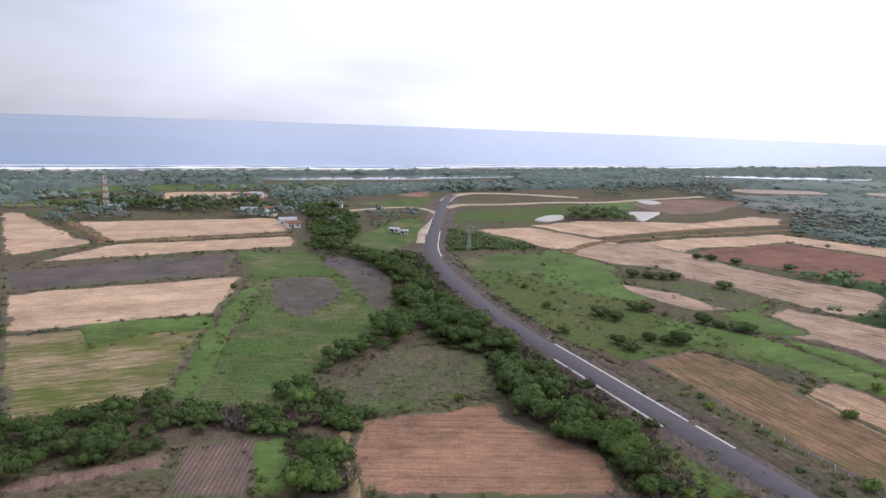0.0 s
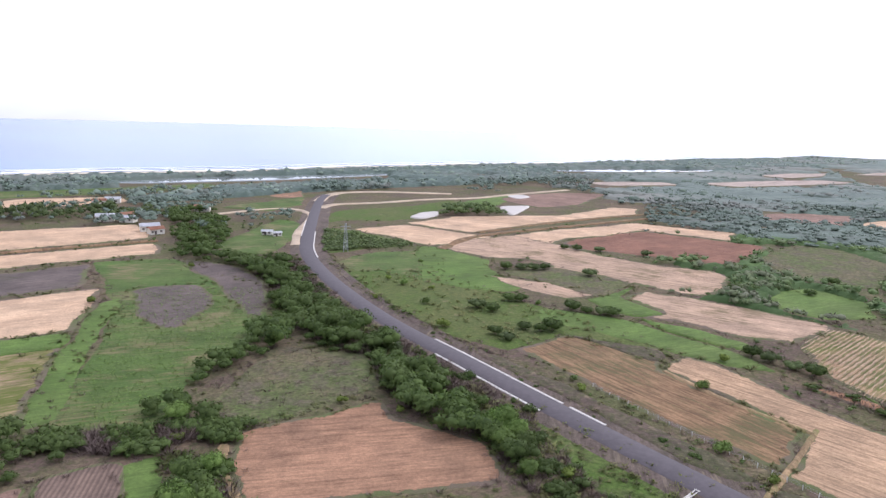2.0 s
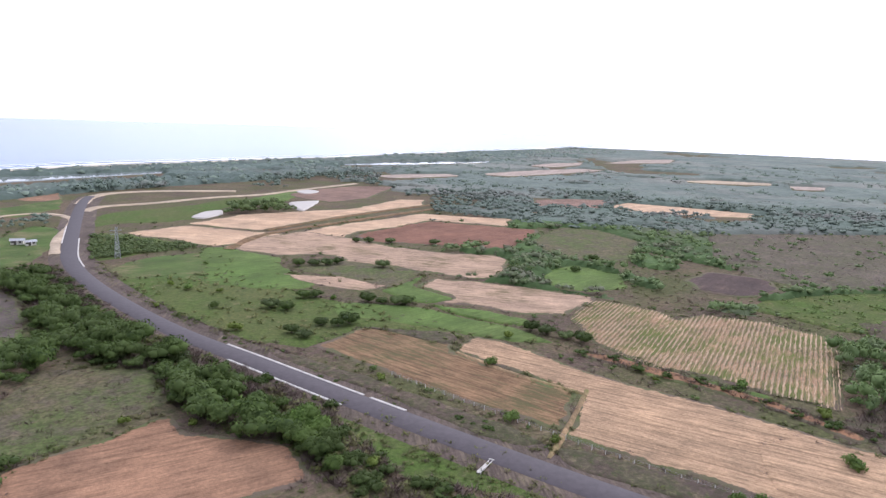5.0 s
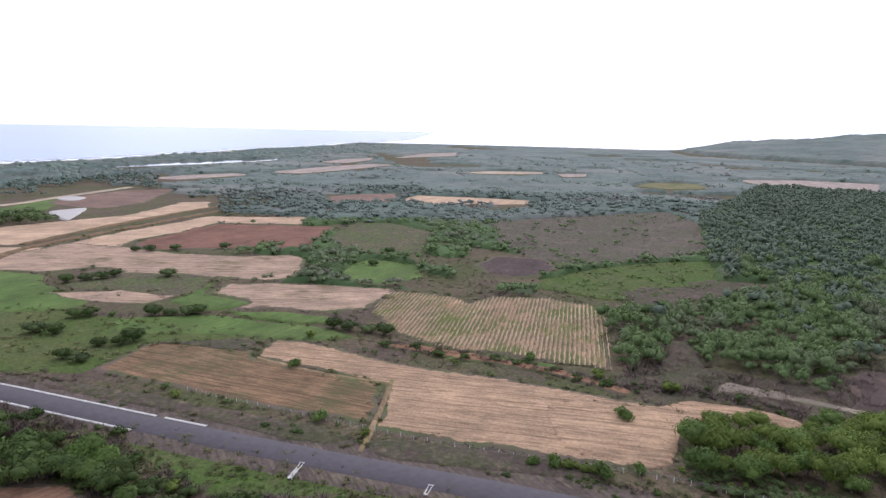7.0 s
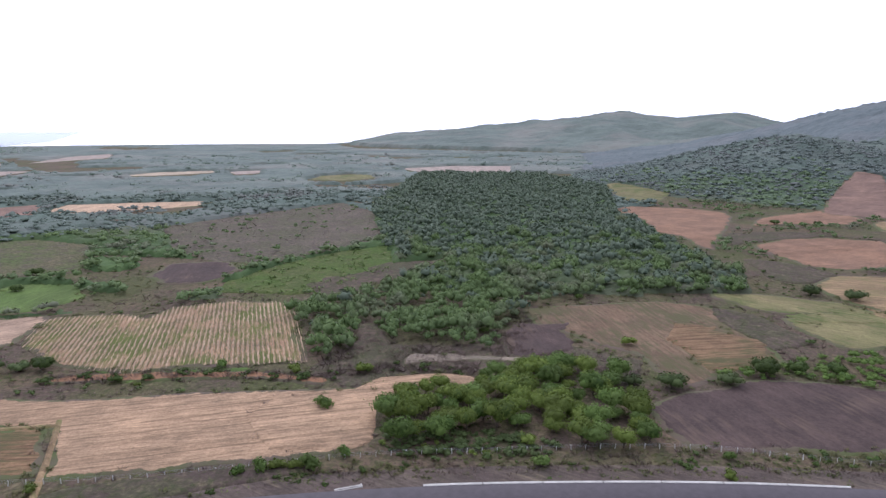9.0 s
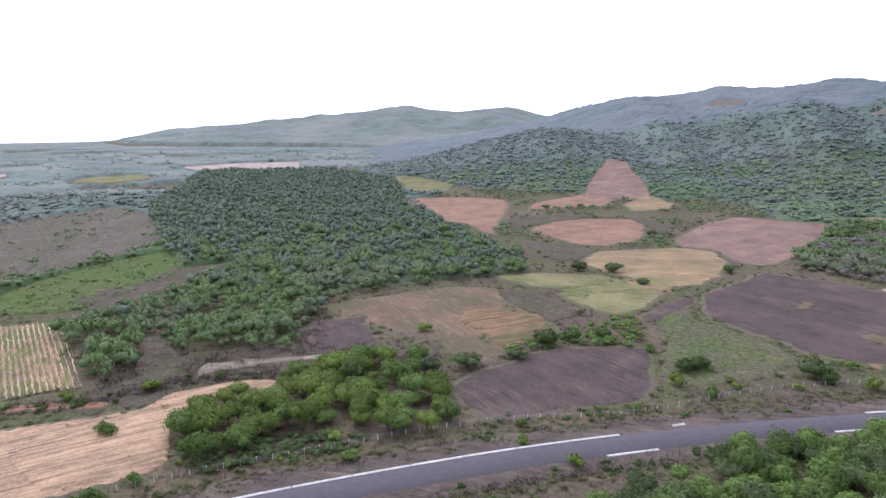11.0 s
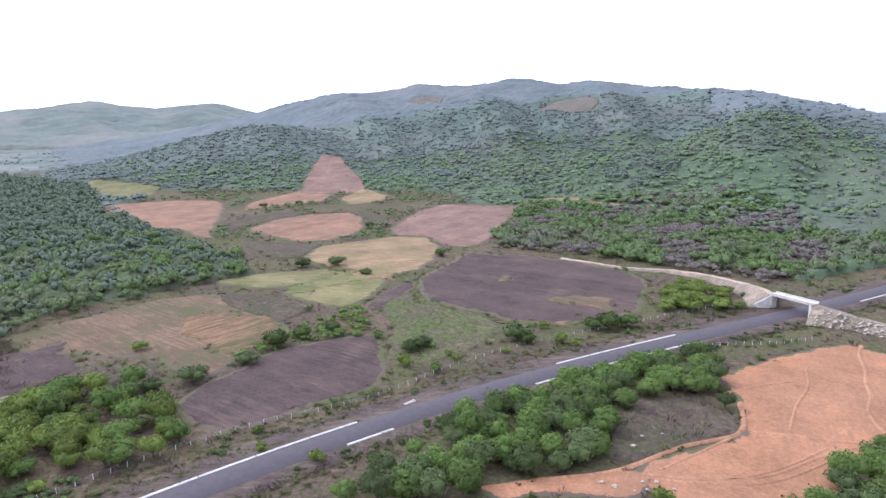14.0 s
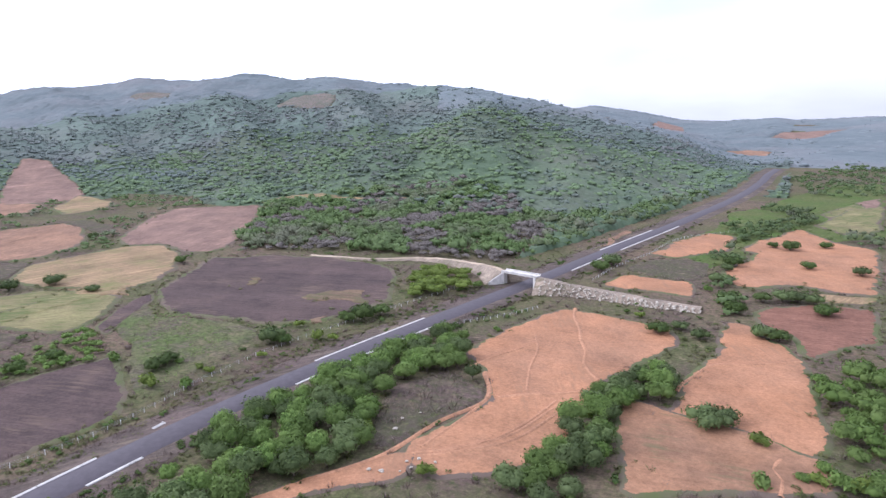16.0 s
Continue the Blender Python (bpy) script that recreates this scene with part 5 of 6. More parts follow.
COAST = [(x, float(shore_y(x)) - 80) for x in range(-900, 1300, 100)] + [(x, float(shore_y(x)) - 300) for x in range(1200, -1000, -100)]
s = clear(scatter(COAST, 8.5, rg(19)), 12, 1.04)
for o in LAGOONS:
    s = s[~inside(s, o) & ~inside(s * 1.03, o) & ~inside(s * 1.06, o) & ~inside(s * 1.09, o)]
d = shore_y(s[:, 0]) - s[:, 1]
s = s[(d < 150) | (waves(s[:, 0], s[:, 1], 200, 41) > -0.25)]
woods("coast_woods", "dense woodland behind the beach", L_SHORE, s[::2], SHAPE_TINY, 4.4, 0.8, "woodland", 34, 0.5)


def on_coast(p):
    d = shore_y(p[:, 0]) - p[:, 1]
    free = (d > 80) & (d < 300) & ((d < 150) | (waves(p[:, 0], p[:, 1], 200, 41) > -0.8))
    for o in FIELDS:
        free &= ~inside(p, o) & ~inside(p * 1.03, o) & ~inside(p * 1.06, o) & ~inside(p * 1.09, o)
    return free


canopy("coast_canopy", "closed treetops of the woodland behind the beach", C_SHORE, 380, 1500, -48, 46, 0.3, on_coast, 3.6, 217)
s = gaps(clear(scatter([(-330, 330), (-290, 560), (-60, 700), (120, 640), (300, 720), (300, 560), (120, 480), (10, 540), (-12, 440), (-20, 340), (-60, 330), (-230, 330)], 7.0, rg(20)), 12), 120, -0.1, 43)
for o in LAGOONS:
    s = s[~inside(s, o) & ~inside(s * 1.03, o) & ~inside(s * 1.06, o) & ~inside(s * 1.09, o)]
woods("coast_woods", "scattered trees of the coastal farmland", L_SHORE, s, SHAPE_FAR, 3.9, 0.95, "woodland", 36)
s = clear(scatter([(-230, 380), (-100, 400), (-90, 425), (-130, 440), (-225, 405)], 6.0, rg(22)), 10, 0.98)
woods("village_woods", "dark trees round the village", L_DARK, s, SHAPE_FAR, 4.4, 1.0, "woodland", 37)
s = clear(scatter([(-93, 422), (-62, 440), (-38, 300), (-45, 279), (-62, 295), (-72, 350)], 5.2, rg(23)), 10, 0.9)
woods("village_woods", "green trees between the village and the road", L_DEEP, s, SHAPE_MID, 3.6, 1.0, "woodland", 38)
s = scatter([(74, 411), (89, 453), (121, 455), (123, 424), (125, 412), (99, 413)], 5.5, rg(24))
woods("pond_woods", "dark tree clump beside the ponds", L_DARK, s, SHAPE_FAR, 4.2, 1.0, "woodland", 39)

s = gaps(clear(scatter(polar(290, 560, 90, 130), 5.5, rg(190)), 9, 1.02), 80, -0.1, 191)
s = s[~on_hill(s) & ~inside(s, FOREST_EAST) & ~inside(s, FOREST_NORTH)]
woods("bushes", "bushes and small trees between the ploughed slopes", L_FOREST, s, SHAPE_FAR, 2.4, 0.85, "bush", 192, 0.3)
s = clear(scatter([(163, -23), (182, -36), (189, -66), (166, -59), (160, -38)], 3.4, rg(193)), 7)
woods("bushes", "green bushes between the burnt field and the meadow", L_MID, s, SHAPE_MID, 1.7, 0.85, "bush", 194, 0.2)

# ---- low growth ----
s = gaps(clear(scatter(polar(60, 290, -50, 185), 2.9, rg(25)), 5.5), 40, -0.45, 45)
g1 = waves(s[:, 0], s[:, 1], 70, 47)
woods("low_scrub", "low green weeds and brush on rough ground", L_WEED, s[g1 > 0.1], SHAPE_WEED, 0.9, 0.7, "scrub", 40, 0.3)
woods("low_scrub", "leafless purplish brush on rough ground", L_TWIGS, s[g1 <= 0.1], SHAPE_TWIG, 1.1, 0.9, "scrub", 42, 0.3)
for k, (poly, gap, mat_, text, size) in enumerate((
        ([(140, 74), (165, 74), (164, 60), (173, 30), (211, 32), (215, 19), (180, 22), (170, -6), (150, -4), (156, 13), (152, 32), (141, 52), (132, 59)], 1.8, L_TWIGS, "leafless purplish brush behind the sandy field", 1.2),
        ([(181, -70), (202, -90), (177, -91), (158, -91), (144, -74), (138, -60)], 1.15, L_MID, "low green scrub beside the burnt field", 0.62),
        ([(5, 265), (47, 258), (76, 198), (83, 180), (70, 174), (50, 163), (36, 178), (18, 223)], 3.6, L_WEED, "low weeds on the rough pasture", 1.0),
        ([(-22, 138), (-12, 173), (12, 164), (14, 142), (-9, 127), (-20, 126)], 1.7, L_TWIGS, "low scrub covering the olive plot", 0.9),
        ([(-60, 240), (-19, 236), (-15, 198), (-20, 173), (-29, 148), (-30, 129), (-50, 129), (-60, 209)], 1.05, L_MID, "leafy weeds covering the green field", 0.5),
        ([(45, 132), (59, 109), (72, 78), (84, 50), (78, 46), (62, 78), (46, 93), (43, 117)], 2.2, L_WEED, "green weeds below the road", 0.8),
        ([(324, 263), (467, 213), (419, 164), (323, 124), (255, 148), (245, 172), (266, 211)], 4.5, L_TWIGS, "leafless grey brush on the eastern plot", 1.0),
        ([(199, 140), (214, 146), (247, 144), (284, 130), (305, 113), (258, 92), (222, 98), (206, 112)], 2.6, L_MID, "green scrub covering the plot beside the forest", 1.2),
        ([(142, 72), (168, 78), (179, 74), (159, 61), (169, 49), (174, 37), (193, 34), (207, 32), (166, 23), (160, 2), (150, 4), (153, 17), (158, 28), (154, 37), (152, 50), (147, 60)], 1.3, L_TWIGS, "dense leafless brush before the forest edge", 1.5),
        ([(79, -76), (84, -72), (100, -94), (94, -108), (80, -104), (80, -88)], 1.7, L_TWIGS, "grey leafless brush below the trees", 1.5))):
    s = gaps(scatter(poly, gap, rg(50 + k)), 26 if gap > 1.2 else 14, -0.25 if gap > 1.2 else -0.8, 50 + k)
    woods("low_scrub", text, mat_, s, SHAPE_TWIG if mat_ is L_TWIGS else SHAPE_LEAF if gap < 1.2 else SHAPE_WEED, size, 0.9, "scrub", 60 + k, 0.25 * size)


def along(line, gap, lo, hi, rng):
    """Spots beside a line, between lo and hi metres off it on either side."""
    p = smooth_line(line, gap)
    t = np.gradient(p, axis=0)
    t /= np.hypot(t[:, 0], t[:, 1])[:, None] + 1e-6
    off = rng.uniform(lo, hi, len(p)) * np.sign(rng.uniform(-1, 1, len(p)))
    return p + np.stack([t[:, 1], -t[:, 0]], 1) * off[:, None]


def beside(line, gap, lo, hi, rng):
    """Spots on one side of a line, between lo and hi metres to its right."""
    p = smooth_line(line, gap)
    t = np.gradient(p, axis=0)
    t /= np.hypot(t[:, 0], t[:, 1])[:, None] + 1e-6
    return p + np.stack([t[:, 1], -t[:, 0]], 1) * rng.uniform(lo, hi, len(p))[:, None]


def brush(line, lo, hi, layers, seed, size, green, text):
    """A tangle of leafless brush, weeds and bushes beside a line, in patches."""
    q = clear(np.vstack([beside(line, 0.9, lo, hi, rg(seed + i)) for i in range(layers)]), 4.3)
    w = waves(q[:, 0], q[:, 1], 17, seed) + rg(seed).normal(0, 0.35, len(q))
    woods("roadside_brush", "leafless purplish brush " + text, L_TWIGS, q[w < -0.05], SHAPE_TWIG, 1.35 * size, 0.8, "scrub", seed + 50, 0.2)
    woods("roadside_brush", "olive weeds and dry grass " + text, L_WEED, q[(w >= -0.05) & (w < green)], SHAPE_WEED, 0.8 * size, 0.8, "weeds", seed + 51, 0.15)
    woods("roadside_brush", "dark green bushes " + text, L_DEEP, q[w >= green], SHAPE_MID, 1.15 * size, 0.85, "bush", seed + 52, 0.25)


SOUTH_ROAD = [p for p in ROAD if 25 < p[1] < 300]
brush(SOUTH_ROAD, -26.0, -4.4, 20, 300, 1.25, 0.55, "between the road and the tilled field")
brush(SOUTH_ROAD, 4.2, 11.0, 9, 330, 0.62, 1.1, "between the road and the stubble fields")
brush([(-51.5, 123.2), (-42.2, 122.6), (-31.4, 120.3), (-25.2, 125.6), (-18.3, 123.0), (-9.5, 120.5)], -4.0, 4.0, 9, 420, 1.7, 0.15, "below the weedy field")
brush([(-29.9, 114.1), (-24.7, 112.7), (-19.5, 110.4), (-16.5, 103.6), (-14.9, 98.5)], -3.0, 3.0, 8, 450, 1.5, 0.75, "between the furrowed and the tilled field")
brush([p for p in ROAD if -200 < p[1] < 40], 4.2, 15.0, 9, 360, 0.62, 1.0, "between the road and the fence")
brush([p for p in ROAD if -200 < p[1] < 40], -9.0, -4.2, 6, 390, 0.7, 0.8, "below the road")
NEAR_ROAD = [p for p in ROAD if -340 < p[1] < 260]
s = np.vstack([along(NEAR_ROAD, 0.7, 5.0, 11.0, rg(120 + i)) for i in range(5)])
g1 = waves(s[:, 0], s[:, 1], 22, 121) + rg(122).normal(0, 0.4, len(s))
woods("verge_weeds", "green weeds along the road verge", L_WEED, s[(g1 > 0.05) & (g1 < 0.7)], SHAPE_WEED, 0.7, 0.8, "weeds", 123, 0.15)
woods("verge_weeds", "dry brown grass along the road verge", L_TWIGS, s[g1 < -0.35], SHAPE_TWIG, 0.8, 0.8, "weeds", 124, 0.15)
woods("verge_weeds", "small green bushes along the road verge", L_DEEP, s[g1 > 1.15], SHAPE_MID, 0.95, 0.8, "weeds", 125, 0.2)
EDGES = [np.array(o, float) for o in FIELDS if np.hypot(*np.mean(np.array(o, float), 0)) < 420]
spots = []
for k, o in enumerate(EDGES):
    far = np.hypot(*o.mean(0))
    for a, b in zip(o, np.roll(o, -1, 0)):
        n = int(np.hypot(*(b - a)) / (0.9 + far / 160))
        t = rg(130 + k).uniform(0, 1, n)[:, None]
        spots.append(a + (b - a) * t + rg(131 + k).normal(0, 0.7 + far / 300, (n, 2)))
s = np.vstack(spots)
keep = np.ones(len(s), bool)
for p in ROAD_LINE:
    keep &= np.hypot(s[:, 0] - p[0], s[:, 1] - p[1]) > 5.5
s = s[keep]
g1 = waves(s[:, 0], s[:, 1], 45, 132)
woods("edge_weeds", "green weeds along the field edges", L_WEED, s[g1 > 0.1], SHAPE_WEED, 0.85, 0.9, "weeds", 133, 0.15)
woods("edge_weeds", "dry twigs along the field edges", L_TWIGS, s[g1 <= 0.1], SHAPE_TWIG, 0.9, 0.9, "weeds", 134, 0.15)
s = gaps(clear(scatter(polar(70, 420, -48, 180), 6.5, rg(140)), 8), 55, 0.2, 141)
woods("bushes", "small green bushes on rough ground", L_DEEP, s[::2], SHAPE_FAR, 1.35, 0.75, "bush", 142, 0.25)
woods("bushes", "small dull bushes on rough ground", L_DEEP, s[1::2], SHAPE_FAR, 1.2, 0.75, "bush", 143, 0.25)

# ---- single trees ----
def make_tree(label, leaves, radius, height, seed, bare=0.28, group="", at=(0, 0), lobes=13, cards=1100):
    """A tree on its own: a trunk with limbs and a crown of many leaf clumps. Height is that of its top."""
    rng = rg(seed)
    ob = new("tree")
    tagged(ob, label, "tree", group)
    ob.matrix_basis = pose(at[0], at[1], float(land(*at)), 0, 0, rng.uniform(0, 360))
    bm = bmesh.new()
    fork = height * bare
    rod(bm, (0, 0, -0.4), (0.1, 0, fork), height * 0.045, height * 0.03, 7)
    for i in range(5):
        a = i * 1.257 + rng.uniform(-0.4, 0.4)
        mid = (math.cos(a) * radius * 0.3, math.sin(a) * radius * 0.3, fork + height * 0.22)
        end = (math.cos(a) * radius * 0.7, math.sin(a) * radius * 0.7, fork + height * rng.uniform(0.32, 0.48))
        rod(bm, (0.1, 0, fork * 0.92), mid, height * 0.024, height * 0.016, 5)
        rod(bm, mid, end, height * 0.016, height * 0.006, 5)
    part("trunk", bm, M_BARK, ob)
    high = height * (1 - bare) * 0.62
    v, f, m = crown_shape(rng, lobes, cards, radius, high, radius * 0.105, True)
    v[:, 2] += height - high * 0.95
    c = new("crown", mesh_of("crown", v, f, leaves, normals=m))
    c.parent = ob
    return ob


def stand(trees, spots, seed, lo=0.75, hi=1.2):
    """Copies of the trees at the spots, turned and scaled."""
    rng = rg(seed)
    for x, y in spots:
        t = trees[rng.integers(len(trees))]
        k = rng.uniform(lo, hi)
        copy_thing(t, pose(x, y, float(land(x, y)), 0, 0, rng.uniform(0, 360)) @ Matrix.Diagonal((k, k, k * rng.uniform(0.85, 1.15), 1)))


GROVE = [(110, 41), (119, 47), (132, 48), (140, 43), (140, 33), (150, 33), (157, 24), (158, 13), (158, 2), (149, -2), (133, -6), (128, -11), (122, -11), (120, -3), (119, 2), (119, 8), (125, 14), (119, 23), (118, 31), (108, 35)]
BELT = [(109, -54), (109, -69), (115, -90), (117, -106), (117, -125), (115, -134), (85, -109), (80, -97), (94, -102), (99, -92), (87, -82), (79, -71), (81, -63), (80, -54), (83, -43), (92, -27), (96, -33), (100, -41), (102, -50)]
HEDGE = [(57, -76), (59, -98), (62, -118), (62, -138), (58, -145), (50, -128), (54, -113), (49, -95), (46, -80), (54, -73)]
grove = [make_tree("broad yellow-green tree in a dense grove", (L_BRIGHT, L_BRIGHT, L_MID)[i], 2.7, 5.0, 101 + i, 0.14, "grove beside the sandy field", p) for i, p in enumerate(((130, 30), (126, 12), (138, 14)))]
stand(grove, scatter(GROVE, 4.5, rg(71), 0.9), 71, 0.62, 1.35)
belt = [make_tree("green leafy tree in the belt below the road", (L_MID, L_DARK, L_MID)[i], 2.6, 4.8, 111 + i, 0.08, "tree belt along the road", p) for i, p in enumerate(((97, -60), (103, -85), (101, -105)))]
stand(belt, clear(scatter(BELT, 4.4, rg(72), 0.8), 7.2), 72, 0.75, 1.3)
hedge = [make_tree("dark green tree in the hedge between bare fields", (L_MID, L_DARK)[i], 2.8, 5.0, 121 + i, 0.06, "hedge between the bare fields", p) for i, p in enumerate(((57, -110), (52, -90)))]
stand(hedge, scatter(HEDGE, 4.2, rg(73), 0.8), 73, 0.75, 1.15)
SHAPE_NEAR = [crown_shape(g, 8, 420, 1.0, 0.85, 0.12, True) for i in range(5)]
s = scatter([(27, -160), (18, -172), (10, -112), (13, -112), (19, -128), (25, -147)], 4.6, rg(74), 0.8)
woods("tree_belt", "bushy green trees at the bare field's edge", L_MID, s, SHAPE_NEAR, 3.2, 0.9, "woodland", 74)
RIVER = [[(-42, 290), (-14, 282), (-12, 258), (-19, 238), (-34, 262)], [(-13, 293), (-5, 276), (3, 233), (11, 197), (21, 177), (25, 166), (28, 141), (35, 131), (35, 115), (29, 112), (23, 118), (16, 131), (14, 158), (-5, 178), (-13, 190), (-18, 245)], [(-30, 149), (-27, 168), (-14, 190), (-9, 172), (-20, 158), (-26, 141)]]
s = clear(np.vstack([scatter(poly, 4.6, rg(75 + k), 0.8) for k, poly in enumerate(RIVER)]), 11)
woods("tree_belt", "dense leafy green tree belt above the road bend", L_DEEP, s, SHAPE_NEAR, 3.3, 1.0, "woodland", 75)
s = scatter([(158, -156), (168, -180), (152, -182), (136, -166), (140, -144)], 4.6, rg(85), 0.8)
woods("tree_belt", "bright green bushes between field and road", L_BRIGHT, s, SHAPE_NEAR, 3.0, 0.8, "woodland", 85)
UNDER = [(106.6, 42.3), (117.5, 45), (115.4, 36.7), (118.5, 27.4), (118.6, 10.7), (113.1, 10.3), (110.6, 20), (108.1, 30), (104.8, 38.3)]
s = clear(scatter(UNDER, 1.9, rg(195)), 5)
k = waves(s[:, 0], s[:, 1], 9, 196)
woods("undergrowth", "dark grey-green shrubs under the grove's edge", L_DARK, s[k < 0.5], SHAPE_MID, 1.35, 0.8, "bush", 197, 0.2)
woods("undergrowth", "bright green shrubs under the grove's edge", L_BRIGHT, s[k >= 0.5], SHAPE_MID, 1.6, 0.85, "bush", 198, 0.2)
s = scatter([(22, 170), (27, 162), (31, 142), (25, 138), (21, 156)], 3.0, rg(175))
woods("leafless_bushes", "leafless purplish bushes beside the tree belt", L_TWIGS, s, SHAPE_TWIG, 2.6, 0.9, "bush", 176)
GULLY = [(116, 130), (124, 111), (130, 98), (133, 85), (134, 77), (136, 69.2), (139.6, 65.2), (145.3, 57), (148.5, 48), (150, 34)]
s = np.vstack([along(GULLY, 0.8, 0.0, 2.6, rg(177 + i)) for i in range(3)])
woods("gully_brush", "dark leafless brush along the dry gully", L_TWIGS, s, SHAPE_TWIG, 1.3, 0.9, "scrub", 178)
woods("gully_brush", "small green bushes along the dry gully", L_DEEP, s[::9], SHAPE_MID, 1.3, 0.8, "bush", 179)
s = scatter([(324, 263), (467, 213), (419, 164), (323, 124), (255, 148), (245, 172), (266, 211)], 9.0, rg(180))
woods("bushes", "green bushes on the leafless eastern plot", L_FOREST, gaps(s, 60, 0.1, 181), SHAPE_FAR, 2.2, 0.8, "bush", 182)
south = [make_tree("green tree with grey twigs beside the tilled field", (L_MID, L_DEEP)[i], 2.9, 5.0, 141 + i, 0.18, "trees beside the tilled field", p) for i, p in enumerate(((22, 140), (34, 106)))]
stand(south, clear(scatter([(33, 124), (39, 117), (43, 106), (41, 98), (35, 98), (31, 112)], 3.8, rg(79), 0.8), 7), 79)
west = [make_tree("bushy green tree along the western field edge", (L_DEEP, L_MID)[i], 2.8, 4.4, 151 + i, 0.12, "trees along the western field", p) for i, p in enumerate(((-60, 112), (-28, 130)))]
s = np.vstack([scatter([(-84, 114), (-56, 125), (-41, 123), (-46, 114), (-52, 106), (-70, 94)], 4.4, rg(80), 0.8), scatter([(-37, 134), (-23, 137), (-20, 122), (-31, 123)], 4.4, rg(81), 0.8)])
woods("tree_belt", "bushy green trees along the western field", L_DEEP, s, SHAPE_NEAR, 2.8, 0.95, "woodland", 80)
stand(west, scatter([(-25, 108), (-18, 110), (-15, 97), (-22, 96)], 4.0, rg(82), 0.8), 82)
lone = [make_tree("dark round tree standing alone in the fields", (L_DARK, L_DEEP)[i], 3.4, 4.2, 161 + i, 0.02, "lone field trees", p, 11, 800) for i, p in enumerate(((108, 246), (138, -127)))]
LONE = [(119, 304), (124, 300), (134, 296), (153, 285), (169, 271), (77, 261), (83, 260), (88, 258), (93, 259), (82, 199), (86, 196), (90, 193), (93, 192), (64, 212), (68, 211)]
LONE += [(51, 204), (55, 200), (60, 181), (64, 178), (68, 179), (50, 177), (52, 172), (115, 152), (117, 147), (120, 142), (122, 137), (155, 218), (163, 219), (181, 252), (203, 225), (181, 211), (172, 219)]
stand(lone, LONE, 83, 0.7, 1.05)
LONE_NORTH = [(168, -34), (172, -42), (174, -51), (159, -25), (153, -12), (152, -3), (148, -64), (150, -68), (140, -94), (143, -93), (141, -117), (139, -121), (256, -64), (252, -77), (232, -82), (331, -120), (438, -86), (440, -110), (249, -122)]
LONE_NORTH += [(69, -164), (66, -171), (59, -167), (40, -119), (38, -122), (57, -266), (40, -267), (71, -297), (57, -212), (52, -216), (49, -219), (44, -219), (47, -178), (43, -178), (39, -209), (78, -298), (61, -311), (79, -245), (76, -227), (60, -195), (116, -227), (115, -216), (82, -262), (80, -254), (73, -228), (66, -206)]
stand(lone, LONE_NORTH, 84, 0.7, 1.2)


def make_shrub(label, leaves, seed, group, at):
    v, f, m = crown_shape(rg(seed), 5, 300, 1.3, 1.1, 0.26, True)
    v[:, 2] += 0.75
    ob = new("shrub", mesh_of("shrub", v, f, leaves, normals=m))
    ob.matrix_basis = pose(*at, float(land(*at)))
    return tagged(ob, label, "shrub", group)


shrubs = [make_shrub("bright green shrub beside the road", L_BRIGHT, 171, "roadside shrubs", (114, -19)), make_shrub("green shrub in the rough grass", L_MID, 172, "roadside shrubs", (121, -20))]
SHRUBS = [(92, 63), (94, 60), (95, 57), (96, 54), (97, 52), (103, 48), (105, -27), (121, 61), (142, 60), (59, 135), (139, -58), (148, -70), (135, -102), (162, -60), (134, -64), (141, -71), (181, -2), (30, -118), (26, -105), (21, -111), (19, -111), (16, -112), (14, -113), (19, -116), (105, 149), (36, 185), (35, 211), (40, 230), (26, 245), (31, 237), (43, 277), (-71, 220), (-50, 270)]
stand(shrubs, SHRUBS, 86, 0.9, 2.0)
stand(shrubs, gaps(clear(scatter(polar(85, 230, -40, 170), 11.0, rg(87)), 6.5), 30, 0.45, 88), 88, 0.6, 1.5)

# ---- orchard ----
ROWS = []
for i in range(14):
    a, b = np.array((4 + i * 3.1, 361 - i * 3.2)), np.array((3 + i * 3.1, 301 + i * 1.0))
    ROWS += [a + (b - a) * t for t in np.arange(0, 1, 2.2 / max(6, np.hypot(*(b - a))))]
woods("orchard_trees", "small dark green orchard trees in straight rows", L_DARK, np.array(ROWS), SHAPE_FAR, 2.4, 0.6, "orchard", 89, 0.3)


# ---- road furniture ----
def sweep(name, line, profile, material, parent, lift=0.42, label=""):
    """A profile of (across, up) points drawn along a line; across is measured to the line's right."""
    p = np.asarray(line, float)
    t = np.gradient(p, axis=0)
    t /= np.hypot(t[:, 0], t[:, 1])[:, None]
    nrm = np.stack([t[:, 1], -t[:, 0]], 1)
    z0 = land(p[:, 0], p[:, 1]) + lift
    k, n = len(profile), len(p)
    v = np.concatenate([np.column_stack([p + nrm * a, z0 + u]) for a, u in profile])
    f = []
    for i in range(k - 1):
        f += [(i * n + j, i * n + j + 1, (i + 1) * n + j + 1, (i + 1) * n + j) for j in range(n - 1)]
    ob = new(name, mesh_of(name, v, f, material))
    ob.parent = parent
    return tagged(ob, label)


FINE_ROAD = smooth_line(ROAD, 2.0)
rng = rg(90)
verge = sweep("road_verge", smooth_line(ROAD, 4.0), [(-7.5, -0.40), (-4.3, -0.10), (0, -0.06), (4.3, -0.10), (9.5, -0.36), (9.8, -0.42)], M_VERGE, None, 0.42, "brown weedy earth verge along the road")
tagged(verge, category="verge", kind="structure")


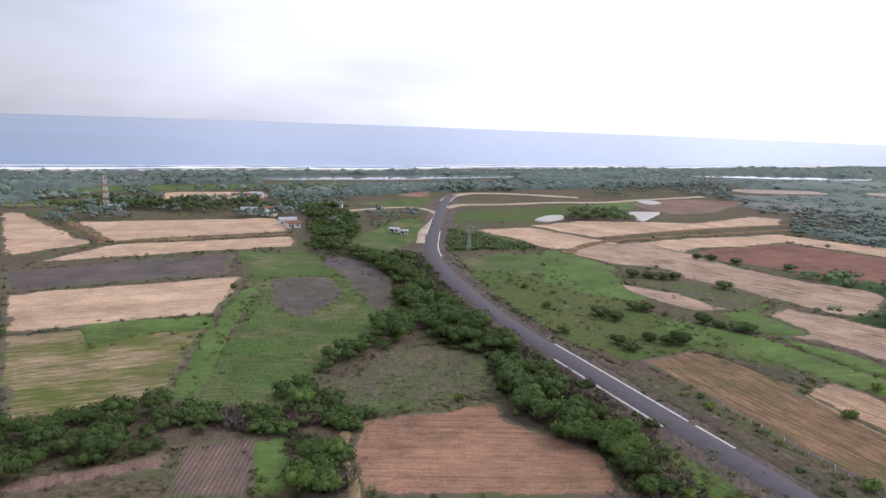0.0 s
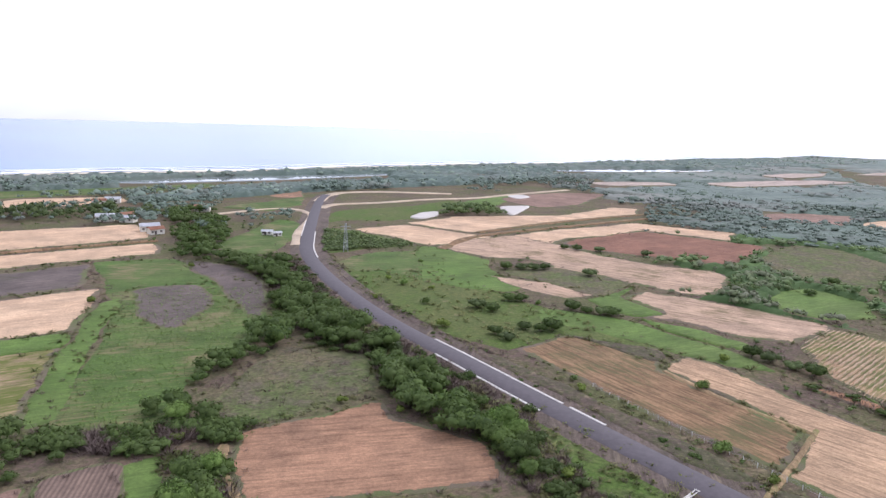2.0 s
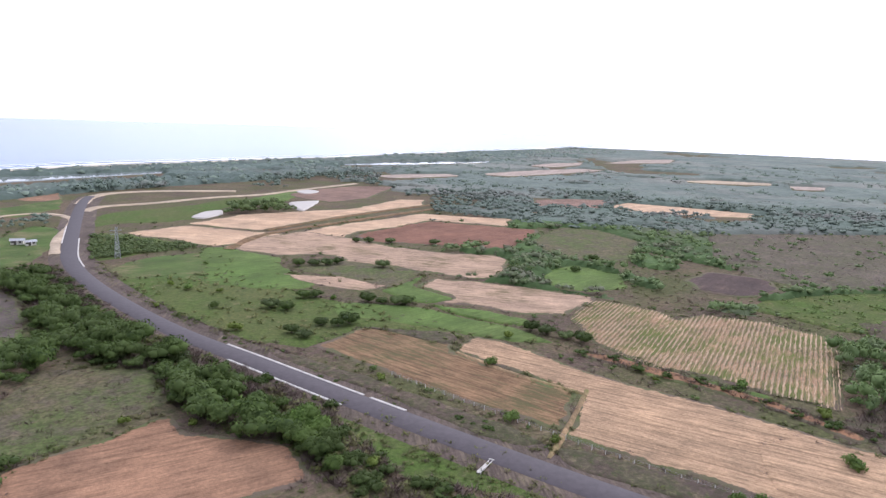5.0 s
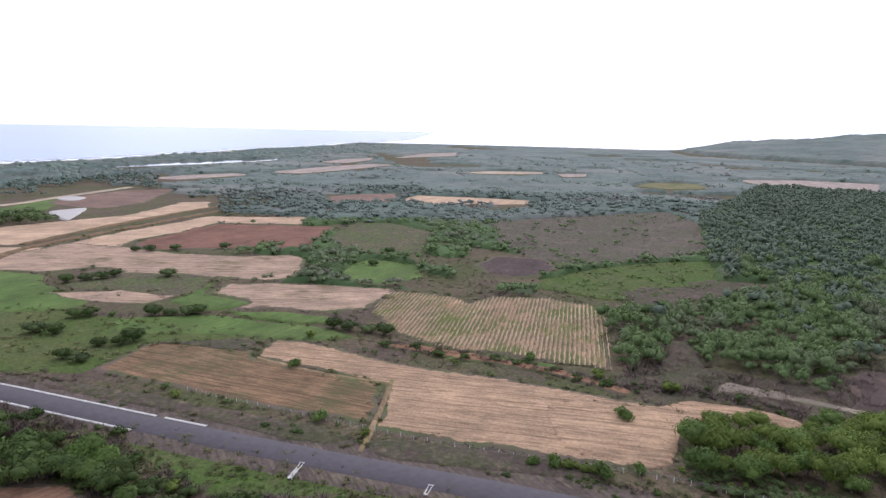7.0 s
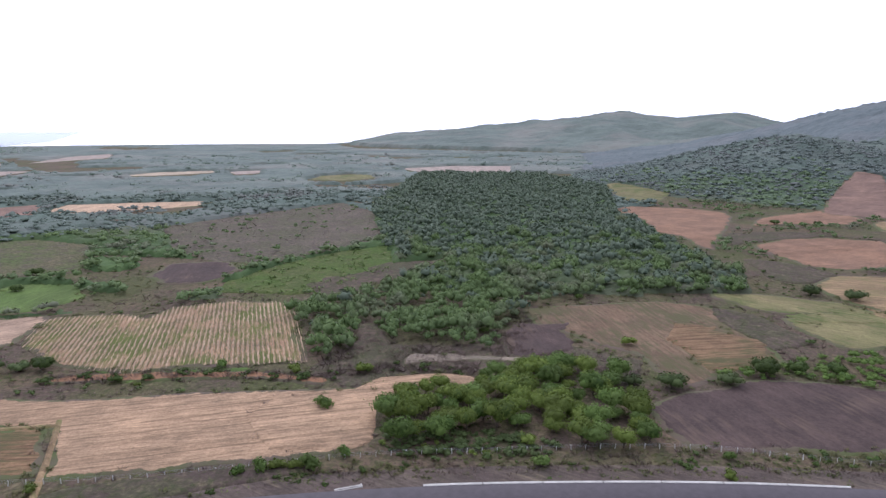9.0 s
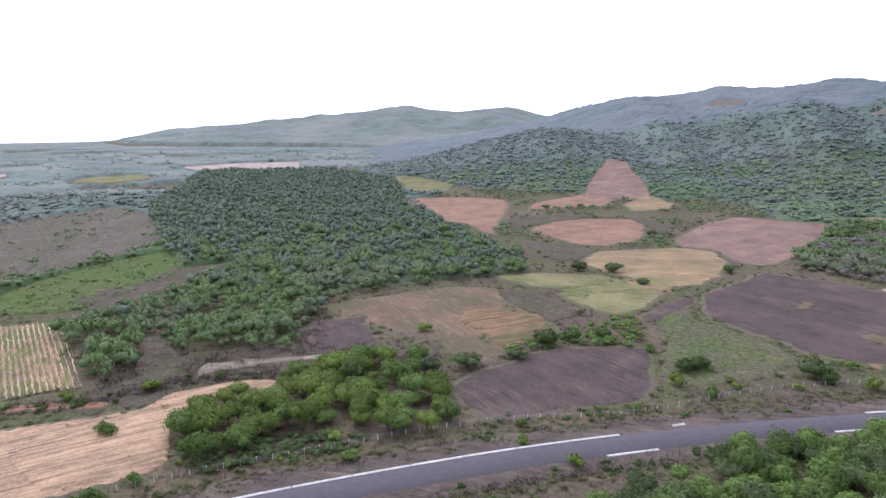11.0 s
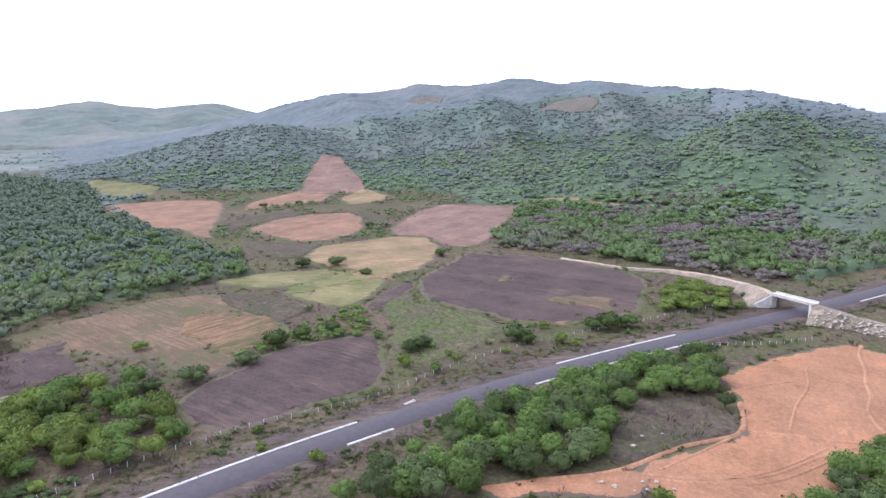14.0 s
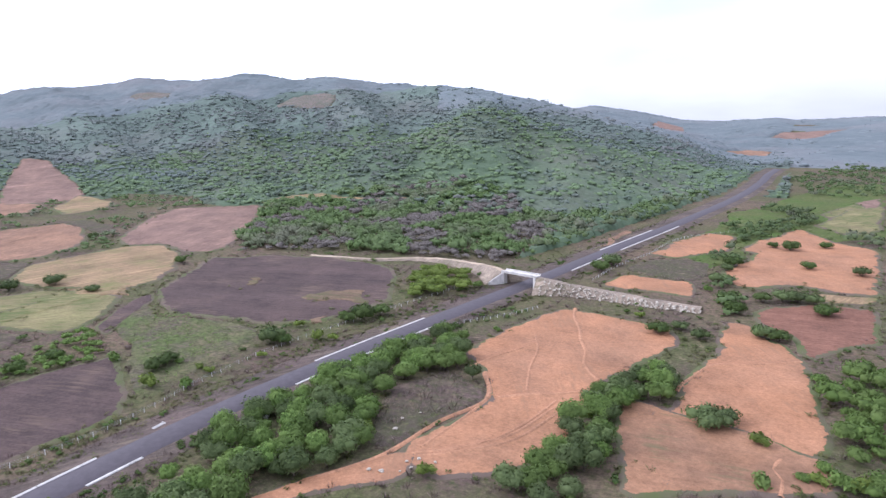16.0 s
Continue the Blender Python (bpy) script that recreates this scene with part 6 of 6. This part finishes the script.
def gutter(y0, y1, side):
    """A concrete roadside channel in cast lengths."""
    m = (FINE_ROAD[:, 1] >= y0) & (FINE_ROAD[:, 1] <= y1)
    line = FINE_ROAD[m]
    top = new("roadside_gutter")
    tagged(top, "pale concrete gutter channel along the asphalt road", "gutter", "roadside gutters")
    prof = [(3.12, -0.2), (3.12, 0.10), (3.20, 0.11), (3.38, 0.0), (3.56, 0.11), (3.66, 0.12), (3.66, -0.3)]
    if side < 0:
        prof = [(-a, u) for a, u in prof][::-1]
    for i in range(0, len(line) - 5, 5):
        sweep("channel_length", line[i:i + 6] * np.array([1, 1]) if i + 6 >= len(line) else np.vstack([line[i:i + 5], line[i + 4] + (line[i + 5] - line[i + 4]) * 0.93]), prof, M_CONCRETE, top)
    return top


for y0, y1, side in ((-40, 38, 1), (-133, -86, 1), (125.5, 179, 1), (114, 124.8, 1), (285, 360, 1), (-305, -238, 1), (-131, -74, -1), (-43, -29, -1), (126, 166, -1), (340, 396, -1), (-322, -250, -1), (-240, -206, -1)):
    gutter(y0, y1, side)


def drain_chute(a, b):
    """A short concrete trough that leads rain water off the road."""
    top = new("drain_chute")
    tagged(top, "pale concrete drain chute leading off the road", "drain", "drain chutes")
    line = np.array([np.array(a) + (np.array(b) - np.array(a)) * k for k in (0, 0.5, 1)])
    sweep("trough", line, [(-0.36, -0.4), (-0.36, 0.08), (-0.26, 0.10), (-0.18, -0.06), (0.18, -0.06), (0.26, 0.10), (0.36, 0.08), (0.36, -0.4)], M_CONCRETE, top, 0.38)
    bm = bmesh.new()
    box(bm, (1.0, 0.22, 0.34), (0, 0, 0), math.degrees(math.atan2(b[1] - a[1], b[0] - a[0])) + 90, 0.04)
    head = part("head_wall", bm, M_CONCRETE, top)
    head.location = (*a, float(land(*a)) + 0.38)


for a, b in [((62.2, 91.6), (57.7, 88.9)), ((73.2, 70.4), (70.5, 69.1)), ((112.4, -72.7), (106.4, -66.3)), ((117.1, -130.0), (110.7, -125.5)), ((93.8, 40.6), (91.2, 44.3)), ((119.9, -52.3), (119.2, -49.8))]:
    drain_chute(a, b)


def fence(line, gap, label):
    top = new("wire_fence")
    tagged(top, label, "fence", "field fences")
    p = smooth_line(line, 0.5)
    d = np.concatenate([[0], np.cumsum(np.hypot(*np.diff(p, axis=0).T))])
    rng = rg(int(d[-1]))
    bm = bmesh.new()
    rod(bm, (0, 0, -0.4), (0, 0, 1.0), 0.085, 0.07, 6)
    bmesh.ops.bevel(bm, geom=[e for e in bm.edges if all(v.co.z > 0.9 for v in e.verts)], offset=0.02, segments=1, affect="EDGES")
    first = part("post", bm, M_POST, top)
    spots = []
    for s in np.arange(0, d[-1], gap):
        spots.append((np.interp(s, d, p[:, 0]), np.interp(s, d, p[:, 1])))
    for i, (x, y) in enumerate(spots):
        ob = first if i == 0 else new("post", first.data)
        ob.parent = top
        k = rng.uniform(0.7, 1.0)
        ob.matrix_basis = pose(x, y, float(land(x, y)) + 0.1, rng.uniform(-5, 5), rng.uniform(-5, 5), 0) @ Matrix.Diagonal((k, k, k, 1))
    bm = bmesh.new()
    for h in (0.4, 0.7, 0.95):
        for (x0, y0), (x1, y1) in zip(spots, spots[1:]):
            rod(bm, (x0, y0, h + 0.1), (x1, y1, h + 0.1), 0.012, 0.012, 3)
    part("wire", bm, M_WIRE, top)


fence([(63, 137), (66, 128), (79, 95), (86, 78), (96, 59), (105, 41), (112, 21), (120, -1), (124, -19), (126, -45), (134, -69), (139, -96), (140, -140), (140, -172)], 2.8, "wire fence on short whitewashed wooden posts along the road")
fence([(116, -133), (113, -142), (109, -151), (106, -164)], 2.2, "wire fence on white posts beside the bare field")
fence([(110, -202), (113, -229), (113, -255), (116, -290), (104, -323)], 2.6, "wire fence on white posts beside the orange plots")

# ---- overpass of the farm canal ----
UP = 4.2


def bank(name, label, line, tops, half, slope, material, category="embankment"):
    """An earth bank along a line with the given heights."""
    p = smooth_line(line, 2.5)
    h = np.interp(np.linspace(0, 1, len(p)), np.linspace(0, 1, len(tops)), tops)
    t = np.gradient(p, axis=0)
    t /= np.hypot(t[:, 0], t[:, 1])[:, None]
    nrm = np.stack([t[:, 1], -t[:, 0]], 1)
    rows = []
    rng = rg(len(p))
    for a, u in ((-1, 0), (-0.5, 0.52), (0, 1), (0.5, 1.02), (1, 1), (1.5, 0.52), (2, 0)):
        across = np.where(a <= 0, -half + a * slope * h, np.where(a >= 1, half + (a - 1) * slope * h, -half + 2 * half * a))
        rows.append(np.column_stack([p + nrm * across[:, None], u * h + rng.normal(0, 0.10, len(p))]))
    n, k = len(p), len(rows)
    v = np.concatenate(rows)
    f = [(i * n + j, i * n + j + 1, (i + 1) * n + j + 1, (i + 1) * n + j) for i in range(k - 1) for j in range(n - 1)]
    for j in (0, n - 1):
        f += [(j, n + j, 5 * n + j, 6 * n + j), (n + j, 2 * n + j, 4 * n + j, 5 * n + j)]
    return tagged(new(name, mesh_of(name, v, f, material)), label, category, kind="structure")


SOUTH_BANK = [(118.6, -180), (106, -184.5), (92, -187), (80, -188.5), (68, -191)]
south_bank = bank("embankment", "earth bank faced with rows of pale stones", SOUTH_BANK, [UP, 2.4, 1.8, 1.5, 0.9], 1.6, 1.5, M_RUBBLE)
NORTH_BANK, NORTH_TOPS = [(131.2, -179.4), (142, -186), (155, -189.5), (170, -190), (182, -185), (191, -176), (207, -169), (220, -164)], [UP, 2.8, 1.6, 0.9, 0.6, 0.4, 0.2]
bank("embankment", "stony earth bank carrying a pale track", NORTH_BANK, NORTH_TOPS, 1.2, 1.5, M_RUBBLE)
bank("dirt_road", "pale track on the bank along the dark field", NORTH_BANK, [h + 0.22 for h in NORTH_TOPS], 0.75, 0.35, M_TRACK, "road")


def overpass():
    top = new("overpass")
    tagged(top, "pale concrete overpass with low walls over the road", "bridge")
    top.matrix_basis = pose(125.0, -179.6, 0, 0, 0, 3)
    bm = bmesh.new()
    box(bm, (13.6, 3.4, 0.45), (0, 0, UP + 0.22), bevel=0.06)
    part("deck", bm, M_CONCRETE, top)
    for y in (-1.6, 1.6):
        bm = bmesh.new()
        box(bm, (13.6, 0.25, 0.45), (0, y, UP + 0.65), bevel=0.04)
        part("side_wall", bm, M_CONCRETE, top)
    for x in (-6.3, 6.3):
        bm = bmesh.new()
        box(bm, (1.0, 3.3, UP + 0.05), (x, 0, UP / 2), bevel=0.05)
        part("abutment", bm, M_CONCRETE, top)
        for y in (-1, 1):
            bm = bmesh.new()
            v = [bm.verts.new(c) for c in ((x - 0.2, y * 1.75, 0), (x + 0.2, y * 1.75, 0), (x + 0.2 + math.copysign(4, x), y * 5.2, 0), (x - 0.2 + math.copysign(4, x), y * 5.2, 0),
                                           (x - 0.2, y * 1.75, UP), (x + 0.2, y * 1.75, UP), (x + 0.2 + math.copysign(4, x), y * 5.2, 0.6), (x - 0.2 + math.copysign(4, x), y * 5.2, 0.6))]
            for q in ((0, 1, 2, 3), (4, 5, 6, 7), (0, 1, 5, 4), (1, 2, 6, 5), (2, 3, 7, 6), (3, 0, 4, 7)):
                bm.faces.new([v[i] for i in q])
            bmesh.ops.recalc_face_normals(bm, faces=bm.faces)
            part("wing_wall", bm, M_CONCRETE, top)


overpass()

# stones that face the bank, in slanting rows
bm = bmesh.new()
bmesh.ops.create_icosphere(bm, subdivisions=1, radius=0.5)
for v in bm.verts:
    v.co *= 0.8 + 0.35 * noise.noise(v.co * 3 + Vector((5, 1, 2)))
stone = part("stone", bm, M_STONE, south_bank)
line = smooth_line(SOUTH_BANK, 1.7)
rng = rg(91)
count = 0
for i, (x, y) in enumerate(line[2:]):
    h = np.interp(i / len(line), [0, 0.25, 0.5, 0.75, 1], [UP, 2.4, 1.8, 1.5, 0.9])
    for j in range(8):
        u = (j + 0.5 + 0.4 * (i % 2)) / 8
        if u > 0.97 or count > 290:
            continue
        ob = stone if count == 0 else new("stone", stone.data)
        ob.parent = south_bank
        k = rng.uniform(0.6, 1.5)
        ob.matrix_basis = pose(x - 1.1 * u + rng.normal(0, 0.4), y + 1.6 + 1.5 * h * u, h * (1 - u) + 0.05, 20 + rng.uniform(-15, 15), 0, rng.uniform(0, 360)) @ Matrix.Diagonal((k * 1.2, k * 0.9, k * 0.5, 1))
        count += 1

# ---- farm paths, ridges and stones ----
TRACKS = [
    ([(97.6, -169.1), (93.6, -161.7), (87.2, -153.9), (82.4, -146.2), (77.3, -139.7), (73.8, -132.9), (69.1, -127.8), (65.9, -125.6)], 0.45, 'pale washed-out gully line across the bare field'),
    ([(77.8, -103.9), (73.2, -109.7), (68.8, -113.8), (64.0, -120.9)], 0.4, 'pale path across the bare field'),
    ([(92.9, -111.2), (92.4, -121.0), (90.7, -130.5), (89.7, -136.6)], 0.22, 'faint plough line across the bare field'),
    ([(93.4, -141.5), (86.8, -132.7), (81.6, -121.7), (75.0, -110.7)], 0.22, 'faint plough line across the bare field'),
    ([(75.9, -75.0), (71.1, -81.6), (66.1, -91.9), (65.9, -107.0), (64.8, -118.6)], 0.28, 'wheel track curving across the bare field'),
    ([(74.6, -75.0), (69.6, -81.4), (64.5, -91.4), (64.2, -106.4), (63.7, -118.1)], 0.28, 'wheel track curving across the bare field'),
    ([(75.6, -78.3), (76.7, -88.2), (78.0, -98.4)], 0.28, 'wheel track curving across the bare field'),
    ([(72.7, -78.2), (67.8, -87.2), (66.6, -98.1), (67.4, -110.5)], 0.25, 'wheel track curving across the bare field'),
    ([(50.4, -130.9), (51.1, -135.0), (50.8, -142.6), (50.0, -150.8), (43.2, -156.5), (34.7, -166.0)], 0.35, 'pale terrace edge of the bare field'),
    ([(25.7, -115.5), (25.8, -111.2), (23.6, -108.5), (22.6, -103.5)], 0.4, 'pale washed-out gully line in the stony earth'),
    ([(82, -60), (79, -72), (80, -88), (79, -102), (88, -113)], 0.4, "pale earth ridge round the bare field"), ([(98, 108), (90, 126), (85, 144)], 1.0, "weedy ridge between two fields"),
    ([(-17.5, 118), (-17, 110), (-14, 102), (-12.5, 95)], 1.3, "pale crumbling earth edge of the tilled field"), ([(72.1, 87.7), (78, 92.2), (85.3, 97.6), (93, 103.8), (100, 109.6)], 0.5, "thin dirt path from the road between the fields"),
]
for pts, w, text in TRACKS:
    ribbon("dirt_path", text, M_PATH if pts[0][1] < 0 else M_YELLOW, pts, w * 0.8, 0.42, "path", wobble=0.25, step=2.0)
for pts in ([(57, 305), (85, 341), (150, 375), (235, 415)], [(86, 352), (150, 392), (230, 430)], [(-155, 290), (-112, 312), (-76, 330)], [(-198, 342), (-150, 292)]):
    ribbon("field_track", "dark farm track with weedy edges between pale fields", M_STUBBLE, pts, 4.0, 0.41, "track", wobble=0.2)

bm = bmesh.new()
bmesh.ops.create_icosphere(bm, subdivisions=2, radius=0.5)
for v in bm.verts:
    v.co *= 0.75 + 0.5 * noise.noise(v.co * 2.5)
    v.co.z *= 0.7
boulder = part("boulder", bm, M_STONE, None)
tagged(boulder, "pale rough boulder lying on bare earth", "boulder", "loose boulders")
boulder.matrix_basis = pose(77, -67, 0.4)
rng = rg(92)
for x, y, k in ((75, -68, 1.3), (72, -72, 0.8), (73, -75, 1.0), (71, -73, 0.7), (84, -80, 1.4), (86, -84, 1.0), (85, -88, 0.8), (72.6, -70, 0.6), (70, -76, 0.8), (74, -73, 0.9)):
    copy_thing(boulder, pose(x, y, 0.4, 0, 0, rng.uniform(0, 360)) @ Matrix.Diagonal((k, k * 0.8, k * 0.7, 1)))

# ---- crop rows ----
CROP = [(133, 157), (156, 172), (165, 161), (168, 150), (165, 142), (179, 143), (192, 128), (195, 111), (183, 100), (144, 76), (138, 89), (134, 105), (125, 112), (124, 124), (126, 139)]
crop_parent = next(o for o in scene.objects if o.name.startswith("crop_field"))
m_row = earth("green_and_dry_crop_row", (0.150, 0.132, 0.066), (0.185, 0.145, 0.085), 0, 0.3, weeds=(0.112, 0.135, 0.044), weed_amount=0.5, patch_scale=0.08)
m_ridge = earth("pale_ridge", (0.37, 0.265, 0.18), (0.33, 0.23, 0.15), 0, 0.3)
cx = np.array(CROP, float).mean(0)
ang = radians(32)
ax, ay = np.array((math.cos(ang), math.sin(ang))), np.array((-math.sin(ang), math.cos(ang)))
rng = rg(93)
for i in range(-40, 40):
    for mat_, shift, wide, high in ((m_row, 0.0, 0.20, 0.22), (m_ridge, 0.62, 0.22, 0.10)):
        pts = np.array([cx + ay * (i * 1.3 + shift) + ax * t for t in np.arange(-60, 60, 1.6)])
        pts = pts[inside(pts, CROP)]
        if len(pts) < 5:
            continue
        pts = pts + rng.normal(0, 0.10, pts.shape)
        thin = np.clip(0.75 + 0.6 * waves(pts[:, 0], pts[:, 1], 22, 95) + rng.normal(0, 0.3, len(pts)), 0.05, 1.2)
        hh = high * thin
        z0 = 0.30
        n = len(pts)
        w = (wide * thin * rng.uniform(0.7, 1.2, n))[:, None]
        v = np.vstack([np.column_stack([pts - ay * w, np.full(n, z0)]), np.column_stack([pts, z0 + hh]), np.column_stack([pts + ay * w, np.full(n, z0)])])
        j = np.arange(n - 1)
        f = np.vstack([np.stack([j, j + 1, n + j + 1, n + j], 1), np.stack([n + j, n + j + 1, 2 * n + j + 1, 2 * n + j], 1)])
        ob = new("crop_row", mesh_of("crop_row", v, f, mat_))
        ob.parent = crop_parent


# ---- village, masts ----
M_WALL = plain("whitewashed_wall", (0.70, 0.67, 0.60), 0.9, vary=0.12)
M_TIN = plain("pale_tin_roof", (0.62, 0.62, 0.64), 0.45, 0.4, vary=0.15)
M_TILE = plain("clay_tile_roof", (0.40, 0.20, 0.13), 0.9, vary=0.25)
M_DOOR = plain("dark_door", (0.10, 0.08, 0.07), 0.8)
M_REDPAINT = plain("faded_red_paint", (0.50, 0.22, 0.17), 0.6, vary=0.1)
M_WHITEPAINT = plain("white_paint", (0.78, 0.78, 0.76), 0.6, vary=0.08)
M_STEEL = plain("grey_steel", (0.42, 0.43, 0.44), 0.5, 0.6, vary=0.15)


def house(x, y, turn, size, roof_mat, label):
    top = new("house")
    tagged(top, label, "house", "village houses")
    top.matrix_basis = pose(x, y, float(land(x, y)), 0, 0, turn)
    w, d, h = size
    bm = bmesh.new()
    box(bm, (w, d, h), (0, 0, h / 2))
    part("wall", bm, M_WALL, top)
    bm = bmesh.new()
    v = [bm.verts.new(c) for c in ((-w / 2 - 0.5, -d / 2 - 0.6, h - 0.1), (w / 2 + 0.5, -d / 2 - 0.6, h - 0.1), (w / 2 + 0.5, 0, h + d * 0.22), (-w / 2 - 0.5, 0, h + d * 0.22), (-w / 2 - 0.5, d / 2 + 0.6, h - 0.1), (w / 2 + 0.5, d / 2 + 0.6, h - 0.1))]
    bm.faces.new((v[0], v[1], v[2], v[3]))
    bm.faces.new((v[3], v[2], v[5], v[4]))
    got = bmesh.ops.solidify(bm, geom=bm.faces[:], thickness=0.15)
    part("roof", bm, roof_mat, top)
    bm = bmesh.new()
    box(bm, (1.0, 0.08, 2.0), (-w * 0.15, -d / 2 - 0.03, 1.0))
    part("door", bm, M_DOOR, top)
    for wx in (-w * 0.36, w * 0.25):
        bm = bmesh.new()
        box(bm, (1.1, 0.08, 1.0), (wx, -d / 2 - 0.03, 1.5))
        part("window", bm, M_DOOR, top)


for x, y, turn, size, tin, text in ((-117, 393, 10, (9, 6, 3.0), 1, "small whitewashed house with a pale tin roof"), (-104, 389, -15, (8, 5, 2.8), 1, "small whitewashed house with a pale tin roof"),
                                    (-86, 359, 20, (9, 6, 3.0), 1, "small white house beside the harvested field"), (-81, 350, 35, (7, 5, 2.8), 0, "small house with a clay tile roof"),
                                    (-26, 346, -10, (5, 3.2, 2.2), 1, "white shed in the meadow beside the road"), (-21, 342, 15, (4, 3, 2.0), 1, "white shed in the meadow beside the road"),
                                    (-72, 434, 0, (9, 6, 3.0), 0, "house with a clay roof among trees"), (-135, 472, 5, (9, 6, 3.0), 1, "white house on the tan field"), (-141, 463, 20, (8, 5, 3.0), 0, "house with a clay roof on the tan field"),
                                    (-108, 402, 40, (7, 5, 2.8), 0, "small house with a clay tile roof"), (-196, 385, 10, (10, 5, 3.0), 1, "long white building beside the radio mast"), (-215, 400, 0, (6, 4, 3.0), 1, "small white hut beside the radio mast")):
    house(x, y, turn, size, M_TIN if tin else M_TILE, text)


def lattice(name, label, category, at, height, base, head, sections, mats, arms=False):
    """A four-legged lattice tower in sections, with crossed braces."""
    top = new(name)
    tagged(top, label, category)
    top.matrix_basis = pose(*at, float(land(*at)))
    for i in range(sections):
        z0, z1 = height * i / sections, height * (i + 1) / sections
        w0, w1 = base + (head - base) * i / sections, base + (head - base) * (i + 1) / sections
        bm = bmesh.new()
        r = 0.09
        c0 = [(sx * w0 / 2, sy * w0 / 2, z0) for sx, sy in ((-1, -1), (1, -1), (1, 1), (-1, 1))]
        c1 = [(sx * w1 / 2, sy * w1 / 2, z1) for sx, sy in ((-1, -1), (1, -1), (1, 1), (-1, 1))]
        for k in range(4):
            rod(bm, c0[k], c1[k], r, r, 4)
            rod(bm, c0[k], c1[(k + 1) % 4], r * 0.6, r * 0.6, 4)
            rod(bm, c0[(k + 1) % 4], c1[k], r * 0.6, r * 0.6, 4)
            rod(bm, c1[k], c1[(k + 1) % 4], r * 0.6, r * 0.6, 4)
        part("section", bm, mats[i % len(mats)], top)
    if arms:
        for z in (height * 0.78, height * 0.9):
            bm = bmesh.new()
            rod(bm, (-2.4, 0, z), (2.4, 0, z), 0.1, 0.1, 4)
            part("cross_arm", bm, mats[0], top)
    else:
        for z in (height * 0.9, height * 0.97):
            bm = bmesh.new()
            for k in range(3):
                box(bm, (0.35, 0.2, 1.8), (0.9 * math.cos(k * 2.09), 0.9 * math.sin(k * 2.09), z), math.degrees(k * 2.09))
            part("antenna", bm, M_WHITEPAINT, top)


lattice("radio_mast", "red and white lattice radio mast among trees", "mast", (-205, 397), 19, 3.0, 0.8, 9, (M_REDPAINT, M_WHITEPAINT))
lattice("power_pylon", "grey steel lattice power pylon in the orchard", "pylon", (12, 301), 13, 2.2, 0.6, 6, (M_STEEL,), True)
